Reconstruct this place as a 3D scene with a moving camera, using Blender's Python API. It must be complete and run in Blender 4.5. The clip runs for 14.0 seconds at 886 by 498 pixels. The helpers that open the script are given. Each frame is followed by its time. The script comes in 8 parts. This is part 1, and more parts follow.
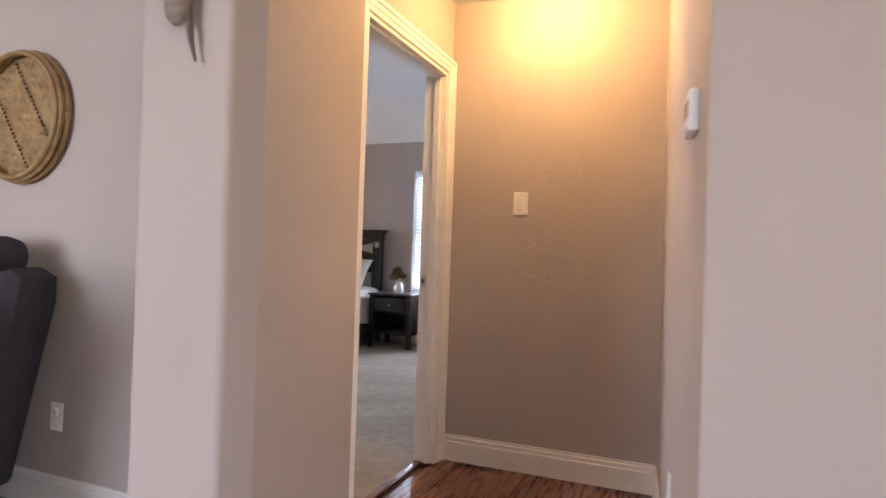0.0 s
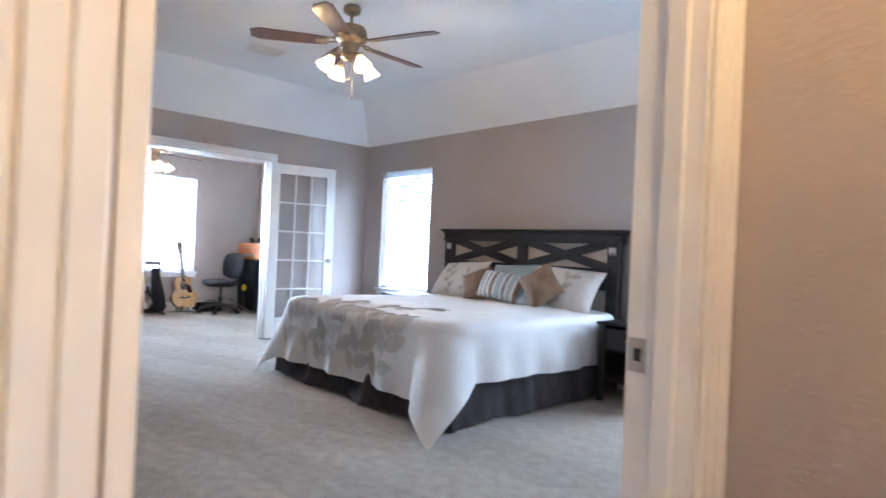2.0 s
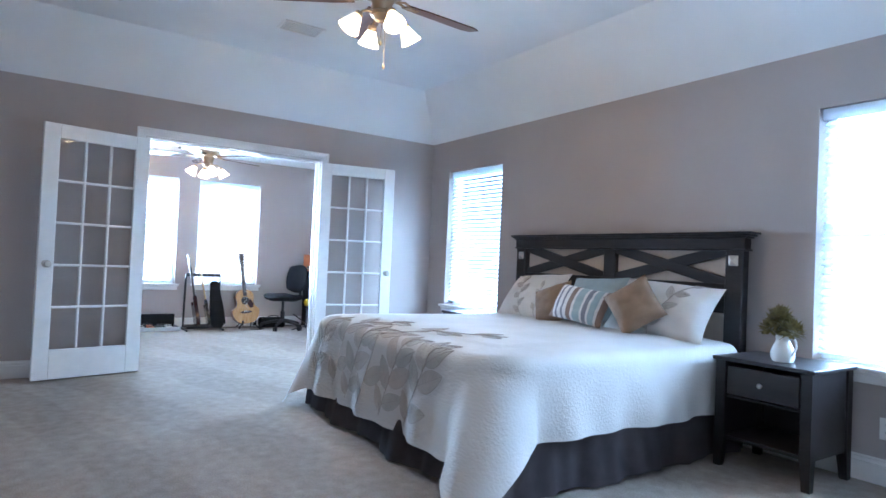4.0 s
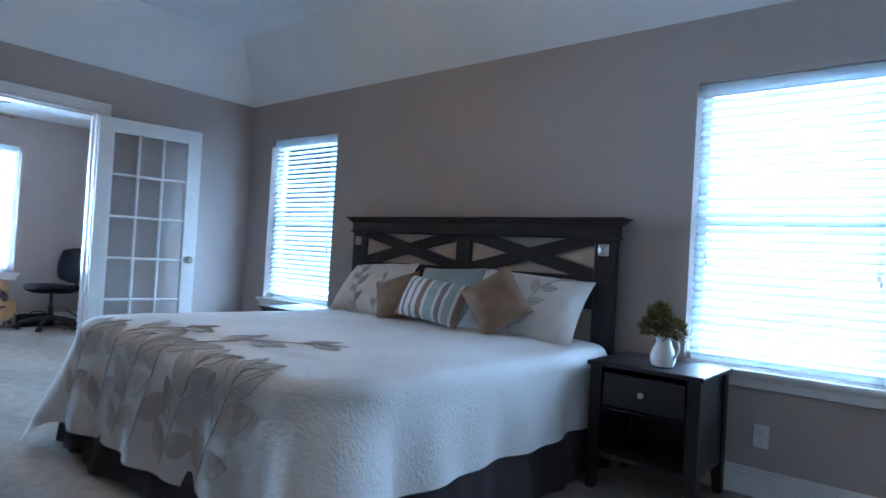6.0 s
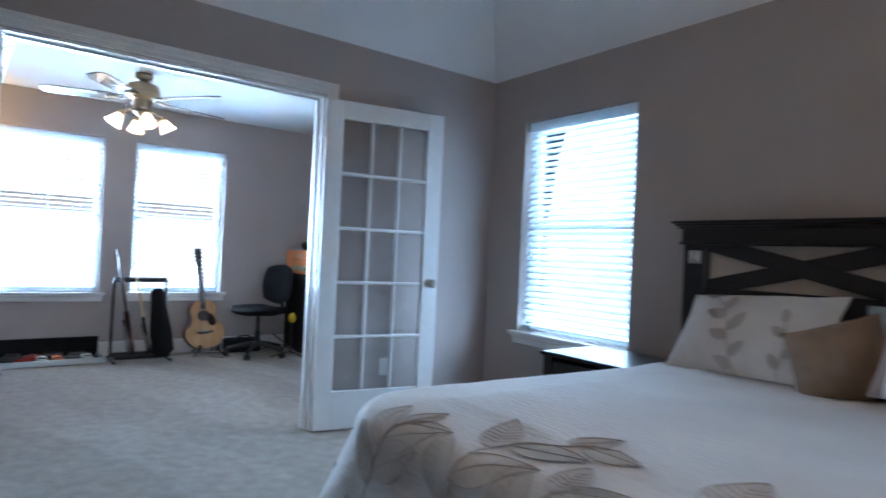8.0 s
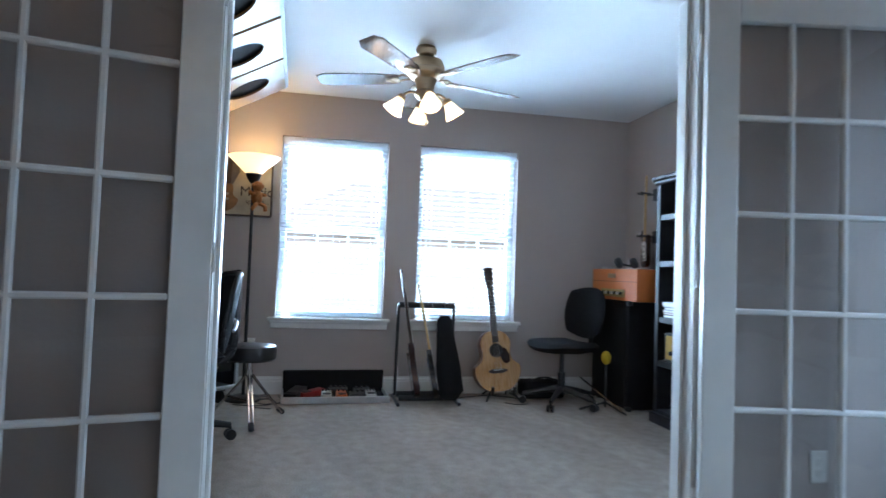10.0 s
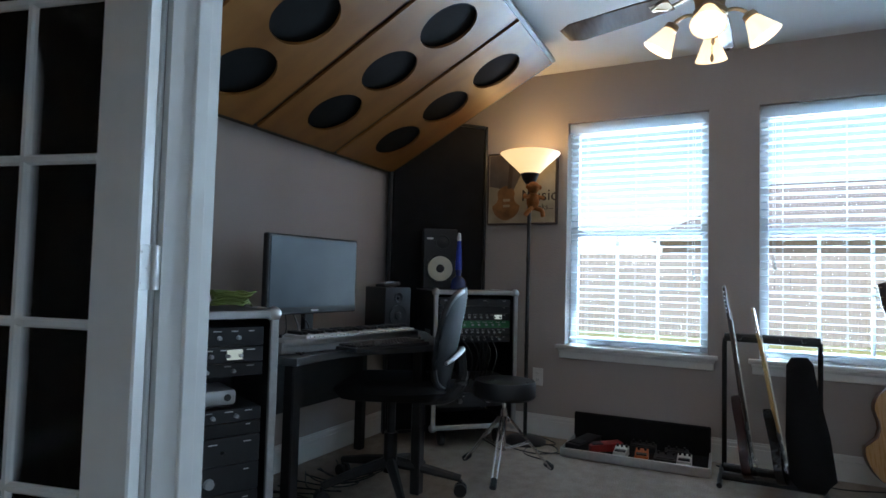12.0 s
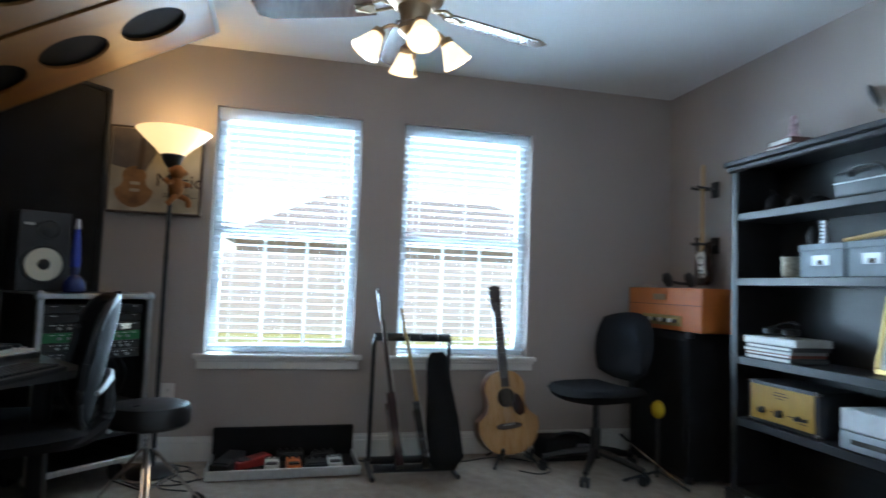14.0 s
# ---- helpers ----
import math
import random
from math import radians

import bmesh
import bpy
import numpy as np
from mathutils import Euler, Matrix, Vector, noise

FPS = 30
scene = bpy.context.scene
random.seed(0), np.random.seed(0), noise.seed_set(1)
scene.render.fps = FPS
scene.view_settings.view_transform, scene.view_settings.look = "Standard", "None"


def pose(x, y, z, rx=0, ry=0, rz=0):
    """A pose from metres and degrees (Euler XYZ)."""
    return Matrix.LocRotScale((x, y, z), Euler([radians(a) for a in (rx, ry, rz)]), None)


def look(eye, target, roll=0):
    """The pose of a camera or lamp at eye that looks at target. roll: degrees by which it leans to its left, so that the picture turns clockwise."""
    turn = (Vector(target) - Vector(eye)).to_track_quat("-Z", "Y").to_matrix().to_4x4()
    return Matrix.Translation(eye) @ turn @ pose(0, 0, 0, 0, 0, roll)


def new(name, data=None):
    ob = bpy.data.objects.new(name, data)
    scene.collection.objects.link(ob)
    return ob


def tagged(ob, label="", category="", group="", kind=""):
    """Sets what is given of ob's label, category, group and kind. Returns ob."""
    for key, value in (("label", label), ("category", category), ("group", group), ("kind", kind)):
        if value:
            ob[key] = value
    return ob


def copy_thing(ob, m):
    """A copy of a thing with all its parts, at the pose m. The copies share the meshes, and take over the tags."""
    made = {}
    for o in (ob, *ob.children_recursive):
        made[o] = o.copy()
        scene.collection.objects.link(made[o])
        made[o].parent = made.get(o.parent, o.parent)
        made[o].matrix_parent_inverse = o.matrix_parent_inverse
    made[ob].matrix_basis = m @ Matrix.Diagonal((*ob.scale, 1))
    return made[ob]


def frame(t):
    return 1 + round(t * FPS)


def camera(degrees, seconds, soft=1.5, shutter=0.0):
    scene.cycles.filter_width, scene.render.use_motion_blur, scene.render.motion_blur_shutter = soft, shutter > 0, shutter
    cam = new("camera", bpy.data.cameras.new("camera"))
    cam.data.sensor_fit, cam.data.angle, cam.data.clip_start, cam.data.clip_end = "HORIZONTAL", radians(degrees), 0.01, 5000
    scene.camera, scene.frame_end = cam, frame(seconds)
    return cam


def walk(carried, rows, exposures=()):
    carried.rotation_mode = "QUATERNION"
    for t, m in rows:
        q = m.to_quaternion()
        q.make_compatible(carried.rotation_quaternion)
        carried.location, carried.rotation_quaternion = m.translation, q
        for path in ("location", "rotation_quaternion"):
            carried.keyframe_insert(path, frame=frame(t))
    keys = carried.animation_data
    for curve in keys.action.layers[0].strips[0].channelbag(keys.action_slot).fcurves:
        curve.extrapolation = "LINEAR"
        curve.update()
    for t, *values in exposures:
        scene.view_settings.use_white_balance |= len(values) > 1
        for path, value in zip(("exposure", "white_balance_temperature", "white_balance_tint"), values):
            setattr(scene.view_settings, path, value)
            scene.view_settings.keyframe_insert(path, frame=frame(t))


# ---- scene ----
cam = camera(72.8, 14.0, 1.5, 0.4)
PATH = [
    (0, (0.497, -0.722, 1.104), (-0.257, 1.13, 1.117), 1.9),
    (0.5, (0.372, -0.162, 1.11), (-0.55, 1.613, 1.111), 1.5),
    (1, (0.177, 0.358, 1.104), (-0.858, 2.07, 1.115), 1.3),
    (1.5, (-0.013, 0.841, 1.111), (-1.246, 2.416, 1.122), 2.2),
    (2, (-0.277, 1.237, 1.114), (-1.739, 2.601, 1.121), 2.6),
    (2.2, (-0.354, 1.333, 1.114), (-1.876, 2.631, 1.131), 2.7),
    (2.5, (-0.466, 1.475, 1.12), (-2.057, 2.686, 1.146), 2.4),
    (2.7, (-0.561, 1.579, 1.121), (-2.237, 2.67, 1.151), 2.3),
    (4.8, (-0.957, 2.225, 1.075), (-2.557, 3.423, 1.15), 3.3),
    (5, (-0.983, 2.217, 1.081), (-2.509, 3.507, 1.148), 3.1),
    (5.5, (-1.235, 2.404, 1.053), (-2.608, 3.857, 1.104), 3.3),
    (6, (-1.577, 2.598, 1.076), (-2.849, 4.141, 1.107), 3.4),
    (6.5, (-2.019, 2.731, 1.092), (-3.166, 4.369, 1.147), 3.8),
    (7, (-2.465, 2.869, 1.125), (-3.665, 4.469, 1.164), 3.4),
    (7.5, (-2.959, 2.917, 1.105), (-4.334, 4.368, 1.144), 3.1),
    (8, (-3.352, 2.913, 1.127), (-4.958, 4.105, 1.145), 2.7),
    (8.5, (-3.745, 2.894, 1.103), (-5.492, 3.867, 1.129), 2.7),
    (10.8, (-5.447, 3.487, 1.009), (-7.445, 3.492, 1.101), 1.8),
    (11, (-5.583, 3.546, 1.014), (-7.577, 3.429, 1.107), 1.8),
    (11.5, (-5.859, 3.716, 1.041), (-7.76, 3.099, 1.133), 1.5),
    (12, (-5.975, 3.96, 1.039), (-7.746, 3.035, 1.131), 1.5),
    (12.5, (-6.072, 3.984, 1.04), (-7.833, 3.041, 1.136), 1.7),
    (13, (-6.215, 3.822, 1.09), (-8.124, 3.233, 1.184), 2.1),
    (13.5, (-6.216, 3.595, 1.122), (-8.213, 3.538, 1.21), 2.2),
    (14, (-6.135, 3.389, 1.052), (-8.08, 3.835, 1.178), 2.1),
]
EXPOSURES = [(0, 2.7, 7500, 29), (0.5, 2.8, 7500, 29), (1.0, 2.9, 7700, 28), (1.5, 3.2, 7000, 26), (2.0, 3.2, 6400, 20), (2.5, 3.25, 5900, 18), (5, 2.9, 5500, 12), (5.5, 2.35, 5450, 12), (6.0, 2.2, 5350, 11), (6.5, 1.95, 5450, 12), (7.5, 2.05, 5850, 14), (8.5, 1.85, 5600, 12), (11, 1.4, 6350, 12), (11.5, 1.0, 6400, 11), (12.5, 0.84, 6450, 11), (13.5, 0.84, 6450, 10), (14, 1.12, 6450, 9)]
walk(cam, [(t, look(eye, target, roll)) for t, eye, target, roll in PATH], EXPOSURES)

# ---- world, sun and lamps ----
world = bpy.data.worlds.new("sky_world")
scene.world = world
world.use_nodes = True
wn = world.node_tree.nodes
sky = wn.new("ShaderNodeTexSky")
sky.sky_type = "NISHITA"
sky.sun_disc = False
sky.sun_elevation = radians(52)
sky.sun_rotation = radians(140)
world.node_tree.links.new(sky.outputs[0], wn["Background"].inputs[0])
wn["Background"].inputs[1].default_value = 0.15
sun = new("sun", bpy.data.lights.new("sun", "SUN"))
sun.data.energy, sun.data.angle, sun.data.color = 5.0, radians(0.5), (1.0, 0.95, 0.88)
sun.matrix_world = look((30, -36, 60), (0, 0, 0))


def area_lamp(name, m, w, h, power, color):
    d = bpy.data.lights.new(name, "AREA")
    d.shape, d.size, d.size_y, d.energy, d.color = "RECTANGLE", w, h, power, color
    o = new(name, d)
    o.matrix_world = m
    return o


def bulb(name, at, power, color, radius=0.03):
    d = bpy.data.lights.new(name, "POINT")
    d.energy, d.color, d.shadow_soft_size = power, color, radius
    o = new(name, d)
    o.location = at
    return o


LAMP_N, LAMP_W, LAMP_S = 24, 36, 34
FAN_POWER, SHADE_GLOW = 0.65, 0.7
DAY = (0.52, 0.76, 1.0)
WARM = (1.0, 0.66, 0.32)


# ---- mesh helpers ----
def box(bm, c, s, bevel=0.0, m=None, seg=1):
    """A box with centre c and size s, its edges rounded by bevel."""
    r = bmesh.ops.create_cube(bm, size=1.0)
    vs = r["verts"]
    bmesh.ops.scale(bm, vec=s, verts=vs)
    if bevel:
        es = list({e for v in vs for e in v.link_edges})
        r = bmesh.ops.bevel(bm, geom=es, offset=min(bevel, min(s) * 0.45), segments=seg, affect="EDGES", profile=0.5)
        vs = list({v for f in r["faces"] for v in f.verts} | {v for v in vs if v.is_valid})
    bmesh.ops.translate(bm, vec=c, verts=vs)
    if m is not None:
        bmesh.ops.transform(bm, matrix=m, verts=vs)
    return vs


def slab(x0, y0, z0, x1, y1, z1, bevel=0.0):
    bm = bmesh.new()
    box(bm, ((x0 + x1) / 2, (y0 + y1) / 2, (z0 + z1) / 2), (abs(x1 - x0), abs(y1 - y0), abs(z1 - z0)), bevel)
    return bm


def cyl(bm, a, b, r0, r1=None, n=12):
    """A tapered round bar from a to b."""
    a, b = Vector(a), Vector(b)
    r1 = r0 if r1 is None else r1
    d = b - a
    rot = d.to_track_quat("Z", "Y").to_matrix().to_4x4()
    return bmesh.ops.create_cone(bm, cap_ends=True, segments=n, radius1=r0, radius2=r1, depth=d.length,
                                 matrix=Matrix.Translation((a + b) / 2) @ rot)["verts"]


def lathe(bm, prof, n=20, m=None):
    """A turned shape from (radius, height) pairs."""
    m = m or Matrix()
    rings = []
    for r, z in prof:
        rings.append([bm.verts.new(m @ Vector((max(r, 1e-4) * math.cos(2 * math.pi * i / n), max(r, 1e-4) * math.sin(2 * math.pi * i / n), z))) for i in range(n)])
    for a, b in zip(rings, rings[1:]):
        for i in range(n):
            bm.faces.new((a[i], a[(i + 1) % n], b[(i + 1) % n], b[i]))
    bm.faces.new(rings[0][::-1])
    bm.faces.new(rings[-1])
    return [v for r in rings for v in r]


def tube(bm, pts, r, n=6):
    """A round bar along a line of points."""
    pts = [Vector(p) for p in pts]
    rings = []
    up = Vector((0.13, 0.21, 0.97))
    for i, p in enumerate(pts):
        d = (pts[min(i + 1, len(pts) - 1)] - pts[max(i - 1, 0)]).normalized()
        a = d.cross(up)
        if a.length < 0.05:
            a = d.cross(Vector((1, 0, 0)))
        a.normalize()
        b = d.cross(a)
        rr = r[i] if isinstance(r, (list, tuple)) else r
        rings.append([bm.verts.new(p + rr * (math.cos(2 * math.pi * k / n) * a + math.sin(2 * math.pi * k / n) * b)) for k in range(n)])
    for u, v in zip(rings, rings[1:]):
        for k in range(n):
            bm.faces.new((u[k], u[(k + 1) % n], v[(k + 1) % n], v[k]))
    bm.faces.new(rings[0][::-1])
    bm.faces.new(rings[-1])


def curve(pts, steps=8):
    """A smooth line through the points."""
    p = [Vector(q) for q in pts]
    p = [2 * p[0] - p[1]] + p + [2 * p[-1] - p[-2]]
    out = []
    for i in range(1, len(p) - 2):
        for k in range(steps):
            t = k / steps
            out.append(0.5 * (2 * p[i] + (p[i + 1] - p[i - 1]) * t + (2 * p[i - 1] - 5 * p[i] + 4 * p[i + 1] - p[i + 2]) * t * t
                              + (3 * p[i] - p[i - 1] - 3 * p[i + 1] + p[i + 2]) * t ** 3))
    out.append(p[-2])
    return out


def prism(bm, outline, depth, m=None, bevel=0.0):
    """A flat outline in x, z pulled out along y by depth, centred."""
    m = m or Matrix()
    a = [bm.verts.new(m @ Vector((x, -depth / 2, z))) for x, z in outline]
    b = [bm.verts.new(m @ Vector((x, depth / 2, z))) for x, z in outline]
    n = len(outline)
    fs = [bm.faces.new(a), bm.faces.new(b[::-1])]
    for i in range(n):
        fs.append(bm.faces.new((a[i], b[i], b[(i + 1) % n], a[(i + 1) % n])))
    if bevel:
        es = [e for f in fs[:2] for e in f.edges]
        bmesh.ops.bevel(bm, geom=es, offset=bevel, segments=2, affect="EDGES", profile=0.5)
    return a + b


def link(name, bm, mat, smooth=True, angle=35):
    me = bpy.data.meshes.new(name)
    bmesh.ops.recalc_face_normals(bm, faces=bm.faces)
    bm.to_mesh(me)
    bm.free()
    me.materials.append(mat)
    if smooth:
        me.polygons.foreach_set("use_smooth", [True] * len(me.polygons))
        me.set_sharp_from_angle(angle=radians(angle))
    return new(name, me)


def part(name, bm, mat, parent, label="", smooth=True, angle=35):
    """One mesh under a thing or under a part."""
    o = link(name, bm, mat, smooth, angle)
    o.parent = parent
    if label:
        o["label"] = label
    return o


def thing(name, m, label, category, group="", kind=""):
    o = new(name)
    o.empty_display_size = 0.1
    o.matrix_world = m
    return tagged(o, label, category, group, kind)


def solid(name, bm, mat, label, category="", group="", kind="", m=None, smooth=True):
    o = link(name, bm, mat, smooth)
    if m is not None:
        o.matrix_world = m
    return tagged(o, label, category, group, kind)


def struct(name, bm, mat, label, smooth=False):
    return tagged(link(name, bm, mat, smooth), label, name.split("_")[0], "", "structure")


# ---- materials ----
class N:
    """A small wrapper round a node material."""

    def __init__(self, name, rough=0.5, metal=0.0, spec=0.5):
        self.mat = bpy.data.materials.new(name)
        self.mat.use_nodes = True
        self.t = self.mat.node_tree
        self.p = self.t.nodes["Principled BSDF"]
        self.p.inputs["Roughness"].default_value = rough
        self.p.inputs["Metallic"].default_value = metal
        self.p.inputs["Specular IOR Level"].default_value = spec
        self.c = self.t.nodes.new("ShaderNodeTexCoord")

    def node(self, kind, **values):
        n = self.t.nodes.new(kind)
        for k, v in values.items():
            n.inputs[k.replace("_", " ")].default_value = v
        return n

    def wire(self, a, b):
        self.t.links.new(a, b)

    def place(self, scale=(1, 1, 1), rot=(0, 0, 0)):
        n = self.t.nodes.new("ShaderNodeMapping")
        n.inputs["Scale"].default_value = scale
        n.inputs["Rotation"].default_value = rot
        self.wire(self.c.outputs["Object"], n.inputs[0])
        return n.outputs[0]

    def noise(self, scale, detail=4.0, at=None):
        n = self.node("ShaderNodeTexNoise", Scale=scale, Detail=detail)
        self.wire(at if at is not None else self.c.outputs["Object"], n.inputs["Vector"])
        return n.outputs["Fac"]

    def ramp(self, fac, stops):
        n = self.t.nodes.new("ShaderNodeValToRGB")
        e = n.color_ramp.elements
        e[0].position, e[0].color = stops[0][0], (*stops[0][1], 1)
        e[1].position, e[1].color = stops[-1][0], (*stops[-1][1], 1)
        for q, col in stops[1:-1]:
            k = e.new(q)
            k.color = (*col, 1)
        self.wire(fac, n.inputs[0])
        return n.outputs[0]

    def color(self, out):
        self.wire(out, self.p.inputs["Base Color"])
        return self

    def rough(self, fac, a, b):
        n = self.node("ShaderNodeMapRange", To_Min=a, To_Max=b)
        self.wire(fac, n.inputs[0])
        self.wire(n.outputs[0], self.p.inputs["Roughness"])
        return self

    def bump(self, fac, strength=0.2, distance=0.01):
        n = self.node("ShaderNodeBump", Strength=strength, Distance=distance)
        self.wire(fac, n.inputs["Height"])
        self.wire(n.outputs[0], self.p.inputs["Normal"])
        return self


def shade(c, k):
    return tuple(min(1.0, v * k) for v in c)


def plain(name, c, rough=0.5, metal=0.0, vary=0.12, scale=14.0, bump=0.0, bscale=200.0, spec=0.5):
    """A colour with soft variation, uneven gloss and fine relief."""
    n = N(name, rough, metal, spec)
    f = n.noise(scale, 5)
    n.color(n.ramp(f, [(0.3, shade(c, 1 - vary)), (0.7, shade(c, 1 + vary))]))
    n.rough(f, max(0.02, rough - 0.08), min(1, rough + 0.08))
    if bump:
        n.bump(n.noise(bscale, 3), bump, 0.004)
    return n.mat


def paint(name, c, vary=0.04):
    """Rolled wall paint over an orange-peel texture."""
    n = N(name, 0.74, 0, 0.25)
    f = n.noise(1.3, 3)
    n.color(n.ramp(f, [(0.3, shade(c, 1 - vary)), (0.7, shade(c, 1 + vary))]))
    a = n.noise(55.0, 4, n.place((1, 1, 1.6)))
    r = n.ramp(a, [(0.42, (0, 0, 0)), (0.6, (1, 1, 1))])
    n.bump(r, 0.15, 0.002)
    return n.mat


def wood(name, c0, c1, rough=0.35, scale=6.0, stretch=(1, 12, 12), bump=0.05):
    n = N(name, rough)
    at = n.place(stretch)
    f = n.noise(scale, 8, at)
    g = n.noise(scale * 0.3, 3, at)
    mx = n.t.nodes.new("ShaderNodeMath")
    mx.operation = "MULTIPLY_ADD"
    mx.inputs[1].default_value = 0.5
    n.wire(f, mx.inputs[0])
    half = n.t.nodes.new("ShaderNodeMath")
    half.operation = "MULTIPLY"
    half.inputs[1].default_value = 0.5
    n.wire(g, half.inputs[0])
    n.wire(half.outputs[0], mx.inputs[2])
    n.color(n.ramp(mx.outputs[0], [(0.35, c0), (0.65, c1)]))
    n.rough(f, rough - 0.06, rough + 0.12)
    if bump:
        n.bump(f, bump, 0.002)
    return n.mat


def fabric(name, c, vary=0.15, weave=900.0, rough=0.9, bump=0.3):
    n = N(name, rough, 0, 0.2)
    f = n.noise(9.0, 5)
    w = n.node("ShaderNodeTexVoronoi", Scale=weave)
    n.wire(n.c.outputs["Object"], w.inputs["Vector"])
    n.color(n.ramp(f, [(0.3, shade(c, 1 - vary)), (0.7, shade(c, 1 + vary))]))
    n.bump(w.outputs["Distance"], bump, 0.002)
    return n.mat


def glow(name, c, strength):
    m = bpy.data.materials.new(name)
    m.use_nodes = True
    t = m.node_tree
    t.nodes.remove(t.nodes["Principled BSDF"])
    e = t.nodes.new("ShaderNodeEmission")
    e.inputs[0].default_value, e.inputs[1].default_value = (*c, 1), strength
    t.links.new(e.outputs[0], t.nodes["Material Output"].inputs[0])
    return m


def glassy(name, tint=(1, 1, 1), gloss=0.06):
    """Thin clear glass: mostly see-through, with a faint mirror of the room."""
    m = bpy.data.materials.new(name)
    m.use_nodes = True
    t = m.node_tree
    t.nodes.remove(t.nodes["Principled BSDF"])
    a, b, mix, fr = (t.nodes.new(k) for k in ("ShaderNodeBsdfTransparent", "ShaderNodeBsdfGlossy", "ShaderNodeMixShader", "ShaderNodeFresnel"))
    a.inputs[0].default_value = (*tint, 1)
    b.inputs["Roughness"].default_value = 0.02
    fr.inputs[0].default_value = 1.45
    t.links.new(fr.outputs[0], mix.inputs[0])
    t.links.new(a.outputs[0], mix.inputs[1])
    t.links.new(b.outputs[0], mix.inputs[2])
    t.links.new(mix.outputs[0], t.nodes["Material Output"].inputs[0])
    return m


def carpet_mat():
    n = N("beige_carpet", 0.95, 0, 0.1)
    big = n.noise(0.9, 3)
    mid = n.noise(14.0, 5)
    tuft = n.noise(130.0, 4)
    c = n.ramp(big, [(0.3, (0.42, 0.355, 0.30)), (0.7, (0.50, 0.43, 0.365))])
    d = n.ramp(mid, [(0.3, (0.78, 0.77, 0.76)), (0.7, (1, 1, 1))])
    # faint vacuum tracks that cross the pile
    wv = n.node("ShaderNodeTexWave", Scale=0.42, Distortion=7.0, Detail=1.5, Detail_Scale=0.9)
    n.wire(n.place((1.0, 1.0, 1.0), (0, 0, 1.25)), wv.inputs["Vector"])
    s = n.ramp(wv.outputs["Fac"], [(0.42, (0.94, 0.94, 0.94)), (0.56, (1.04, 1.04, 1.04))])
    g = n.ramp(tuft, [(0.3, (0.74, 0.74, 0.74)), (0.65, (1.05, 1.05, 1.05))])
    last = c
    for k in (d, s, g):
        mx = n.t.nodes.new("ShaderNodeMix")
        mx.data_type, mx.blend_type = "RGBA", "MULTIPLY"
        mx.inputs[0].default_value = 1.0
        n.wire(last, mx.inputs[6])
        n.wire(k, mx.inputs[7])
        last = mx.outputs[2]
    n.color(last)
    n.bump(tuft, 0.9, 0.012)
    return n.mat


WALL = paint("greige_wall_paint", (0.43, 0.375, 0.345))
# same wall paint with daylight put into its colour; not applied to any wall
WALL_DAYLIT = paint("daylit_wall_paint_copy", (0.50, 0.455, 0.43))
CEIL = paint("white_ceiling_paint", (0.80, 0.80, 0.79))
TRIM = plain("white_trim_paint", (0.78, 0.76, 0.73), 0.32, vary=0.03)
CARPET = carpet_mat()
HALLWOOD = wood("red_brown_floor_boards", (0.10, 0.035, 0.018), (0.19, 0.07, 0.035), 0.25, 5, (12, 1, 12))
ESPRESSO = wood("espresso_stained_wood", (0.010, 0.008, 0.009), (0.022, 0.017, 0.017), 0.3, 6, (2, 12, 12))
PLASTER = plain("white_plastic", (0.80, 0.79, 0.76), 0.35, vary=0.03)
def blind_mat():
    """White slats that let a little daylight through."""
    n = N("white_blind_slat", 0.45)
    f = n.noise(14, 4)
    n.color(n.ramp(f, [(0.3, (0.78, 0.79, 0.80)), (0.7, (0.83, 0.84, 0.85))]))
    t = n.t.nodes.new("ShaderNodeBsdfTranslucent")
    t.inputs[0].default_value = (0.78, 0.86, 0.9, 1)
    mix = n.t.nodes.new("ShaderNodeMixShader")
    mix.inputs[0].default_value = 0.40
    out = next(k for k in n.t.nodes if k.type == "OUTPUT_MATERIAL")
    n.t.links.new(n.p.outputs[0], mix.inputs[1])
    n.t.links.new(t.outputs[0], mix.inputs[2])
    n.t.links.new(mix.outputs[0], out.inputs[0])
    return n.mat


BLINDMAT = blind_mat()
GLASS = glassy("clear_pane_glass")
VINYL = plain("white_vinyl_sash", (0.8, 0.8, 0.8), 0.4, vary=0.03)
NICKEL = plain("brushed_nickel", (0.55, 0.51, 0.46), 0.3, 1.0, vary=0.08)
BRONZE = plain("antique_brass_metal", (0.38, 0.27, 0.17), 0.35, 1.0, vary=0.12)
CHROME = plain("chrome_metal", (0.7, 0.7, 0.72), 0.15, 1.0, vary=0.05)
BLACK = plain("black_plastic", (0.018, 0.018, 0.02), 0.45, vary=0.2, bump=0.05)
BLACKFAB = fabric("black_fabric", (0.012, 0.012, 0.014))
BLACKMETAL = plain("black_enamelled_metal", (0.015, 0.015, 0.017), 0.35, 0.0, vary=0.2)
ALU = plain("aluminium_edging", (0.6, 0.61, 0.62), 0.35, 1.0, vary=0.08, scale=40)
# flat dark colour put in for the shade inside holes, slots and seams
RECESS_SHADE = plain("recess_shade_colour", (0.03, 0.022, 0.016), 0.7)
HALL_POWER = 4.6
BOWL = N("cream_glass_bowl", 0.4)
BOWL.p.inputs["Base Color"].default_value = (0.85, 0.75, 0.5, 1)
BOWL.p.inputs["Emission Color"].default_value = (1.0, 0.72, 0.34, 1)
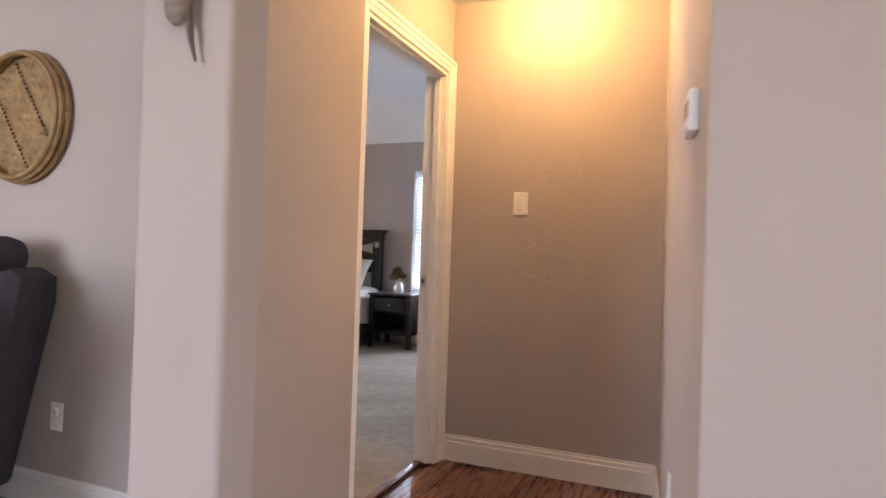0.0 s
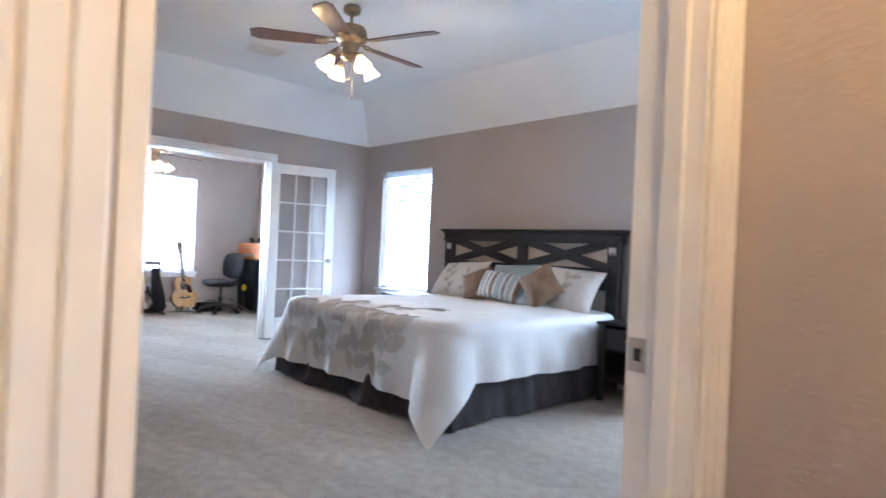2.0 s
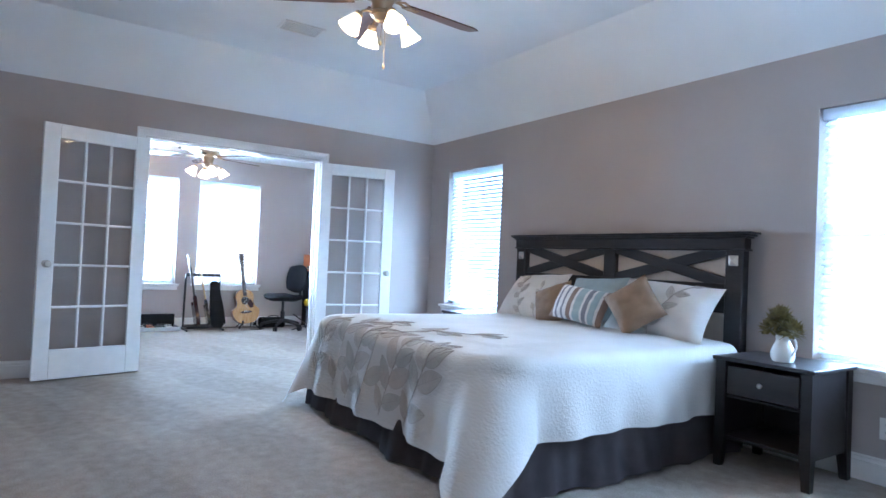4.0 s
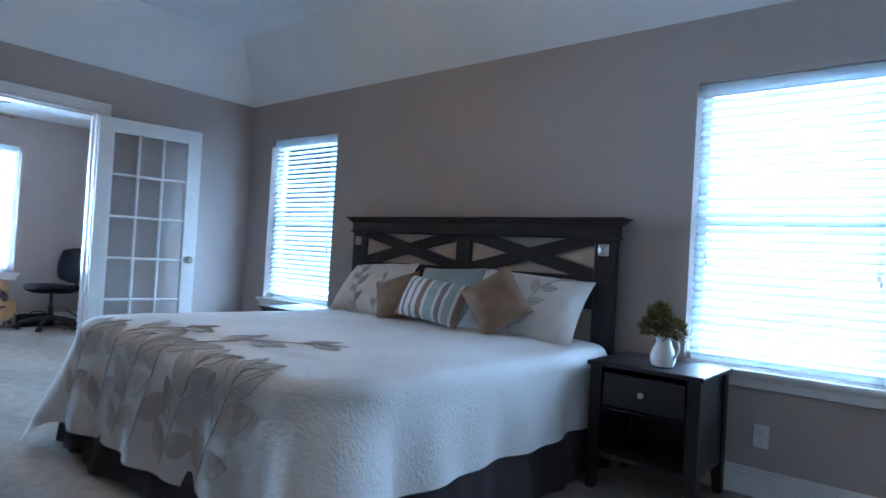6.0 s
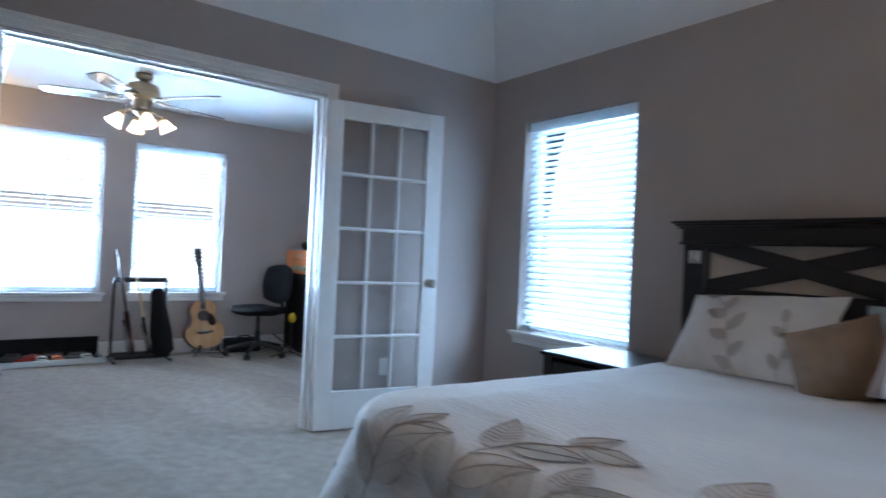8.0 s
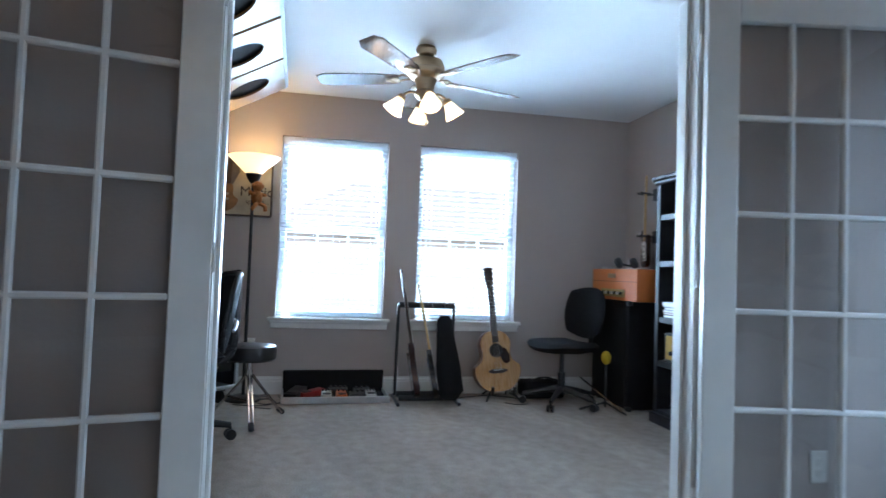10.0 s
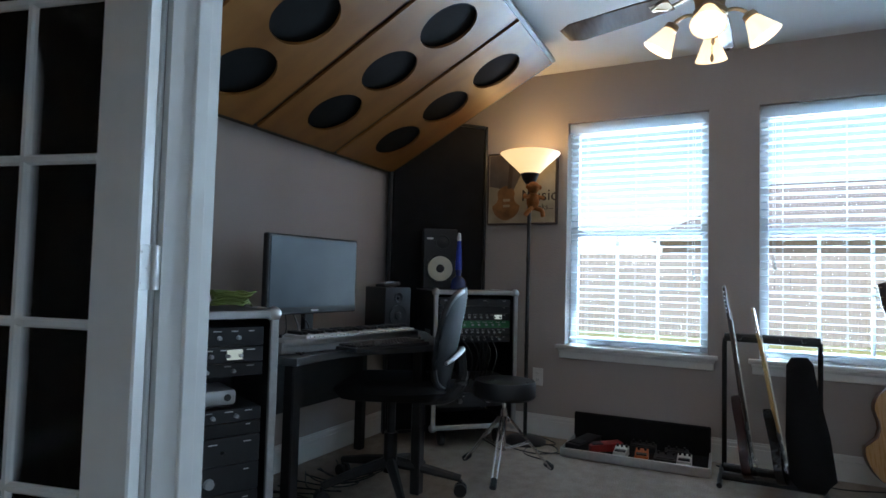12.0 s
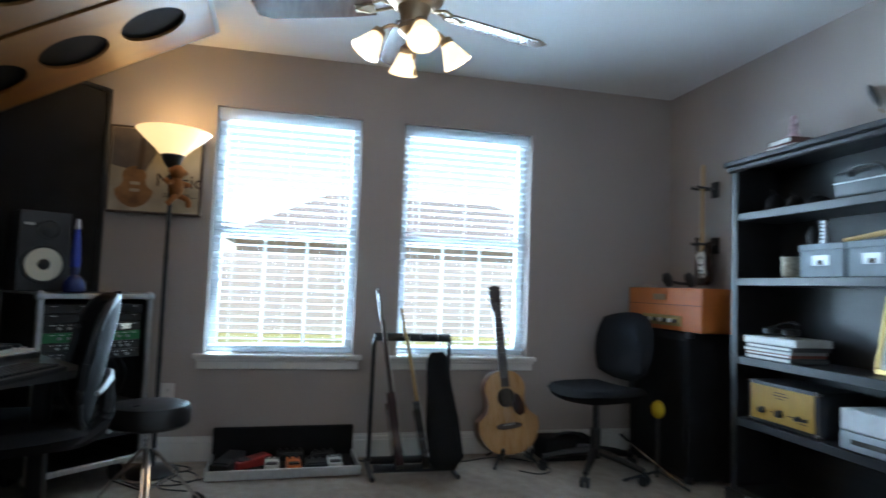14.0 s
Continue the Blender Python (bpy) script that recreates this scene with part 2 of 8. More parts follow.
BOWL.p.inputs["Emission Strength"].default_value = 0.55
BOWL_POWER = 1.3

# ---- the rooms ----
N_Y, W_X, E_X, S_Y = 5.90, -6.80, -0.815, 1.25      # bedroom faces
WEST_X, STUDIO_N, STUDIO_S = -9.89, 5.88, 1.75     # studio faces
HALL_X, HALL_Y, LIVE_Y, CEIL_Z, TRAY_Z = -0.70, 2.285, 0.98, 2.44, 2.91


def wall(name, along, f0, f1, a0, a1, z0, z1, openings, mat, label):
    """A wall between the faces f0 and f1, running along x or y from a0 to a1, with openings (a, a, z, z)."""
    bm = bmesh.new()

    def put(p, q, r, s):
        if q - p > 1e-4 and s - r > 1e-4:
            c, d = ((p + q) / 2, (f0 + f1) / 2), (q - p, f1 - f0)
            if along == "y":
                c, d = c[::-1], d[::-1]
            box(bm, (*c, (r + s) / 2), (*d, s - r))
    at = a0
    for p, q, r, s in sorted(openings):
        put(at, p, z0, z1)
        put(p, q, z0, r)
        put(p, q, s, z1)
        at = q
    put(at, a1, z0, z1)
    return struct(name, bm, mat, label)


WIN_Z = (0.615, 2.09)
NORTH_WINDOWS = ((-6.45, -5.52), (-2.60, -1.69))
WEST_WINDOWS = ((2.84, 3.705), (3.975, 4.838))
OPEN_W = (2.868, 4.515, 2.08)
DOOR = (1.344, 2.204, 2.05)

wall("wall_bedroom_north", "x", N_Y, N_Y + 0.16, -6.92, HALL_X, 0, 3.1, [(a, b, *WIN_Z) for a, b in NORTH_WINDOWS], WALL, "greige painted wall behind the bed, with two windows")
wall("wall_bedroom_west", "y", W_X - 0.12, W_X, LIVE_Y, N_Y, 0, 3.1, [(OPEN_W[0], OPEN_W[1], -0.01, OPEN_W[2])], WALL, "greige painted wall with the wide opening of the french doors")
wall("wall_bedroom_south", "x", LIVE_Y, S_Y, W_X, E_X, 0, 3.1, [], WALL, "greige painted wall behind the dresser")
wall("wall_bedroom_east", "y", E_X, HALL_X, LIVE_Y, N_Y, 0, 3.1, [(DOOR[0], DOOR[1], -0.01, DOOR[2])], WALL, "greige painted wall with the bedroom doorway")
wall("wall_studio_west", "y", WEST_X - 0.16, WEST_X, 1.63, STUDIO_N + 0.18, 0, 3.1, [(a, b, *WIN_Z) for a, b in WEST_WINDOWS], WALL, "taupe painted wall with two windows")
wall("wall_studio_north", "x", STUDIO_N, STUDIO_N + 0.18, WEST_X, -6.92, 0, 3.1, [], WALL, "taupe painted wall beside the bookcase")
wall("wall_studio_south", "x", 1.63, STUDIO_S, WEST_X, -6.92, 0, 3.1, [], WALL, "taupe painted wall behind the desk")
wall("wall_hall_end", "x", HALL_Y, HALL_Y + 0.12, HALL_X, 0.70, 0, CEIL_Z, [], WALL, "textured wall at the end of the short hall")
# pillar where the hall meets the living room
PILLAR = [(-0.688, LIVE_Y), (-0.688, 0.295), (-0.425, 0.295), (-0.402, 0.385), (-0.66, DOOR[0] - 0.085), (HALL_X, DOOR[0] - 0.085), (HALL_X, LIVE_Y)]
bm = bmesh.new()
low = [bm.verts.new((x, y, 0)) for x, y in PILLAR]
bm.faces.new(low)
up = bmesh.ops.extrude_face_region(bm, geom=bm.faces[:])
bmesh.ops.translate(bm, vec=(0, 0, CEIL_Z), verts=[v for v in up["geom"] if isinstance(v, bmesh.types.BMVert)])
bmesh.ops.recalc_face_normals(bm, faces=bm.faces)
bmesh.ops.bevel(bm, geom=[e for e in bm.edges if all(v.co.y < 0.35 for v in e.verts) and abs(e.verts[0].co.z - e.verts[1].co.z) > 1], offset=0.014, segments=4, affect="EDGES", profile=0.5)
struct("wall_pillar", bm, WALL, "textured wall end with rounded corner bead")
# right side of the hall, slightly out of square
bm = bmesh.new()
LIVE_N = 0.60
R0, R1 = Vector((0.388, HALL_Y)), Vector((0.53, LIVE_N))
ang = math.atan2(R1.y - R0.y, R1.x - R0.x)
mid = Vector((*(R0 + R1) / 2, CEIL_Z / 2))
box(bm, (0, 0.06, 0), ((R1 - R0).length, 0.12, CEIL_Z), 0, Matrix.Translation(mid) @ Matrix.Rotation(ang, 4, "Z"))
struct("wall_hall_right", bm, WALL, "textured side wall of the short hall")
wall("wall_living_north", "x", LIVE_N, LIVE_N + 0.14, 0.536, 3.6, 0, CEIL_Z, [], WALL, "textured living room wall beside the hall")
wall("wall_living_west", "y", -4.72, -4.6, -4.6, LIVE_Y, 0, CEIL_Z, [], WALL, "plain living room wall")
LIVING_WINDOW = (-4.0, -1.3, 0.3, 2.2)
# south opening is added to brighten the basket wall; no window known there
SOUTH_FILL_OPENING = (-4.2, -1.8, 0.3, 2.2)
wall("wall_living_east", "y", 3.6, 3.72, -4.6, LIVE_N + 0.14, 0, CEIL_Z, [LIVING_WINDOW], WALL, "unseen living room wall with a wide opening added for daylight")
wall("wall_living_south", "x", -4.72, -4.6, -4.72, 3.72, 0, CEIL_Z, [SOUTH_FILL_OPENING], WALL, "unseen living room wall with a wide opening added for daylight")

# floors
struct("floor_carpet", slab(WEST_X - 0.1, LIVE_Y, -0.1, -0.805, N_Y + 0.1, 0.0), CARPET, "beige cut pile carpet with vacuum tracks")
bm = bmesh.new()
box(bm, (-0.55, -1.2, -0.055), (8.5, 7.2, 0.08))
struct("floor_boards_base", bm, HALLWOOD, "dark subfloor under the boards")

# ceilings
bm = bmesh.new()
o = [bm.verts.new((x, y, CEIL_Z)) for x, y in ((W_X, S_Y), (E_X, S_Y), (E_X, N_Y), (W_X, N_Y))]
i_ = [bm.verts.new((x, y, TRAY_Z)) for x, y in ((W_X + 0.42, S_Y + 0.42), (E_X - 0.42, S_Y + 0.42), (E_X - 0.42, N_Y - 0.42), (W_X + 0.42, N_Y - 0.42))]
u = [bm.verts.new((v.co.x, v.co.y, 3.05)) for v in o]
for k in range(4):
    bm.faces.new((o[k], o[(k + 1) % 4], i_[(k + 1) % 4], i_[k]))
    bm.faces.new((o[k], u[k], u[(k + 1) % 4], o[(k + 1) % 4]))
bm.faces.new(i_)
bm.faces.new(u)
struct("ceiling_bedroom", bm, CEIL, "white tray ceiling with sloped sides")
struct("ceiling_studio", slab(WEST_X, STUDIO_S, CEIL_Z, -6.92, STUDIO_N, 2.56), CEIL, "flat white studio ceiling")
bm = bmesh.new()
box(bm, ((HALL_X + 0.7) / 2, (LIVE_Y + HALL_Y) / 2, 2.5), (0.7 - HALL_X, HALL_Y - LIVE_Y, 0.12))
box(bm, (-0.5, (LIVE_Y - 4.6) / 2, 2.5), (8.44, LIVE_Y + 4.6, 0.12))
struct("ceiling_hall", bm, CEIL, "flat white hall and living room ceiling")
struct("roof", slab(-10.6, 0.6, 3.12, 0.2, 6.6, 3.25), CEIL, "plain roof deck over the rooms")


def skirting(along, face, side, a0, a1):
    """A stepped baseboard on a wall face; side: the way the face looks."""
    bm = bmesh.new()
    for z0, z1, t in ((0, 0.105, 0.014), (0.105, 0.128, 0.011), (0.128, 0.14, 0.006)):
        c, d = ((a0 + a1) / 2, face + side * t / 2), (abs(a1 - a0), t)
        if along == "y":
            c, d = c[::-1], d[::-1]
        box(bm, (*c, (z0 + z1) / 2), (*d, z1 - z0), 0.003 if z1 < 0.13 else 0.0)
    struct("baseboard", bm, TRIM, "white painted baseboard with stepped top")


for args in (("x", N_Y, -1, W_X, E_X), ("y", W_X, 1, S_Y, OPEN_W[0] - 0.08), ("y", W_X, 1, OPEN_W[1] + 0.08, N_Y), ("x", S_Y, 1, W_X, E_X), ("y", E_X, -1, DOOR[1] + 0.08, N_Y),
             ("y", WEST_X, 1, STUDIO_S, STUDIO_N), ("x", STUDIO_N, -1, WEST_X, -6.92), ("x", STUDIO_S, 1, WEST_X, -6.92), ("y", -6.92, -1, OPEN_W[1] + 0.08, STUDIO_N), ("y", -6.92, -1, STUDIO_S, OPEN_W[0] - 0.08),
             ("x", HALL_Y, -1, HALL_X, 0.388), ("x", LIVE_Y, -1, -4.6, -0.688), ("x", LIVE_N, -1, 0.54, 3.6), ("x", 0.295, -1, -0.688, -0.435)):
    skirting(*args)
bm = bmesh.new()
for z0, z1, t in ((0, 0.105, 0.014), (0.105, 0.128, 0.011), (0.128, 0.14, 0.006)):
    box(bm, (0, -t / 2, (z0 + z1) / 2 - CEIL_Z / 2), ((R1 - R0).length, t, z1 - z0), 0, Matrix.Translation(mid) @ Matrix.Rotation(ang, 4, "Z"))
struct("baseboard", bm, TRIM, "white painted baseboard with stepped top")


def casing(name, along, face, side, a0, a1, top, bottom=0.0):
    """Moulded casing round an opening on one wall face."""
    bm = bmesh.new()

    def bar(p0, p1, z0, z1, t):
        c, d = ((p0 + p1) / 2, face + side * t / 2), (p1 - p0, t)
        if along == "y":
            c, d = c[::-1], d[::-1]
        box(bm, (*c, (z0 + z1) / 2), (*d, z1 - z0), 0.003)
    for w0, w1, t in ((0.004, 0.03, 0.012), (0.03, 0.056, 0.016), (0.056, 0.078, 0.022)):
        bar(a0 - w1, a0 - w0, bottom, top + w1, t)
        bar(a1 + w0, a1 + w1, bottom, top + w1, t)
        bar(a0 - w0, a1 + w0, top + w0, top + w1, t)
    return struct(name, bm, TRIM, "white painted moulded casing")


def jamb(name, x0, x1, a0, a1, top, stop):
    """The lining of an opening in a wall along y, with a door stop."""
    bm = bmesh.new()
    box(bm, ((x0 + x1) / 2, a0 + 0.008, top / 2), (x1 - x0 + 0.006, 0.016, top))
    box(bm, ((x0 + x1) / 2, a1 - 0.008, top / 2), (x1 - x0 + 0.006, 0.016, top))
    box(bm, ((x0 + x1) / 2, (a0 + a1) / 2, top - 0.008), (x1 - x0 + 0.006, a1 - a0 - 0.032, 0.016))
    for s, a in ((1, a0 + 0.016), (-1, a1 - 0.016)):
        box(bm, (stop, a + s * 0.006, top / 2 - 0.01), (0.036, 0.012, top - 0.02), 0.002)
    box(bm, (stop, (a0 + a1) / 2, top - 0.022), (0.036, a1 - a0 - 0.06, 0.012), 0.002)
    return struct(name, bm, TRIM, "white painted jamb with a raised stop")


casing("trim_hall_door", "y", HALL_X, 1, DOOR[0], DOOR[1], DOOR[2])
casing("trim_bedroom_door", "y", E_X, -1, DOOR[0], DOOR[1], DOOR[2])
jamb("jamb_bedroom_door", E_X, HALL_X, DOOR[0], DOOR[1], DOOR[2], -0.745)
casing("trim_french_door", "y", W_X, 1, OPEN_W[0], OPEN_W[1], OPEN_W[2])
casing("trim_studio_side", "y", -6.92, -1, OPEN_W[0], OPEN_W[1], OPEN_W[2])
jamb("jamb_french_door", -6.92, W_X, OPEN_W[0], OPEN_W[1], OPEN_W[2], -6.87)


# ---- windows with blinds ----
def slat_mesh(w):
    bm = bmesh.new()
    n = 5
    rows = []
    for s in (0, 1):
        for k in range(n):
            y = -0.025 + 0.05 * k / (n - 1)
            z = 0.003 * (1 - (y / 0.025) ** 2) + (0.0028 if s else 0)
            rows.append([bm.verts.new((x, y, z)) for x in (-w / 2, w / 2)])
    for k in range(n - 1):
        bm.faces.new((rows[k][0], rows[k + 1][0], rows[k + 1][1], rows[k][1]))
        bm.faces.new((rows[n + k][0], rows[n + k][1], rows[n + k + 1][1], rows[n + k + 1][0]))
    for a, b in ((0, n), (n - 1, 2 * n - 1)):
        bm.faces.new((rows[a][0], rows[a][1], rows[b][1], rows[b][0]))
    me = bpy.data.meshes.new("slat")
    bmesh.ops.recalc_face_normals(bm, faces=bm.faces)
    bm.to_mesh(me)
    bm.free()
    me.materials.append(BLINDMAT)
    return me


def window(name, m, w, tilt, grid, label):
    """A sash window in a recess; local x along the wall, -y into the room, z up from the sill. m stands at the bottom's middle on the room face."""
    h = WIN_Z[1] - WIN_Z[0]
    top = tagged(new(name), label, "window", "", "structure")
    top.matrix_world = m
    bm = bmesh.new()
    for x in (-w / 2 + 0.025, w / 2 - 0.025):
        box(bm, (x, 0.135, h / 2), (0.05, 0.05, h), 0.004)
    for z in (0.025, h - 0.025):
        box(bm, (0, 0.135, z), (w - 0.1, 0.05, 0.05), 0.004)
    box(bm, (0, 0.125, h / 2), (w - 0.1, 0.04, 0.045), 0.004)
    part("window_frame", bm, VINYL, top)
    for z0, z1 in ((0.05, h / 2 - 0.022), (h / 2 + 0.022, h - 0.05)):
        bm = bmesh.new()
        box(bm, (0, 0.138, (z0 + z1) / 2), (w - 0.1, 0.004, z1 - z0))
        g = part("pane", bm, GLASS, top, smooth=False)
        g.visible_shadow = False
    if grid:
        for z0, z1 in ((0.05, h / 2 - 0.022),):
            for k in (1, 2):
                bm = bmesh.new()
                box(bm, (-(w - 0.1) / 2 + (w - 0.1) * k / 3, 0.134, (z0 + z1) / 2), (0.018, 0.01, z1 - z0))
                part("muntin", bm, VINYL, top)
            bm = bmesh.new()
            box(bm, (0, 0.1335, (z0 + z1) / 2), (w - 0.1, 0.009, 0.018))
            part("muntin", bm, VINYL, top)
    bm = bmesh.new()
    box(bm, (0, -0.0, -0.014), (w + 0.11, 0.09, 0.026), 0.006, seg=2)
    part("window_sill", bm, TRIM, top)
    bm = bmesh.new()
    box(bm, (0, -0.009, -0.058), (w + 0.07, 0.016, 0.06), 0.004)
    box(bm, (0, -0.014, -0.036), (w + 0.08, 0.026, 0.018), 0.004)
    part("apron", bm, TRIM, top)
    # the blind hangs inside the recess
    bl = tagged(new("window_blind"), "white slatted blind, lowered with half-open slats", "blind")
    bl.matrix_world = m
    bm = bmesh.new()
    box(bm, (0, 0.035, h - 0.038), (w - 0.008, 0.012, 0.072), 0.004)
    box(bm, (0, 0.066, h - 0.026), (w - 0.02, 0.045, 0.045), 0.003)
    part("headrail", bm, BLINDMAT, bl)
    me = slat_mesh(w - 0.02)
    pitch = 0.0435
    n = int((h - 0.1) / pitch)
    for k in range(n):
        s = new("slat", me)
        s.parent = bl
        s.location = (0, 0.066, h - 0.088 - k * pitch)
        s.rotation_euler = (radians(tilt + 1.5 * math.sin(k * 2.3)), 0, 0)
    zb = h - 0.088 - n * pitch
    bm = bmesh.new()
    box(bm, (0, 0.066, max(zb, 0.012)), (w - 0.02, 0.05, 0.016), 0.004)
    part("bottom_rail", bm, BLINDMAT, bl)
    for x in (-w * 0.36, 0, w * 0.36):
        bm = bmesh.new()
        for y in (0.042, 0.09):
            tube(bm, [(x, y, h - 0.06), (x, y, 0.01)], 0.0011, 4)
        part("ladder_cord", bm, BLINDMAT, bl)
    for x, z in ((-w / 2 + 0.07, 0.52), (w / 2 - 0.09, 0.45)):
        bm = bmesh.new()
        tube(bm, [(x, 0.03, h - 0.07), (x, 0.028, z + 0.03)], 0.0014, 4)
        tube(bm, [(x + 0.012, 0.03, h - 0.07), (x + 0.01, 0.028, z)], 0.0014, 4)
        part("pull_cord", bm, BLINDMAT, bl)
        for dx, dz in ((0, 0.03), (0.01, 0)):
            bm = bmesh.new()
            lathe(bm, [(0.003, 0.022), (0.007, 0.012), (0.008, 0.0), (0.003, -0.01)], 8, Matrix.Translation((x + dx, 0.028, z + dz)))
            part("cord_tassel", bm, PLASTER, bl)


for k, (a, b) in enumerate(NORTH_WINDOWS):
    window("window_%d" % (k + 1), pose((a + b) / 2, N_Y, WIN_Z[0]), b - a, 42 if a < -5 else 38, False, "white double hung window in the bedroom wall")
for k, (a, b) in enumerate(WEST_WINDOWS):
    window("window_%d" % (k + 3), pose(WEST_X, (a + b) / 2, WIN_Z[0], 0, 0, 90), b - a, -6, True, "white double hung window in the studio wall")

# area lamps that stand in for daylight through the openings
for a, b in NORTH_WINDOWS:
    area_lamp("window_daylight", look(((a + b) / 2, N_Y + 0.20, 1.35), ((a + b) / 2, 0, 1.95)), b - a, 1.5, LAMP_N, DAY)
for a, b in WEST_WINDOWS:
    lamp = area_lamp("window_daylight", look((WEST_X - 0.24, (a + b) / 2, 1.3), (WEST_X + 4, (a + b) / 2 + 0.9, 1.7)), b - a, 1.4, LAMP_W, DAY)
    lamp.data.spread = radians(100)
area_lamp("window_daylight", look((3.76, -2.65, 1.3), (-0.4, 0.4, 1.2)), 2.6, 1.8, LAMP_S * 0.20, (0.6, 0.78, 1.0))
# added fill lamp for the basket wall, shining through the south opening
area_lamp("window_daylight", look((-3.0, -4.76, 1.3), (-1.4, 0.6, 1.2)), 2.4, 1.8, LAMP_S, (0.6, 0.78, 1.0))


# ---- french doors ----
KNOB = plain("satin_nickel_knob", (0.5, 0.46, 0.4), 0.28, 1.0)


def french_door(name, m, hand):
    """A fifteen-light glazed door; local x from the hinge to the free edge."""
    w, h, t = 0.80, 2.04, 0.035
    d = tagged(new(name), "white fifteen-light glazed french door, swung open", "door", "", "structure")
    d.matrix_world = m
    st, tr, br = 0.114, 0.115, 0.235
    for x in (st / 2, w - st / 2):
        bm = bmesh.new()
        box(bm, (x, 0, h / 2), (st, t, h), 0.004)
        part("stile", bm, TRIM, d)
    for z, hh in ((br / 2, br), (h - tr / 2, tr)):
        bm = bmesh.new()
        box(bm, (w / 2, 0, z), (w - 2 * st, t, hh), 0.003)
        part("rail", bm, TRIM, d)
    gw, gh = w - 2 * st, h - tr - br
    for k in (1, 2):
        bm = bmesh.new()
        box(bm, (st + gw * k / 3, 0, br + gh / 2), (0.02, t * 0.8, gh), 0.005)
        part("muntin", bm, TRIM, d)
    for k in range(1, 5):
        bm = bmesh.new()
        box(bm, (w / 2, 0, br + gh * k / 5), (gw, t * 0.79, 0.02), 0.005)
        part("muntin", bm, TRIM, d)
    for i in range(3):
        for k in range(5):
            bm = bmesh.new()
            box(bm, (st + gw * (i + 0.5) / 3, 0, br + gh * (k + 0.5) / 5), (gw / 3 - 0.021, 0.004, gh / 5 - 0.021))
            g = part("pane", bm, GLASS, d, smooth=False)
            g.visible_shadow = False
    for s in (-1, 1):
        bm = bmesh.new()
        mm = Matrix.Translation((w - 0.06, s * t / 2, 0.92)) @ Matrix.Rotation(radians(-90 * s), 4, "X")
        lathe(bm, [(0.031, 0), (0.031, 0.006), (0.024, 0.01), (0.011, 0.014), (0.011, 0.03), (0.02, 0.036), (0.027, 0.046), (0.028, 0.056), (0.022, 0.066), (0.008, 0.069)], 20, mm)
        part("door_knob", bm, KNOB, d, "satin nickel door knob")
    for z in (0.25, 1.03, 1.84):
        bm = bmesh.new()
        cyl(bm, (-0.006, hand * (t / 2 + 0.004), z - 0.045), (-0.006, hand * (t / 2 + 0.004), z + 0.045), 0.006, n=10)
        for dz in (-0.03, 0, 0.03):
            cyl(bm, (-0.006, hand * (t / 2 + 0.004), z + dz - 0.001), (-0.006, hand * (t / 2 + 0.004), z + dz + 0.001), 0.0066, n=10)
        box(bm, (-0.0012, 0, z), (0.0024, t - 0.003, 0.09), 0.001)
        for dy, dz in ((0.008, 0.03), (-0.006, 0.0), (0.008, -0.03)):
            cyl(bm, (-0.002, -hand * dy, z + dz), (-0.0034, -hand * dy, z + dz), 0.004, n=8)
        box(bm, (-0.0012 - 0.004, hand * (t / 2 + 0.024), z), (0.0024, 0.034, 0.09), 0.001, Matrix.Translation((-0.006, hand * (t / 2 + 0.004), 0)) @ Matrix.Rotation(hand * radians(-12), 4, "Z") @ Matrix.Translation((0.006, -hand * (t / 2 + 0.004), 0)))
        part("hinge", bm, TRIM, d, "painted butt hinge")
    return d


def door_pose(hx, hy, fx, fy):
    return pose(hx, hy, 0.012, 0, 0, math.degrees(math.atan2(fy - hy, fx - hx)))


french_door("door_french_right", door_pose(-6.755, 4.500, -6.615, 5.29), 1)
french_door("door_french_left", door_pose(-6.755, 2.888, -6.575, 2.11), -1)

# ---- hall and living room corner ----
# boards of the hall floor
board = bmesh.new()
box(board, (0, 0, 0), (0.118, 1.18, 0.015), 0.002)
me_board = bpy.data.meshes.new("board")
board.to_mesh(me_board)
board.free()
me_board.materials.append(HALLWOOD)
floor_h = tagged(new("floor_boards"), "red-brown polished wooden floor boards", "floor", "", "structure")
for k in range(12):
    for j in range(4):
        ob = new("board", me_board)
        ob.parent = floor_h
        ob.location = (-0.65 + 0.12 * k, 1.63 - 1.185 * j - 0.37 * (k % 3) + 0.05, -0.0075)

bm = bmesh.new()
box(bm, (E_X + 0.03, (DOOR[0] + DOOR[1]) / 2, 0.003), (0.035, DOOR[1] - DOOR[0] - 0.034, 0.006), 0.002)
struct("trim_threshold", bm, HALLWOOD, "low wooden strip where carpet meets boards")

sw = thing("light_switch", pose(-0.305, HALL_Y, 1.369), "white rocker switch plate on the textured wall", "switch")
bm = bmesh.new()
box(bm, (0, -0.003, 0), (0.074, 0.006, 0.116), 0.003)
part("plate", bm, PLASTER, sw)
bm = bmesh.new()
box(bm, (0, -0.0075, 0), (0.034, 0.006, 0.068), 0.002, Matrix.Rotation(radians(3), 4, "X"))
part("rocker", bm, PLASTER, sw)
for z in (-0.048, 0.048):
    bm = bmesh.new()
    cyl(bm, (0, -0.005, z), (0, -0.0072, z), 0.003, n=8)
    part("screw", bm, PLASTER, sw)

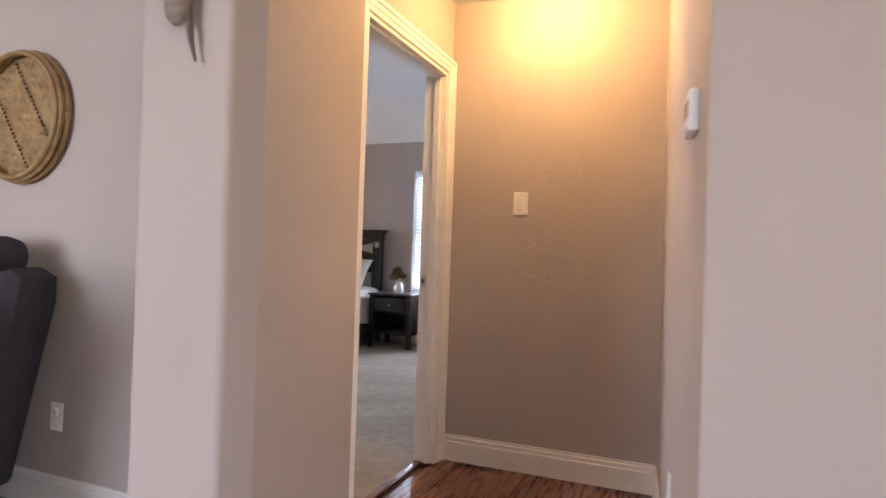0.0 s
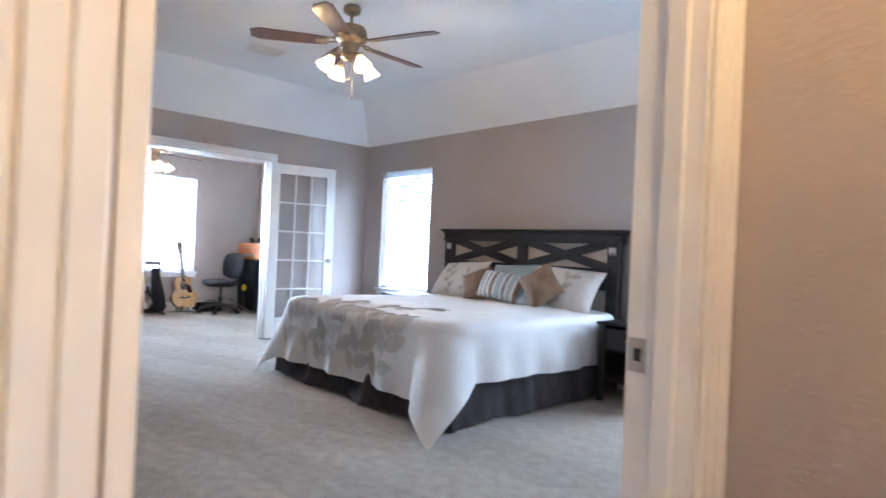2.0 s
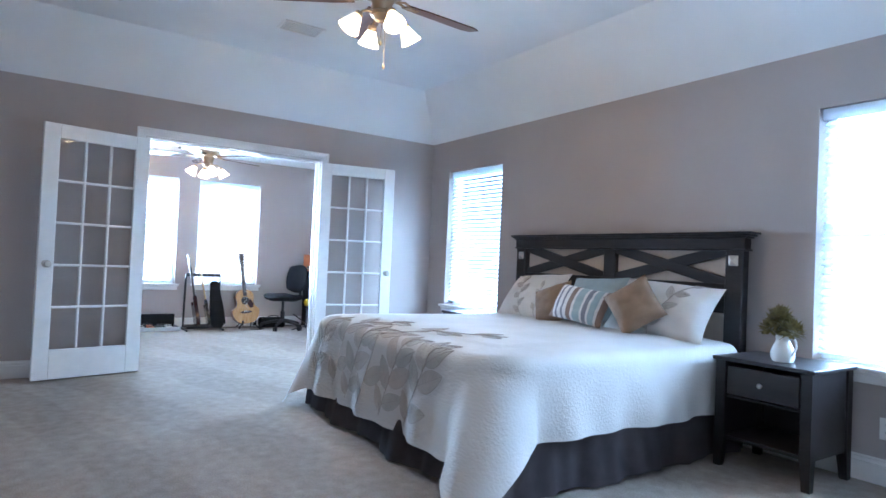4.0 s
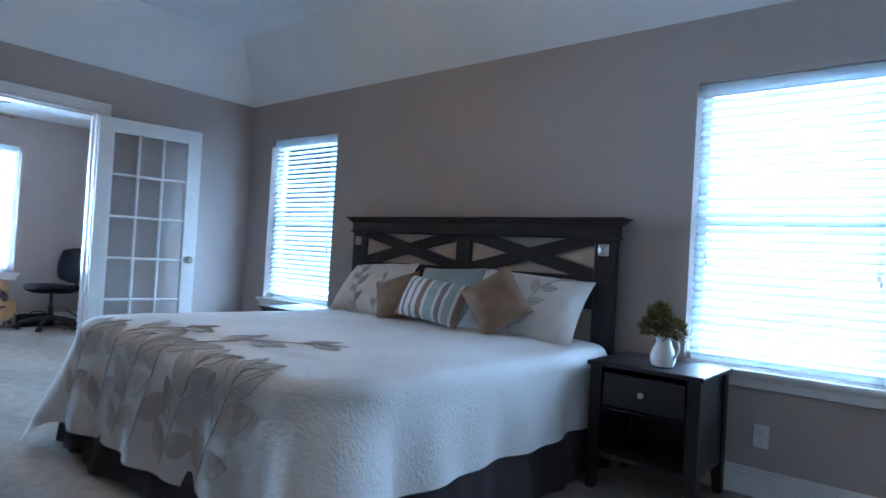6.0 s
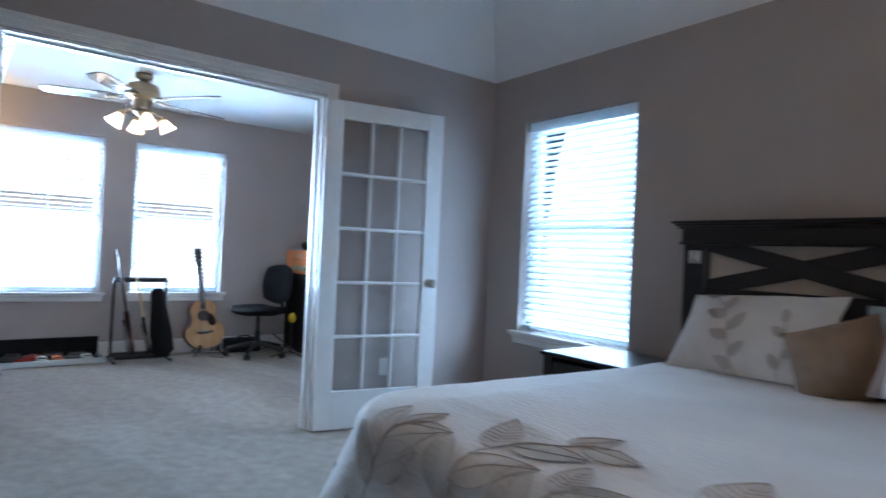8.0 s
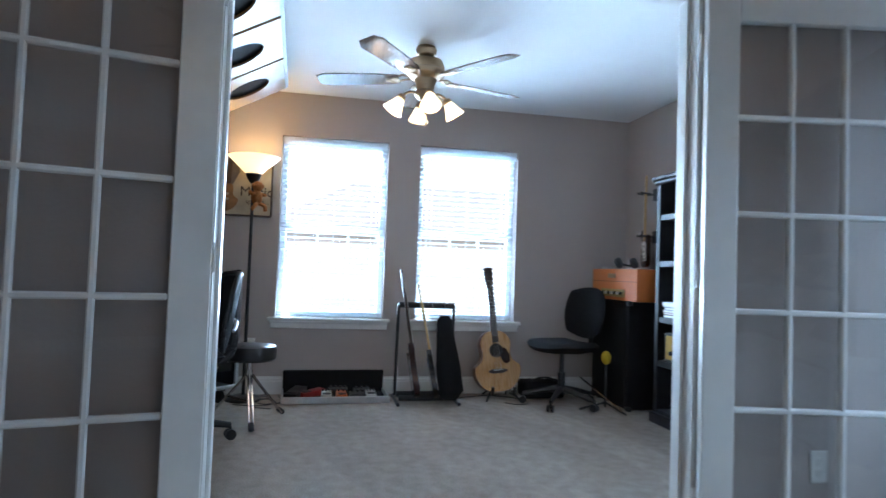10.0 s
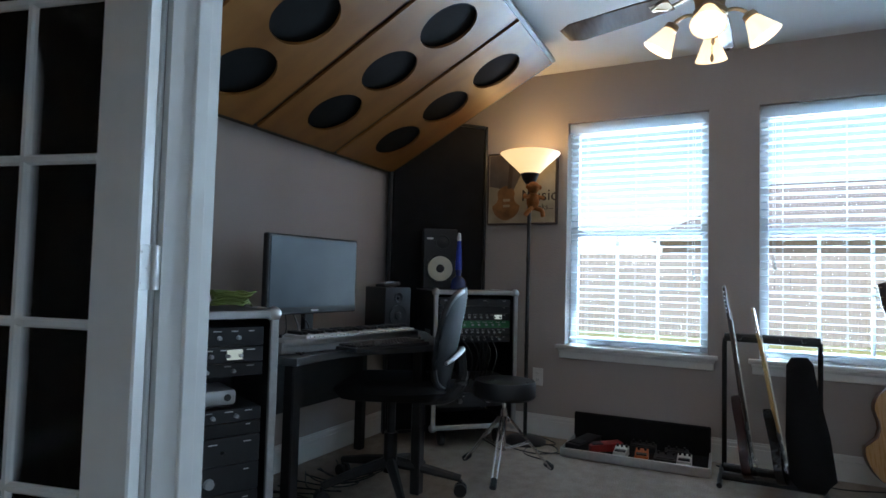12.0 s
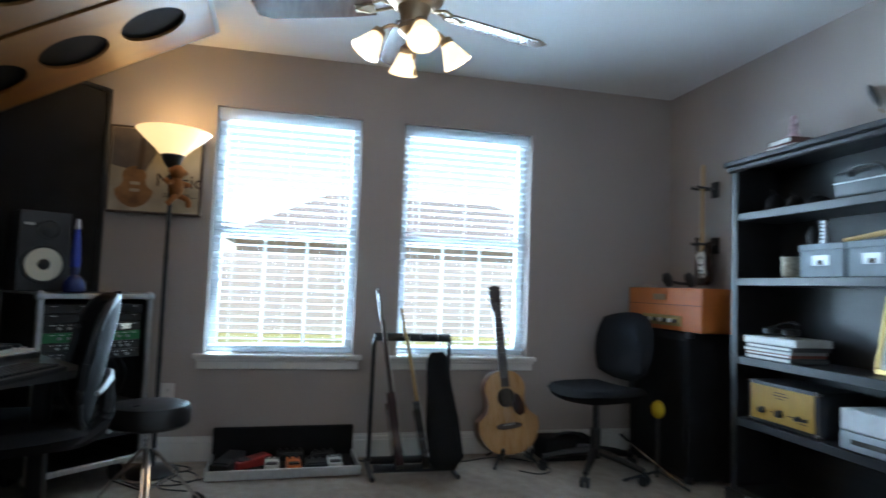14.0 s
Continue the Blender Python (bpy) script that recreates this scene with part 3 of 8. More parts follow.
st = thing("strike_plate", pose(-0.797, DOOR[1] - 0.016, 0.952), "worn brass strike plate screwed to the door jamb", "strike plate")
bm = bmesh.new()
for z, h in ((0.02, 0.018), (-0.02, 0.018)):
    box(bm, (0, -0.001, z), (0.034, 0.003, h), 0.001)
for x in (-0.012, 0.012):
    box(bm, (x, -0.001, 0), (0.01, 0.003, 0.022), 0.001)
part("plate", bm, NICKEL, st)
# dark plate in place of the shade inside the latch hole
bm = bmesh.new()
box(bm, (0, -0.0002, 0), (0.014, 0.0012, 0.022))
part("latch_hole", bm, RECESS_SHADE, st)
for z in (-0.022, 0.022):
    bm = bmesh.new()
    cyl(bm, (0, -0.002, z), (0, -0.0035, z), 0.004, n=8)
    part("screw", bm, NICKEL, st)

hall_turn = math.degrees(ang)
rightwall = Matrix.Translation((*R0.lerp(R1, 0.85), 0)) @ Matrix.Rotation(ang, 4, "Z")
th = thing("thermostat", rightwall @ pose(0, 0, 1.46), "white wall thermostat with a small grey display", "thermostat")
bm = bmesh.new()
box(bm, (0, -0.012, 0), (0.12, 0.024, 0.10), 0.006, seg=2)
part("case", bm, PLASTER, th)
bm = bmesh.new()
box(bm, (0, -0.0245, 0.012), (0.07, 0.003, 0.035))
part("display", bm, plain("grey_display", (0.3, 0.32, 0.3), 0.2), th)
bm = bmesh.new()
box(bm, (0, -0.025, -0.032), (0.05, 0.004, 0.012), 0.001)
part("buttons", bm, PLASTER, th)
ho = thing("power_outlet", rightwall @ pose(-0.5, 0, 0.36), "white outlet plate low on the hall wall", "outlet", "power outlets")
bm = bmesh.new()
box(bm, (0, -0.003, 0), (0.072, 0.006, 0.116), 0.003)
part("plate", bm, PLASTER, ho)
for z in (-0.02, 0.02):
    bm = bmesh.new()
    cyl(bm, (0, -0.005, z), (0, -0.0085, z), 0.0165, n=16)
    part("receptacle", bm, PLASTER, ho)

# recessed downlight
dl = thing("downlight", pose(-0.13, 1.88, CEIL_Z), "recessed warm ceiling downlight, lit", "ceiling light")
bm = bmesh.new()
lathe(bm, [(0.085, 0), (0.085, -0.006), (0.062, -0.008), (0.06, -0.001)], 28)
part("trim_ring", bm, TRIM, dl)
bm = bmesh.new()
lathe(bm, [(0.058, -0.002), (0.05, -0.006), (0.02, -0.008)], 24)
part("lens", bm, glow("warm_lens", (1.0, 0.70, 0.36), 4), dl)
bulb("hall_bulb", (-0.13, 1.88, 2.36), HALL_POWER, (1.0, 0.67, 0.28), 0.04)

# woven tray on the wall
WICKER = wood("golden_wicker", (0.20, 0.11, 0.04), (0.42, 0.27, 0.12), 0.55, 9, (4, 4, 4))
bk = thing("woven_basket", pose(-2.13, LIVE_Y, 1.62), "round shallow golden wicker tray hung on the wall", "basket")
R = 0.272
bm = bmesh.new()
for rr, yy, th_ in ((R, -0.02, 0.014), (R - 0.004, -0.045, 0.012), (R - 0.012, -0.062, 0.011)):
    ring = [(rr * math.cos(2 * math.pi * k / 48), yy, rr * math.sin(2 * math.pi * k / 48)) for k in range(49)]
    tube(bm, ring, th_, 7)
part("rim", bm, WICKER, bk)
bm = bmesh.new()
for fam in (0, 1):
    for k in range(-9, 10):
        c = k * 0.027
        half = math.sqrt(max(0.0, (R - 0.006) ** 2 - c * c))
        if half < 0.03:
            continue
        nseg = max(4, int(half / 0.012))
        rows = []
        for j in range(nseg + 1):
            s = -half + 2 * half * j / nseg
            y = -0.018 + 0.004 * math.cos(math.pi * (s / 0.027 + k + fam))
            a, b = ((s, c - 0.011), (s, c + 0.011)) if fam else ((c - 0.011, s), (c + 0.011, s))
            ca, sa = math.cos(0.6), math.sin(0.6)
            rows.append([bm.verts.new((p * ca - q * sa, y, p * sa + q * ca)) for p, q in (a, b)])
        for u, v in zip(rows, rows[1:]):
            bm.faces.new((u[0], u[1], v[1], v[0]))
part("weave", bm, WICKER, bk)
bm = bmesh.new()
for c in (-0.085, 0.085):
    ca, sa = math.cos(0.6), math.sin(0.6)
    for k in range(-10, 11):
        s = k * 0.022
        if c * c + s * s < (R - 0.02) ** 2:
            box(bm, (c * ca - s * sa, -0.026, c * sa + s * ca), (0.012, 0.006, 0.012), 0.002)
part("dark_lashing", bm, plain("dark_cane", (0.10, 0.045, 0.02), 0.5), bk)

# carved hanging on the wall end
hg = thing("wall_hanging", pose(-0.54, 0.295, 1.603), "grey-brown carved wooden hanging with a pointed tail", "wall decoration")
bm = bmesh.new()
lathe(bm, [(0.012, -0.02), (0.03, 0.0), (0.036, 0.05), (0.03, 0.09), (0.02, 0.12)], 14, Matrix.Translation((-0.01, -0.03, 0)) @ Matrix.Diagonal((1, 0.6, 1, 1)))
part("body", bm, wood("driftwood", (0.14, 0.11, 0.09), (0.26, 0.21, 0.17), 0.7), hg)
bm = bmesh.new()
tube(bm, [(0.0, -0.02, 0.09), (0.012, -0.022, 0.02), (0.022, -0.02, -0.05), (0.032, -0.015, -0.10)], [0.01, 0.009, 0.007, 0.003], 7)
part("tail", bm, wood("dark_driftwood", (0.08, 0.06, 0.05), (0.15, 0.11, 0.09), 0.7), hg)

ol = thing("power_outlet", pose(-1.88, LIVE_Y, 0.38), "white outlet with round plug covers", "outlet", "power outlets")
bm = bmesh.new()
box(bm, (0, -0.003, 0), (0.072, 0.006, 0.116), 0.003)
part("plate", bm, PLASTER, ol)
for z in (-0.02, 0.02):
    bm = bmesh.new()
    cyl(bm, (0, -0.005, z), (0, -0.018, z), 0.018, n=16)
    part("plug_cover", bm, PLASTER, ol)

# padded chair whose arm comes into view
CHARC = fabric("charcoal_upholstery", (0.045, 0.042, 0.048), 0.2, 500)
ch = thing("armchair", pose(-2.12, 0.38, 0, 0, 0, 8) @ Matrix.Scale(1.07, 4), "charcoal upholstered recliner with padded arms", "armchair")
for nm, c, s, b in (("seat", (0, 0, 0.32), (0.62, 0.62, 0.26), 0.06), ("backrest", (-0.36, 0, 0.66), (0.18, 0.66, 0.72), 0.08), ("base", (0, 0, 0.10), (0.6, 0.6, 0.18), 0.02)):
    bm = bmesh.new()
    box(bm, c, s, b, seg=3)
    part(nm, bm, CHARC, ch)
for s in (-1, 1):
    bm = bmesh.new()
    prism(bm, [(-0.36, 0.12), (0.18, 0.12), (0.34, 0.80), (0.36, 0.90), (0.30, 0.93), (-0.30, 0.80), (-0.36, 0.7)], 0.16, Matrix.Translation((0, s * 0.38, 0)), 0.03)
    part("arm", bm, CHARC, ch)
bm = bmesh.new()
box(bm, (0.10, 0.36, 0.965), (0.30, 0.20, 0.15), 0.07, seg=3)
part("arm_pad", bm, CHARC, ch)

# ---- bedroom ----
IVORY = fabric("ivory_quilted_cotton", (0.62, 0.59, 0.56), 0.05, 700, 0.85, 0.2)


def quilt_mat():
    """Crinkled matelasse: small puckers in rows that follow the stitching."""
    n = N("crinkled_ivory_quilt", 0.88, 0, 0.2)
    f = n.noise(3.0, 4)
    n.color(n.ramp(f, [(0.3, (0.60, 0.565, 0.535)), (0.7, (0.67, 0.64, 0.61))]))
    a = n.noise(30.0, 2, n.place((1, 2.6, 2.6)))
    b = n.noise(120.0, 2)
    mx = n.t.nodes.new("ShaderNodeMath")
    mx.operation = "MULTIPLY_ADD"
    mx.inputs[1].default_value = 0.35
    n.wire(b, mx.inputs[0])
    n.wire(a, mx.inputs[2])
    n.bump(mx.outputs[0], 0.32, 0.010)
    return n.mat


QUILT = quilt_mat()
SKIRT = fabric("charcoal_pleated_cotton", (0.105, 0.088, 0.092), 0.15, 800)
SHAM = fabric("ivory_sham_cotton", (0.66, 0.62, 0.58), 0.05, 900, 0.85, 0.2)
TAUPE = fabric("taupe_applique", (0.53, 0.475, 0.43), 0.1, 700)
SAGE = fabric("grey_green_applique", (0.49, 0.47, 0.435), 0.1, 700)
STEM = fabric("brown_embroidery_thread", (0.40, 0.35, 0.315), 0.1, 900)
BLUEGREY = fabric("blue_grey_cotton", (0.33, 0.39, 0.40), 0.08, 900)
CARAMEL = fabric("caramel_brown_velour", (0.235, 0.15, 0.095), 0.18, 600, 0.7)


def stripes_mat():
    n = N("striped_cushion_cotton", 0.88, 0, 0.2)
    s = n.t.nodes.new("ShaderNodeSeparateXYZ")
    n.wire(n.c.outputs["Object"], s.inputs[0])
    f = n.node("ShaderNodeMapRange", From_Min=-0.21, From_Max=0.21)
    n.wire(s.outputs[0], f.inputs[0])
    r = n.t.nodes.new("ShaderNodeValToRGB")
    r.color_ramp.interpolation = "CONSTANT"
    white, brown, blue, grey = (0.66, 0.63, 0.6), (0.24, 0.17, 0.14), (0.33, 0.40, 0.41), (0.22, 0.22, 0.24)
    stops = [(0.0, brown), (0.07, white), (0.12, grey), (0.17, white), (0.25, grey), (0.29, white), (0.36, brown), (0.45, white), (0.5, blue), (0.64, white), (0.68, grey), (0.76, white), (0.80, blue), (0.9, white), (0.94, brown)]
    e = r.color_ramp.elements
    e[0].position, e[0].color = 0.0, (*stops[0][1], 1)
    e[1].position, e[1].color = stops[-1][0], (*stops[-1][1], 1)
    for p, c in stops[1:-1]:
        k = e.new(p)
        k.color = (*c, 1)
    n.wire(f.outputs[0], r.inputs[0])
    n.color(r.outputs[0])
    n.bump(n.noise(500, 2), 0.2, 0.002)
    return n.mat


# the bed: a panelled headboard with crossed slats, rails and feet
HB_L, HB_R, HB_Y = -5.115, -2.965, 5.82
bed = thing("bed", pose((HB_L + HB_R) / 2, HB_Y, 0), "espresso-stained king bed with a crossed-slat headboard against the wall", "bed")
hw = (HB_R - HB_L) / 2
head = part("headboard", slab(-hw + 0.02, 0.012, 0.30, hw - 0.02, 0.03, 1.24), plain("cream_headboard_panel", (0.50, 0.41, 0.33), 0.6, vary=0.06), bed, "headboard backed with a cream panel")
for s in (-1, 1):
    bm = bmesh.new()
    box(bm, (s * (hw - 0.06), -0.008, 0.64), (0.12, 0.07, 1.28), 0.006)
    part("post", bm, ESPRESSO, head)
    bm = bmesh.new()
    c = Vector((s * (hw - 0.065), -0.044, 1.175))
    q = [bm.verts.new(c + Vector((x * 0.033, 0, z * 0.033))) for x, z in ((-1, -1), (1, -1), (1, 1), (-1, 1))]
    tip = bm.verts.new(c + Vector((0, -0.02, 0)))
    for k in range(4):
        bm.faces.new((q[k], q[(k + 1) % 4], tip))
    part("pyramid_stud", bm, NICKEL, head, "square pyramid stud of brushed metal", smooth=False)
bm = bmesh.new()
box(bm, (0, -0.01, 1.285), (2 * hw + 0.02, 0.075, 0.085), 0.004)
part("top_rail", bm, ESPRESSO, head)
for w, z, d in ((0.04, 1.245, 0.085), (0.055, 1.325, 0.09), (0.085, 1.338, 0.11), (0.12, 1.352, 0.125)):
    bm = bmesh.new()
    box(bm, (0, -0.012, z), (2 * hw + w, d, 0.014), 0.004)
    part("cornice_moulding", bm, ESPRESSO, head)
bm = bmesh.new()
box(bm, (0, -0.006, 1.14), (0.11, 0.05, 0.24), 0.003)
part("stile", bm, ESPRESSO, head)
bm = bmesh.new()
box(bm, (0, -0.006, 0.93), (2 * hw - 0.2, 0.055, 0.19), 0.004)
part("rail", bm, ESPRESSO, head)
for cx in (-(hw - 0.12 + 0.055) / 2, (hw - 0.12 + 0.055) / 2):
    wd, ht = hw - 0.175, 0.22
    for s in (-1, 1):
        bm = bmesh.new()
        box(bm, (0, 0, 0), (math.hypot(wd, ht) + 0.02, 0.03 + 0.004 * s, 0.075), 0.003)
        bmesh.ops.rotate(bm, verts=bm.verts, cent=(0, 0, 0), matrix=Matrix.Rotation(s * math.atan2(ht, wd), 3, "Y"))
        bmesh.ops.translate(bm, verts=bm.verts, vec=(cx, -0.004, 1.135))
        part("cross_slat", bm, ESPRESSO, head)
for s in (-1, 1):
    bm = bmesh.new()
    box(bm, (s * (hw - 0.16), -0.98, 0.26), (0.03, 1.9, 0.16), 0.004)
    part("side_rail", bm, ESPRESSO, bed)
    bm = bmesh.new()
    box(bm, (s * 0.85, -1.85, 0.09), (0.07, 0.07, 0.18), 0.004)
    part("foot", bm, ESPRESSO, bed)
BX0, BX1, BY0, BY1, BZ = -5.05, -3.03, 3.86, 5.76, 0.655
bm = bmesh.new()
box(bm, ((BX0 + BX1) / 2, (BY0 + BY1) / 2, 0.48), (BX1 - BX0 - 0.03, BY1 - BY0 - 0.02, 0.29), 0.06, seg=3)
solid("mattress", bm, IVORY, "deep white mattress under the coverlet", "mattress")

# pleated skirt round the foot and the sides
pts = []
n_sk = 260
run = [(BX1 + 0.06, BY1 - 0.05), (BX1 + 0.06, BY0 - 0.045), (BX0 - 0.06, BY0 - 0.045), (BX0 - 0.06, BY1 - 0.05)]
total = sum(math.dist(a, b) for a, b in zip(run, run[1:]))
bm = bmesh.new()
prev = None
for k in range(n_sk + 1):
    d = total * k / n_sk
    for a, b in zip(run, run[1:]):
        L = math.dist(a, b)
        if d <= L + 1e-9:
            break
        d -= L
    tx, ty = (b[0] - a[0]) / L, (b[1] - a[1]) / L
    px, py = a[0] + tx * d, a[1] + ty * d
    nx, ny = -ty, tx
    s = total * k / n_sk
    wob = 0.012 * math.sin(s * 17) + 0.016 * math.sin(s * 7.3 + 1) + 0.007 * math.sin(s * 41)
    col = []
    for z, f in ((0.44, 0.1), (0.3, 0.45), (0.16, 0.8), (0.02, 1.25)):
        col.append(bm.verts.new((px - nx * (-wob * f - 0.05 * f + 0.01), py - ny * (-wob * f - 0.05 * f + 0.01), z + (0.012 * math.sin(s * 9) if f > 1 else 0))))
    if prev:
        for i in range(3):
            bm.faces.new((prev[i], col[i], col[i + 1], prev[i + 1]))
    prev = col
bmesh.ops.solidify(bm, geom=bm.faces, thickness=0.004)
solid("bed_skirt", bm, SKIRT, "charcoal pleated bed skirt hanging to the carpet", "bed skirt")


# the coverlet: a sheet that lies on the mattress and hangs over three sides
def drape(x, y, lift=0.0):
    """Where the point x, y of the flat sheet comes to lie; lift: above the cloth."""
    rc = 0.2
    ox = x - min(max(x, BX0 + rc), BX1 - rc)
    oy = y - min(max(y, BY0 + rc), BY1 + 1)
    rr = math.hypot(ox, oy)
    r = max(0.0, rr - rc)
    sag = 0.008 * math.sin(x * 3.1 + 1) * math.sin(y * 2.7) + 0.004 * noise.noise(Vector((x * 5, y * 5, 0)))
    if r < 1e-6:
        edge = max(0.0, min(0.3, rc - rr if rr > 0 else 0.3))
        return Vector((x, y, BZ + sag + 0.02 * (edge / 0.3) + lift))
    dx, dy = ox / rr, oy / rr
    R = 0.075
    s = R * math.pi / 2
    if r < s:
        out, drop = R * math.sin(r / R), R * (1 - math.cos(r / R))
        nx_, nz = math.sin(r / R), math.cos(r / R)
    else:
        out, drop = R, R + (r - s)
        nx_, nz = 1.0, 0.0
    corner = 2 * abs(dx * dy)
    along = (x if abs(oy) > abs(ox) else y)
    free = max(0.0, r - s)
    ripple = 0.05 * free * math.sin(along * 9.0 + 0.6) + 0.035 * free * math.sin(along * 21.0)
    lean = 0.62 if ox > 0 else 0.30
    flare = free * (0.10 + lean * corner ** 1.5)
    drop -= free * (0.02 + 0.10 * corner)
    out += flare + ripple * (1 - corner) + lift * nx_
    bx, by = x - ox + dx * rc, y - oy + dy * rc
    return Vector((bx + dx * out, by + dy * out, max(BZ + sag - drop + lift * nz, 0.012 + lift)))


OX, OY = 0.44, 0.55
bm = bmesh.new()
nx_, ny_ = 110, 96
grid = [[bm.verts.new(drape(BX0 - OX + (BX1 - BX0 + 2 * OX) * i / nx_, BY0 - OY + (5.74 - BY0 + OY) * j / ny_)) for i in range(nx_ + 1)] for j in range(ny_ + 1)]
for j in range(ny_):
    for i in range(nx_):
        bm.faces.new((grid[j][i], grid[j][i + 1], grid[j + 1][i + 1], grid[j + 1][i]))
coverlet = tagged(link("coverlet", bm, QUILT, True, 180), "ivory crinkle-quilted coverlet with leaf branches, draped over the bed", "coverlet")


def leaf_shape(place, u, v, ang, length, width, steps=9):
    """A pointed leaf as a strip of quads; place maps flat points to the cloth."""
    bm = bmesh.new()
    rows = []
    for k in range(steps + 1):
        t = k / steps
        w = width * (math.sin(math.pi * t ** 0.8) ** 0.85) / 2
        rows.append([bm.verts.new(place(u + math.cos(ang) * t * length - math.sin(ang) * w * q, v + math.sin(ang) * t * length + math.cos(ang) * w * q, 0.004)) for q in (-1, -0.45, 0, 0.45, 1)])
    for a, b in zip(rows, rows[1:]):
        for q in range(4):
            if (a[q].co - a[q + 1].co).length > 1e-7 or (b[q].co - b[q + 1].co).length > 1e-7:
                bm.faces.new((a[q], a[q + 1], b[q + 1], b[q]))
    return bm


def leaf_outline(place, u, v, ang, length, width, r):
    """The stitched outline and midrib of a leaf."""
    bm = bmesh.new()
    for q in (-1, 1, 0):
        line = []
        for k in range(11):
            t = k / 10
            w = width * (math.sin(math.pi * t ** 0.8) ** 0.85) / 2 * q
            line.append(place(u + math.cos(ang) * t * length - math.sin(ang) * w, v + math.sin(ang) * t * length + math.cos(ang) * w, 0.005))
        tube(bm, line, r, 4)
    for k in range(2, 8):
        t = k / 10
        for q in (-1, 1):
            w = width * (math.sin(math.pi * (t + 0.12) ** 0.8) ** 0.85) / 2 * q * 0.85
            tube(bm, [place(u + math.cos(ang) * t * length, v + math.sin(ang) * t * length, 0.005),
                      place(u + math.cos(ang) * (t + 0.12) * length - math.sin(ang) * w, v + math.sin(ang) * (t + 0.12) * length + math.cos(ang) * w, 0.005)], r * 0.7, 3)
    return bm


def branch(parent, place, stem, leaves, size, r):
    line = curve([(u, v, 0) for u, v in stem], 8)
    bm = bmesh.new()
    tube(bm, [place(p.x, p.y, 0.005) for p in line], r * 1.8, 5)
    part("stem", bm, STEM, parent, "embroidered brown stem")
    for t, side, kind, k in leaves:
        i = min(int(t * (len(line) - 1)), len(line) - 2)
        p, d = line[i], line[i + 1] - line[i]
        a = math.atan2(d.y, d.x) + side
        lf = part("leaf", leaf_shape(place, p.x, p.y, a, size * k, size * k * 0.5), TAUPE if kind else SAGE, parent, "taupe applique leaf" if kind else "grey-green applique leaf")
        part("stitching", leaf_outline(place, p.x, p.y, a, size * k, size * k * 0.5, r), STEM, lf)


LEAVES = [(0.05, 0.8, 1, 0.8), (0.14, -0.9, 0, 0.95), (0.30, 0.8, 0, 1.0), (0.40, -0.8, 1, 1.1), (0.58, 0.7, 1, 1.05), (0.66, -0.7, 0, 1.0), (0.84, 0.6, 1, 0.8), (0.9, -0.5, 0, 0.8)]
for stem, size in ((((-4.58, 3.40), (-4.47, 3.74), (-4.42, 3.97), (-4.24, 4.13)), 0.20),
                   (((-4.12, 3.36), (-4.06, 3.68), (-4.00, 3.94), (-3.76, 4.19), (-3.48, 4.32)), 0.23),
                   (((-3.66, 3.36), (-3.54, 3.58), (-3.48, 3.74), (-3.45, 3.82)), 0.21),
                   (((-4.86, 3.42), (-4.80, 3.66), (-4.76, 3.78), (-4.70, 3.86)), 0.19),
                   (((-4.36, 3.36), (-4.30, 3.56), (-4.22, 3.76), (-4.16, 3.90)), 0.21),
                   (((-3.90, 3.36), (-3.84, 3.54), (-3.78, 3.70), (-3.70, 3.86)), 0.21)):
    branch(coverlet, drape, stem, LEAVES, size, 0.0011)


# pillows
def puff(u, v, w, h, t, pinch=0.06):
    """A point of a pillow's face; u and v run from -1 to 1."""
    e = max(0.0, (1 - abs(u) ** 2.6) * (1 - abs(v) ** 2.6)) ** 0.55
    k = 1 - pinch * (1 - u * u) * v * v - pinch * (1 - v * v) * u * u
    wr = 0.012 * noise.noise(Vector((u * 3, v * 3, w * 9))) * e
    return Vector((u * w / 2 * k, t / 2 * e + wr, v * h / 2 * k))


def pillow(name, m, w, h, t, mat, label, n=18, sag=0.0):
    bm = bmesh.new()
    sides = []
    for s in (-1, 1):
        sides.append([])
        for j in range(n + 1):
            row = []
            for i in range(n + 1):
                p = puff(2 * i / n - 1, 2 * j / n - 1, w, h, t)
                p.y *= s
                p.z -= sag * (1 - (2 * i / n - 1) ** 2) * (j / n)
                row.append(bm.verts.new(p))
            sides[-1].append(row)
    for g in sides:
        for j in range(n):
            for i in range(n):
                bm.faces.new((g[j][i], g[j][i + 1], g[j + 1][i + 1], g[j + 1][i]))
    bmesh.ops.remove_doubles(bm, verts=bm.verts, dist=0.0008)
    return solid(name, bm, mat, label, "pillow", "pillows on the bed", "", m)


def place_on(w, h, t):
    return lambda x, z, lift: (lambda p: Vector((p.x, -p.y - lift, p.z)))(puff(max(-1, min(1, 2 * x / w)), max(-1, min(1, 2 * z / h)), w, h, t))


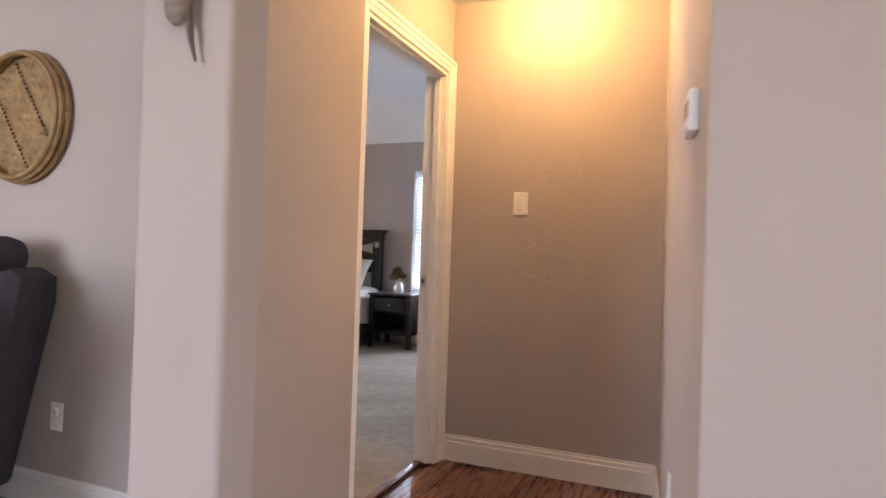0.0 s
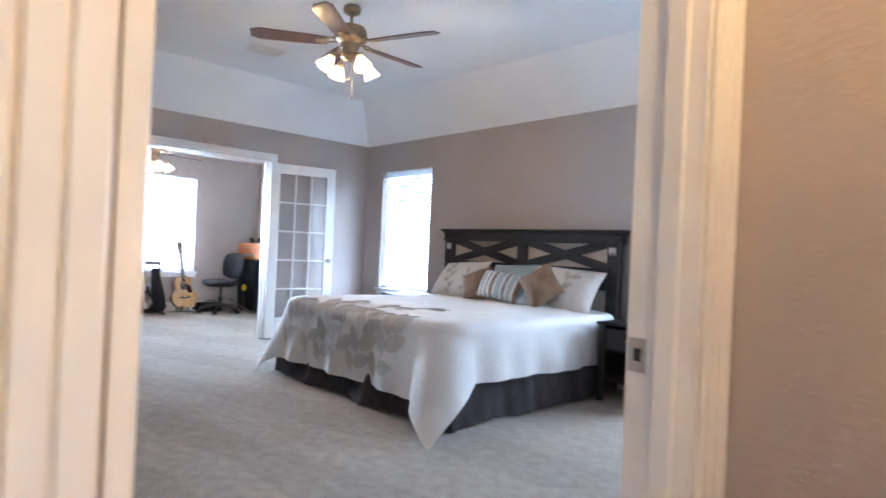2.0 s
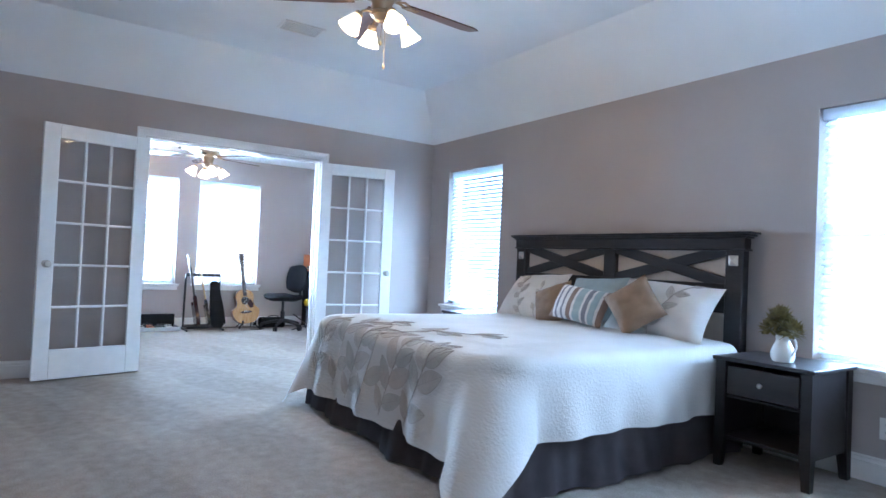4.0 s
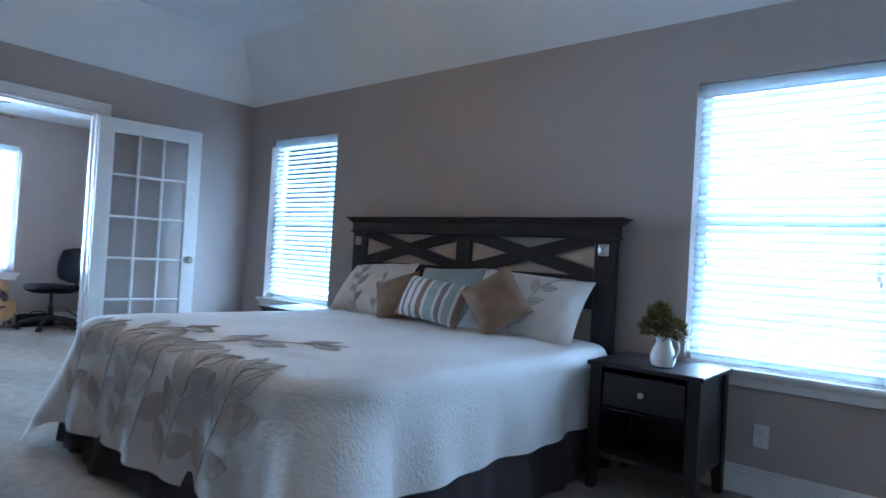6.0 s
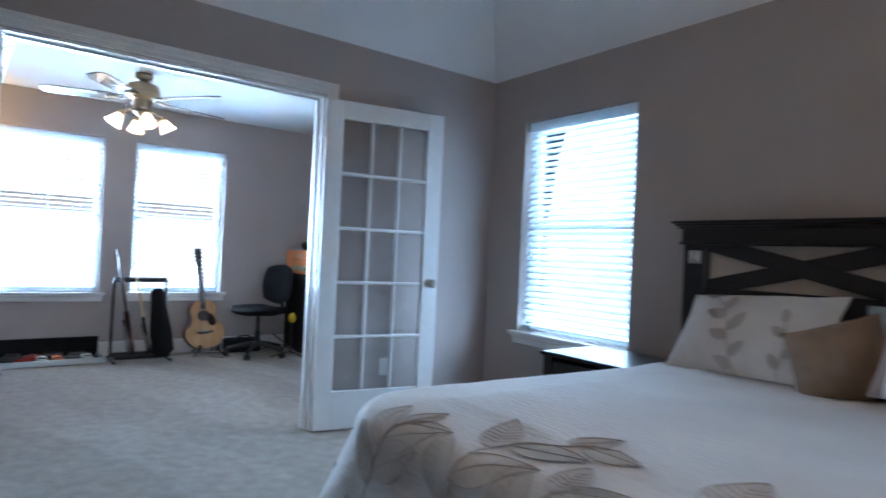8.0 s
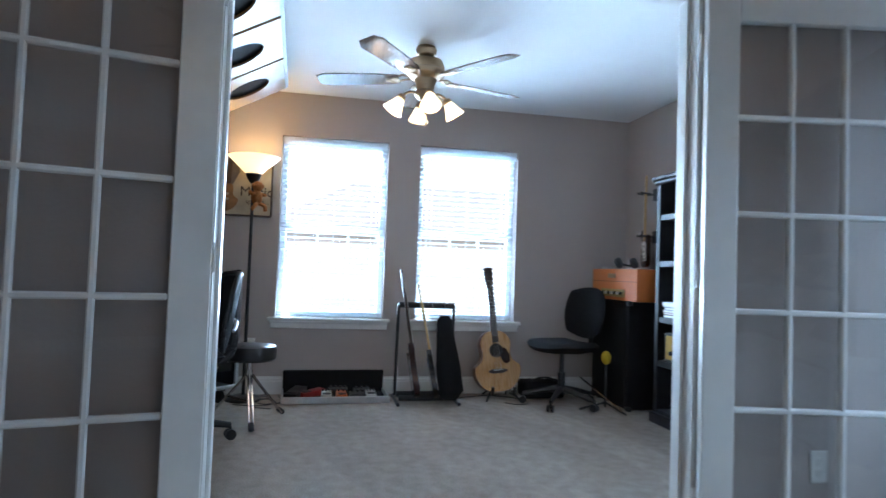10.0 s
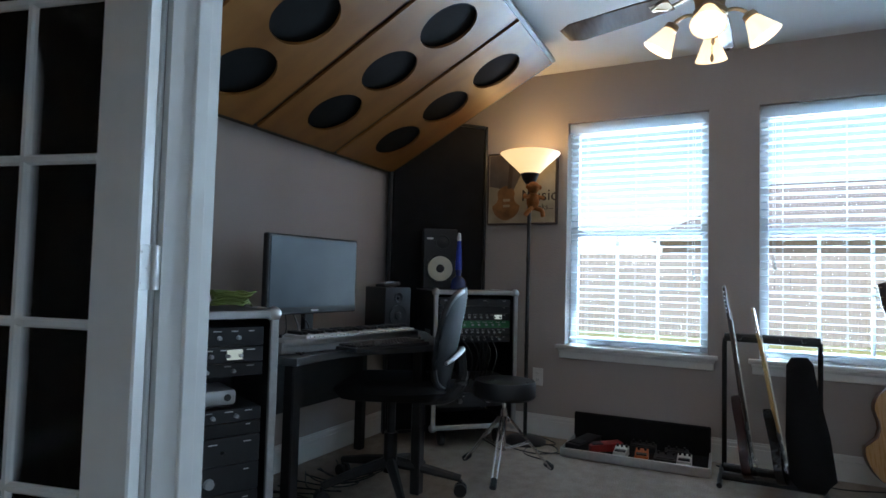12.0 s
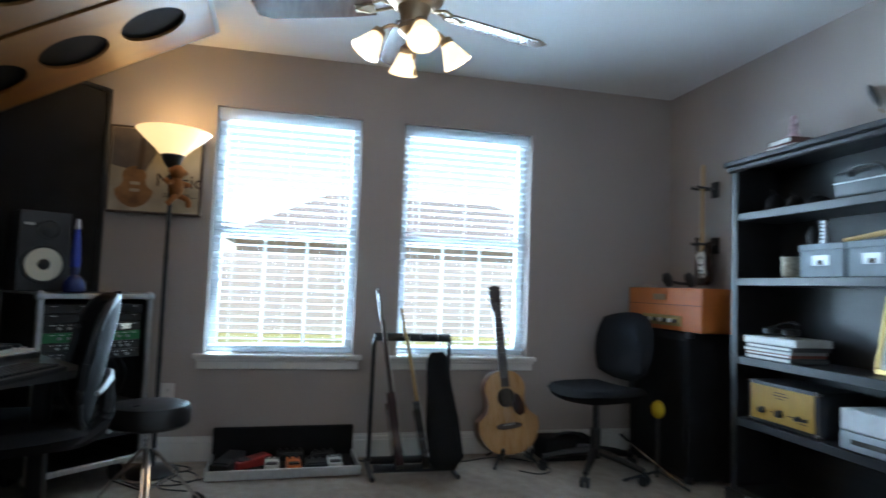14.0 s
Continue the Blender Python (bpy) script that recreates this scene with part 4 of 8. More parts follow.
SH = (0.72, 0.44, 0.17)
for nm, m, flip in (("pillow_sham", pose(-3.40, 5.575, 0.835, -37, 3, 4), 1), ("pillow_sham", pose(-4.66, 5.575, 0.835, -37, -4, -6), -1)):
    p = pillow(nm, m, *SH, SHAM, "ivory pillow sham with embroidered leaf branch, propped on the headboard")
    branch(p, place_on(*SH), [(-0.02 * flip, -0.24), (0.03 * flip, -0.08), (0.10 * flip, 0.08), (0.22 * flip, 0.2)],
           [(0.1, 0.9, 1, 0.8), (0.18, -0.9, 0, 0.8), (0.35, 0.8, 1, 1), (0.45, -0.8, 0, 1), (0.62, 0.8, 1, 1), (0.7, -0.8, 1, 0.9), (0.95, 0.1, 0, 1)], 0.115, 0.0013)
    branch(p, place_on(*SH), [(-0.2 * flip, -0.24), (-0.22 * flip, -0.1), (-0.19 * flip, 0.04)], [(0.2, 0.8, 1, 0.8), (0.4, -0.8, 0, 0.9), (0.7, 0.7, 1, 0.9), (0.95, 0, 0, 0.8)], 0.095, 0.0013)
pillow("throw_pillow", pose(-3.98, 5.57, 0.855, -30, -3, 3), 0.50, 0.38, 0.14, BLUEGREY, "pale blue-grey pillow behind the striped cushion")
pillow("throw_pillow", pose(-4.25, 5.42, 0.80, -24, -20, 14), 0.34, 0.31, 0.17, CARAMEL, "caramel brown velour cushion leaning on the sham")
pillow("throw_pillow", pose(-3.87, 5.31, 0.825, -28, 6, 6), 0.45, 0.27, 0.15, stripes_mat(), "small cushion striped in white, brown and blue-grey")
pillow("throw_pillow", pose(-3.45, 5.36, 0.855, -28, 52, -4), 0.315, 0.315, 0.16, CARAMEL, "caramel brown velour cushion standing on its corner")


# nightstands
def nightstand(m, label):
    ns = thing("nightstand", m, label, "nightstand", "nightstands beside the bed")
    w, d, h = 0.52, 0.46, 0.62
    bm = bmesh.new()
    box(bm, (0, 0, h - 0.011), (w + 0.03, d + 0.03, 0.022), 0.004)
    part("top", bm, ESPRESSO, ns)
    for sx in (-1, 1):
        for sy in (-1, 1):
            bm = bmesh.new()
            a, b = 0.028, 0.02
            z1 = h - 0.022
            cx, cy = sx * (w / 2 - a), sy * (d / 2 - a)
            v0 = [bm.verts.new((cx + x * a, cy + y * a, z1)) for x, y in ((-1, -1), (1, -1), (1, 1), (-1, 1))]
            vm = [bm.verts.new((cx + x * a, cy + y * a, 0.16)) for x, y in ((-1, -1), (1, -1), (1, 1), (-1, 1))]
            v1 = [bm.verts.new((cx + sx * (a - b) + x * b, cy + sy * (a - b) + y * b, 0)) for x, y in ((-1, -1), (1, -1), (1, 1), (-1, 1))]
            for p, q in ((v0, vm), (vm, v1)):
                for k in range(4):
                    bm.faces.new((p[k], p[(k + 1) % 4], q[(k + 1) % 4], q[k]))
            bm.faces.new(v0)
            bm.faces.new(v1)
            part("leg", bm, ESPRESSO, ns, smooth=False)
    for sx in (-1, 1):
        bm = bmesh.new()
        box(bm, (sx * (w / 2 - 0.02), 0, 0.37), (0.018, d - 0.11, 0.44), 0.002)
        part("side_panel", bm, ESPRESSO, ns)
    bm = bmesh.new()
    box(bm, (0, d / 2 - 0.02, 0.37), (w - 0.11, 0.012, 0.44), 0.002)
    part("back_panel", bm, ESPRESSO, ns)
    bm = bmesh.new()
    box(bm, (0, 0, 0.165), (w - 0.06, d - 0.04, 0.02), 0.003)
    part("shelf", bm, ESPRESSO, ns)
    bm = bmesh.new()
    box(bm, (0, 0, 0.395), (w - 0.06, d - 0.06, 0.012), 0.002)
    part("divider", bm, ESPRESSO, ns)
    bm = bmesh.new()
    box(bm, (0, -d / 2 + 0.016, 0.492), (w - 0.13, 0.02, 0.16), 0.004)
    dr = part("drawer", bm, ESPRESSO, ns)
    bm = bmesh.new()
    lathe(bm, [(0.007, 0), (0.006, 0.012), (0.013, 0.018), (0.0145, 0.024), (0.011, 0.029), (0.003, 0.031)], 16, Matrix.Translation((0, -d / 2 + 0.006, 0.492)) @ Matrix.Rotation(radians(90), 4, "X"))
    part("knob", bm, NICKEL, dr, "round brushed metal knob")
    return ns


ns_r = nightstand(pose(-2.62, 5.61, 0), "espresso wood nightstand with one drawer and an open shelf")
copy_thing(ns_r, pose(-5.43, 5.61, 0))

# pitcher with dried flowers
CERAMIC = plain("white_glazed_ceramic", (0.75, 0.74, 0.72), 0.12, vary=0.02)
PETAL = plain("olive_green_petal", (0.17, 0.13, 0.035), 0.7, vary=0.4, scale=40)
pit = thing("pitcher", pose(-2.58, 5.52, 0.62), "small white ceramic pitcher on the nightstand", "vase")
bm = bmesh.new()
lathe(bm, [(0.04, 0), (0.052, 0.006), (0.06, 0.03), (0.06, 0.055), (0.05, 0.085), (0.038, 0.11), (0.035, 0.125), (0.042, 0.145), (0.039, 0.145), (0.032, 0.125), (0.034, 0.1)], 28)
part("body", bm, CERAMIC, pit)
bm = bmesh.new()
tube(bm, curve([(0.036, -0.01, 0.135), (0.07, -0.02, 0.13), (0.08, -0.022, 0.09), (0.055, -0.016, 0.045)], 6), 0.006, 8)
part("handle", bm, CERAMIC, pit)
fl = thing("dried_flowers", pose(-2.58, 5.52, 0.74), "bunch of olive green dried blooms in the pitcher", "flowers")
rnd = random.Random(4)
for cx, cy, cz, R in ((-0.025, 0.0, 0.10, 0.085), (0.06, -0.035, 0.055, 0.075), (-0.04, 0.03, 0.13, 0.07), (0.0, 0.045, 0.06, 0.07), (-0.06, -0.02, 0.06, 0.065)):
    bm = bmesh.new()
    for k in range(120):
        a, b = rnd.uniform(0, 2 * math.pi), math.acos(rnd.uniform(-0.6, 1))
        d = Vector((math.sin(b) * math.cos(a), math.sin(b) * math.sin(a), math.cos(b)))
        s = d.cross(Vector((0.2, 0.3, 1))).normalized()
        t = d.cross(s)
        r0, r1, w = R * rnd.uniform(0.2, 0.5), R * rnd.uniform(0.8, 1.15), rnd.uniform(0.008, 0.014)
        c = Vector((cx, cy, cz))
        pts = [c + d * r0, c + d * (r0 + r1) / 2 + s * w + t * 0.004, c + d * r1 + t * rnd.uniform(-0.01, 0.014), c + d * (r0 + r1) / 2 - s * w + t * 0.004]
        bm.faces.new([bm.verts.new(p) for p in pts])
    part("bloom", bm, PETAL, fl, smooth=False)
bm = bmesh.new()
for k in range(5):
    tube(bm, [(0.008 * math.cos(k * 1.3), 0.008 * math.sin(k * 1.3), -0.08), (0.02 * math.cos(k * 1.3), 0.02 * math.sin(k * 1.3), 0.06)], 0.0022, 5)
part("stems", bm, PETAL, fl)

# dresser
dr = thing("dresser", pose(-2.77, 1.49, 0), "glossy black-brown dresser with nickel handles against the wall", "dresser")
GLOSSY = wood("glossy_espresso_wood", (0.010, 0.008, 0.008), (0.020, 0.015, 0.015), 0.14, 6, (2, 12, 12), 0.02)
bm = bmesh.new()
box(bm, (0, -0.045, 0.845), (1.56, 0.46, 0.04), 0.005)
part("top", bm, GLOSSY, dr)
bm = bmesh.new()
box(bm, (0, -0.053, 0.45), (1.48, 0.42, 0.75), 0.004)
part("body", bm, GLOSSY, dr)
bm = bmesh.new()
box(bm, (0, -0.02, 0.037), (1.42, 0.30, 0.074), 0.004)
part("plinth", bm, GLOSSY, dr)
for i in range(2):
    for k in range(3):
        bm = bmesh.new()
        c = (-0.37 + 0.74 * i, 0.162, 0.20 + 0.245 * k)
        box(bm, c, (0.70, 0.02, 0.225), 0.005)
        d2 = part("drawer", bm, GLOSSY, dr)
        for s in (-0.25, 0.25):
            bm = bmesh.new()
            cyl(bm, (c[0] + s, 0.17, c[2] + 0.02), (c[0] + s, 0.192, c[2] + 0.02), 0.006, n=10)
            lathe(bm, [(0.005, 0), (0.014, 0.006), (0.015, 0.012), (0.008, 0.017)], 14, Matrix.Translation((c[0] + s, 0.19, c[2] + 0.02)) @ Matrix.Rotation(radians(-90), 4, "X"))
            part("knob", bm, CHROME, d2, "round chrome knob")

# carved elephant, one plain mesh
bm = bmesh.new()


def blob(c, s, rot=(0, 0, 0), n=16):
    m = Matrix.Translation(c) @ Euler([radians(a) for a in rot]).to_matrix().to_4x4() @ Matrix.Diagonal((*s, 1))
    bmesh.ops.create_uvsphere(bm, u_segments=n, v_segments=10, radius=1, matrix=m)


blob((0, 0, 0.155), (0.115, 0.066, 0.07), (0, -10, 0))
blob((0.115, 0, 0.205), (0.055, 0.047, 0.055))
for s in (-1, 1):
    blob((0.085, s * 0.055, 0.205), (0.03, 0.012, 0.045), (0, 10, s * 18))
    for x, l in ((0.065, 0.105), (-0.065, 0.11)):
        lathe(bm, [(0.03, 0), (0.027, 0.02), (0.026, 0.06), (0.03, l)], 12, Matrix.Translation((x, s * 0.034, 0)))
    tube(bm, curve([(0.155, s * 0.022, 0.185), (0.185, s * 0.026, 0.18), (0.2, s * 0.026, 0.195)], 4), [0.008] * 8 + [0.003], 6)
tube(bm, curve([(0.15, 0, 0.2), (0.19, 0, 0.215), (0.195, 0, 0.255), (0.165, 0, 0.268)], 5), [0.024 - 0.0009 * k for k in range(16)], 8)
tube(bm, curve([(-0.11, 0, 0.17), (-0.13, 0, 0.13), (-0.125, 0, 0.09)], 4), 0.006, 6)
solid("elephant_statue", bm, plain("dark_bronze_statue", (0.035, 0.026, 0.02), 0.25, 0.6, vary=0.3), "dark polished elephant statue standing on the dresser", "statue", "", "", pose(-2.36, 1.52, 0.866, 0, 0, 15) @ Matrix.Scale(0.85, 4))

# television on a tilting wall arm
tv = thing("television", pose(-3.0, 1.50, 1.64, 9, 0, 0), "black flat television tilted down on a wall arm", "television")
bm = bmesh.new()
box(bm, (0, 0, 0), (1.02, 0.07, 0.62), 0.012, seg=2)
part("body", bm, BLACK, tv)
bm = bmesh.new()
box(bm, (0, 0.034, 0.02), (0.94, 0.006, 0.53))
part("screen", bm, plain("dark_glossy_screen", (0.01, 0.011, 0.013), 0.1, vary=0.05), tv)
bm = bmesh.new()
box(bm, (0, 0.03, -0.325), (0.5, 0.03, 0.03), 0.006)
part("speaker_bar", bm, BLACK, tv)
bm = bmesh.new()
box(bm, (0, -0.06, 0), (0.3, 0.05, 0.25), 0.004)
box(bm, (0, -0.205, -0.012), (0.1, 0.24, 0.1), 0.004)
part("wall_arm", bm, BLACKMETAL, tv)


# ---- ceiling fans ----
SHADE = N("frosted_glass_shade", 0.4)
SHADE.p.inputs["Base Color"].default_value = (0.9, 0.82, 0.7, 1)
SHADE.p.inputs["Emission Color"].default_value = (1.0, 0.76, 0.44, 1)
SHADE.p.inputs["Emission Strength"].default_value = SHADE_GLOW


def fan(m, drop, base, blade_mat, label, metal, radius=0.69, pull=0.30, scale=1.0, lamps=0.0):
    """A five-blade fan with four lights; m hangs at the ceiling, drop: to the blades."""
    f = thing("ceiling_fan", m, label, "ceiling fan")
    bm = bmesh.new()
    lathe(bm, [(0.06, 0), (0.068, -0.02), (0.06, -0.05), (0.03, -0.066), (0.014, -0.07)], 20)
    cyl(bm, (0, 0, -0.06), (0, 0, -drop + 0.13), 0.011, n=10)
    part("downrod", bm, metal, f)
    bm = bmesh.new()
    z = -drop
    lathe(bm, [(0.02, z + 0.15), (0.06, z + 0.14), (0.105, z + 0.12), (0.12, z + 0.085), (0.12, z + 0.06), (0.125, z + 0.055), (0.125, z + 0.035), (0.115, z + 0.02), (0.075, z), (0.06, z - 0.03), (0.055, z - 0.07), (0.065, z - 0.08), (0.065, z - 0.1), (0.04, z - 0.125), (0.02, z - 0.13)], 28)
    part("motor", bm, metal, f)
    for k in range(5):
        a = Matrix.Rotation(radians(base + 72 * k), 4, "Z") @ Matrix.Translation((0, 0, z + 0.008)) @ Matrix.Rotation(radians(12), 4, "X")
        bm = bmesh.new()
        out = [(0.17, -0.05), (0.30, -0.062), (radius - 0.06, -0.072), (radius - 0.02, -0.052), (radius, -0.045), (radius, 0.045), (radius - 0.02, 0.052), (radius - 0.06, 0.072), (0.30, 0.062), (0.17, 0.05)]
        prism(bm, out, 0.008, a @ Matrix.Rotation(radians(-90), 4, "X"), 0.002)
        bl = part("blade", bm, blade_mat, f)
        bm = bmesh.new()
        for y in (-0.022, 0.022):
            tube(bm, [a @ Vector(p) for p in ((0.09, y * 0.4, 0.004), (0.14, y * 1.4, 0.012), (0.20, y * 1.2, -0.006), (0.25, 0, -0.008))], 0.007, 6)
        box(bm, (0.21, 0, -0.007), (0.09, 0.05, 0.004), 0.002, a)
        part("blade_iron", bm, metal, bl)
    for k in range(4):
        a = Matrix.Rotation(radians(lamps + 90 * k), 4, "Z")
        bm = bmesh.new()
        tube(bm, [a @ Vector(p) for p in curve([(0.05, 0, z - 0.09), (0.09, 0, z - 0.085), (0.125, 0, z - 0.1), (0.14, 0, z - 0.118)], 4)], 0.008, 8)
        q = a @ Matrix.Translation((0.14, 0, z - 0.115)) @ Matrix.Rotation(radians(-32), 4, "Y")
        lathe(bm, [(0.012, 0.008), (0.026, 0), (0.03, -0.02), (0.024, -0.024)], 16, q)
        arm = part("lamp_arm", bm, metal, f)
        bm = bmesh.new()
        lathe(bm, [(0.022, -0.018), (0.03, -0.03), (0.04, -0.055), (0.052, -0.085), (0.066, -0.118), (0.060, -0.118), (0.045, -0.085), (0.03, -0.05)], 20, q)
        part("shade", bm, SHADE.mat, arm, "glowing frosted glass bell shade")
        bulb("fan_bulb", m @ (q @ Vector((0, 0, -0.145))), FAN_POWER * scale, WARM, 0.04)
    for x, l in ((0.03, pull), (-0.02, pull * 0.45)):
        bm = bmesh.new()
        tube(bm, [(x, 0.01, z - 0.12), (x, 0.01, z - 0.12 - l)], 0.0016, 5)
        lathe(bm, [(0.002, 0.012), (0.007, 0), (0.008, -0.012), (0.003, -0.022)], 10, Matrix.Translation((x, 0.01, z - 0.12 - l)))
        part("pull_chain", bm, metal, f)
    return f


WALNUT = wood("walnut_fan_blade", (0.055, 0.022, 0.012), (0.11, 0.045, 0.022), 0.3, 5, (1.5, 12, 12))
fan(pose(-4.08, 3.745, TRAY_Z), 0.28, 22, WALNUT, "brushed nickel ceiling fan with walnut blades and four lit lamps", BRONZE, radius=0.72, pull=0.28, lamps=-5)

# ceiling register
vt = thing("ceiling_vent", pose(-5.555, 3.785, TRAY_Z, 0, 0, 0), "white slatted air register in the ceiling", "vent")
bm = bmesh.new()
for x, y, w, d in ((0, 0.16, 0.2, 0.02), (0, -0.16, 0.2, 0.02), (0.1, 0, 0.02, 0.34), (-0.1, 0, 0.02, 0.34)):
    box(bm, (x, y, -0.006), (w, d, 0.012), 0.003)
part("frame", bm, TRIM, vt)
for k in range(7):
    bm = bmesh.new()
    box(bm, (0, 0, 0), (0.012, 0.30, 0.002), 0, Matrix.Translation((-0.075 + 0.025 * k, 0, -0.008)) @ Matrix.Rotation(radians(35), 4, "Y"))
    part("slat", bm, TRIM, vt)


# ---- plates on walls ----
# dark colour that stands for the shade inside the socket slots
SLOT_SHADE = plain("socket_slot_shade", (0.03, 0.03, 0.03), 0.6)


def outlet(m, label="white duplex power outlet on the wall"):
    """Local -y looks into the room."""
    o = thing("power_outlet", m, label, "outlet", "power outlets")
    bm = bmesh.new()
    box(bm, (0, -0.003, 0), (0.072, 0.006, 0.116), 0.003)
    part("plate", bm, PLASTER, o)
    for z in (-0.02, 0.02):
        bm = bmesh.new()
        cyl(bm, (0, -0.005, z), (0, -0.009, z), 0.0165, n=16)
        r = part("receptacle", bm, PLASTER, o)
        bm = bmesh.new()
        for x, h in ((-0.006, 0.009), (0.006, 0.007)):
            box(bm, (x, -0.009, z + 0.003), (0.002, 0.0012, h))
        box(bm, (0, -0.009, z - 0.008), (0.004, 0.0012, 0.004))
        part("slots", bm, SLOT_SHADE, r)
    return o


outlet(pose(-2.215, N_Y, 0.30))
outlet(pose(W_X, 5.02, 0.36, 0, 0, 90))

# ---- outside ----
def lawn_mat():
    n = N("sunlit_lawn", 0.95, 0, 0.1)
    f = n.noise(0.6, 6)
    n.color(n.ramp(f, [(0.3, (0.16, 0.18, 0.08)), (0.7, (0.26, 0.27, 0.13))]))
    return n.mat


bm = bmesh.new()
bmesh.ops.create_grid(bm, x_segments=2, y_segments=2, size=1500, matrix=Matrix.Translation((0, 0, -0.16)))
struct("ground", bm, lawn_mat(), "short grass that runs to the horizon")
PATIO = plain("pale_concrete", (0.60, 0.585, 0.55), 0.85, vary=0.08, scale=3, bump=0.2, bscale=60)
struct("pavement_patio", slab(-16.5, -2, -0.155, -10.1, 9, -0.11, 0.01), PATIO, "pale concrete patio beside the house")
struct("pavement_north", slab(-10, 6.2, -0.155, 0.5, 11, -0.11, 0.01), PATIO, "pale concrete path beside the house")
FENCE = wood("weathered_grey_fence_board", (0.24, 0.225, 0.21), (0.38, 0.355, 0.33), 0.8, 4, (12, 12, 1))
bm = bmesh.new()
box(bm, (0, 0, 0.92), (0.138, 0.018, 1.84), 0.003)
me_plank = bpy.data.meshes.new("fence_board")
bm.to_mesh(me_plank)
bm.free()
me_plank.materials.append(FENCE)


def fence(m, n, label):
    f = thing("fence", m, label, "fence")
    for k in range(n):
        o = new("board", me_plank)
        o.parent = f
        o.location = ((k - n / 2) * 0.146, 0.004 * (k % 2), -0.16 + 0.02 * math.sin(k * 1.7))
    for z in (0.25, 0.85, 1.5):
        bm = bmesh.new()
        box(bm, (0, 0.06, z - 0.16), (n * 0.146, 0.04, 0.09), 0.004)
        part("rail", bm, FENCE, f)
    for k in range(0, n, 16):
        bm = bmesh.new()
        box(bm, ((k - n / 2) * 0.146, 0.11, 0.76), (0.09, 0.09, 1.84), 0.004)
        part("post", bm, FENCE, f)


fence(pose(-20.5, 3.5, 0, 0, 0, 90), 130, "weathered grey board fence behind the lawn")
fence(pose(-5, 15.5, 0), 130, "weathered grey board fence beyond the path")
BRICK = plain("tan_brick_facade", (0.36, 0.27, 0.21), 0.85, vary=0.15, scale=8, bump=0.3, bscale=30)
ROOF = plain("grey_shingle_roof", (0.16, 0.15, 0.145), 0.9, vary=0.2, scale=10, bump=0.4, bscale=25)


def house(m, w, d, label):
    h = thing("house", m, label, "house")
    bm = bmesh.new()
    box(bm, (0, 0, 1.3), (w, d, 2.9), 0.02)
    part("wall", bm, BRICK, h)
    bm = bmesh.new()
    a = [bm.verts.new(p) for p in ((-w / 2 - 0.5, -d / 2 - 0.5, 2.7), (w / 2 + 0.5, -d / 2 - 0.5, 2.7), (w / 2 + 0.5, d / 2 + 0.5, 2.7), (-w / 2 - 0.5, d / 2 + 0.5, 2.7))]
    r = [bm.verts.new((-w / 4, 0, 5.2)), bm.verts.new((w / 4, 0, 5.2))]
    bm.faces.new((a[0], a[1], r[1], r[0]))
    bm.faces.new((a[2], a[3], r[0], r[1]))
    bm.faces.new((a[1], a[2], r[1]))
    bm.faces.new((a[3], a[0], r[0]))
    bm.faces.new(a[::-1])
    part("roof", bm, ROOF, h, smooth=False)
    for x in (-w / 4, w / 4):
        bm = bmesh.new()
        box(bm, (x, -d / 2 - 0.02, 1.5), (1.2, 0.08, 1.3), 0.01)
        wdw = part("window", bm, VINYL, h)
        bm = bmesh.new()
        box(bm, (x, -d / 2 - 0.05, 1.5), (1.05, 0.05, 1.15))
        part("pane", bm, plain("dark_far_glass", (0.05, 0.06, 0.07), 0.1), wdw)


house(pose(-33, 8, -0.15, 0, 0, 90), 14, 9, "tan brick neighbouring house with a grey shingle roof")

# ---- studio ----
fan(pose(-8.60, 3.79, CEIL_Z), 0.21, 36, wood("dark_glossy_fan_blade", (0.10, 0.06, 0.045), (0.18, 0.12, 0.09), 0.2, 5, (1.5, 12, 12), 0.0), "antique brass ceiling fan with glossy wooden blades and four lit lamps", BRONZE, radius=0.70, pull=0.16, scale=0.4, lamps=2)
outlet(pose(WEST_X, 2.66, 0.386, 0, 0, 90))

# slanted acoustic cloud of gold-stained plywood with round black absorbers
GOLDPLY = wood("amber_stained_plywood", (0.17, 0.064, 0.011), (0.28, 0.118, 0.026), 0.42, 3.0, (3, 1, 3), 0.03)
CLOTH = fabric("black_speaker_cloth", (0.008, 0.008, 0.009), 0.2, 900)
GREYEDGE = plain("grey_painted_edge", (0.33, 0.35, 0.36), 0.5)
AY, AZ, BY_, BZ_ = 1.80, 1.745, 2.87, 2.345
slope = math.atan2(BZ_ - AZ, BY_ - AY)
run_ = math.hypot(BZ_ - AZ, BY_ - AY)
cloud = thing("sound_absorber", pose(-9.33, AY, AZ, math.degrees(slope), 0, 2.5), "slanted amber plywood sound absorber with round black cloth holes", "acoustic panel")
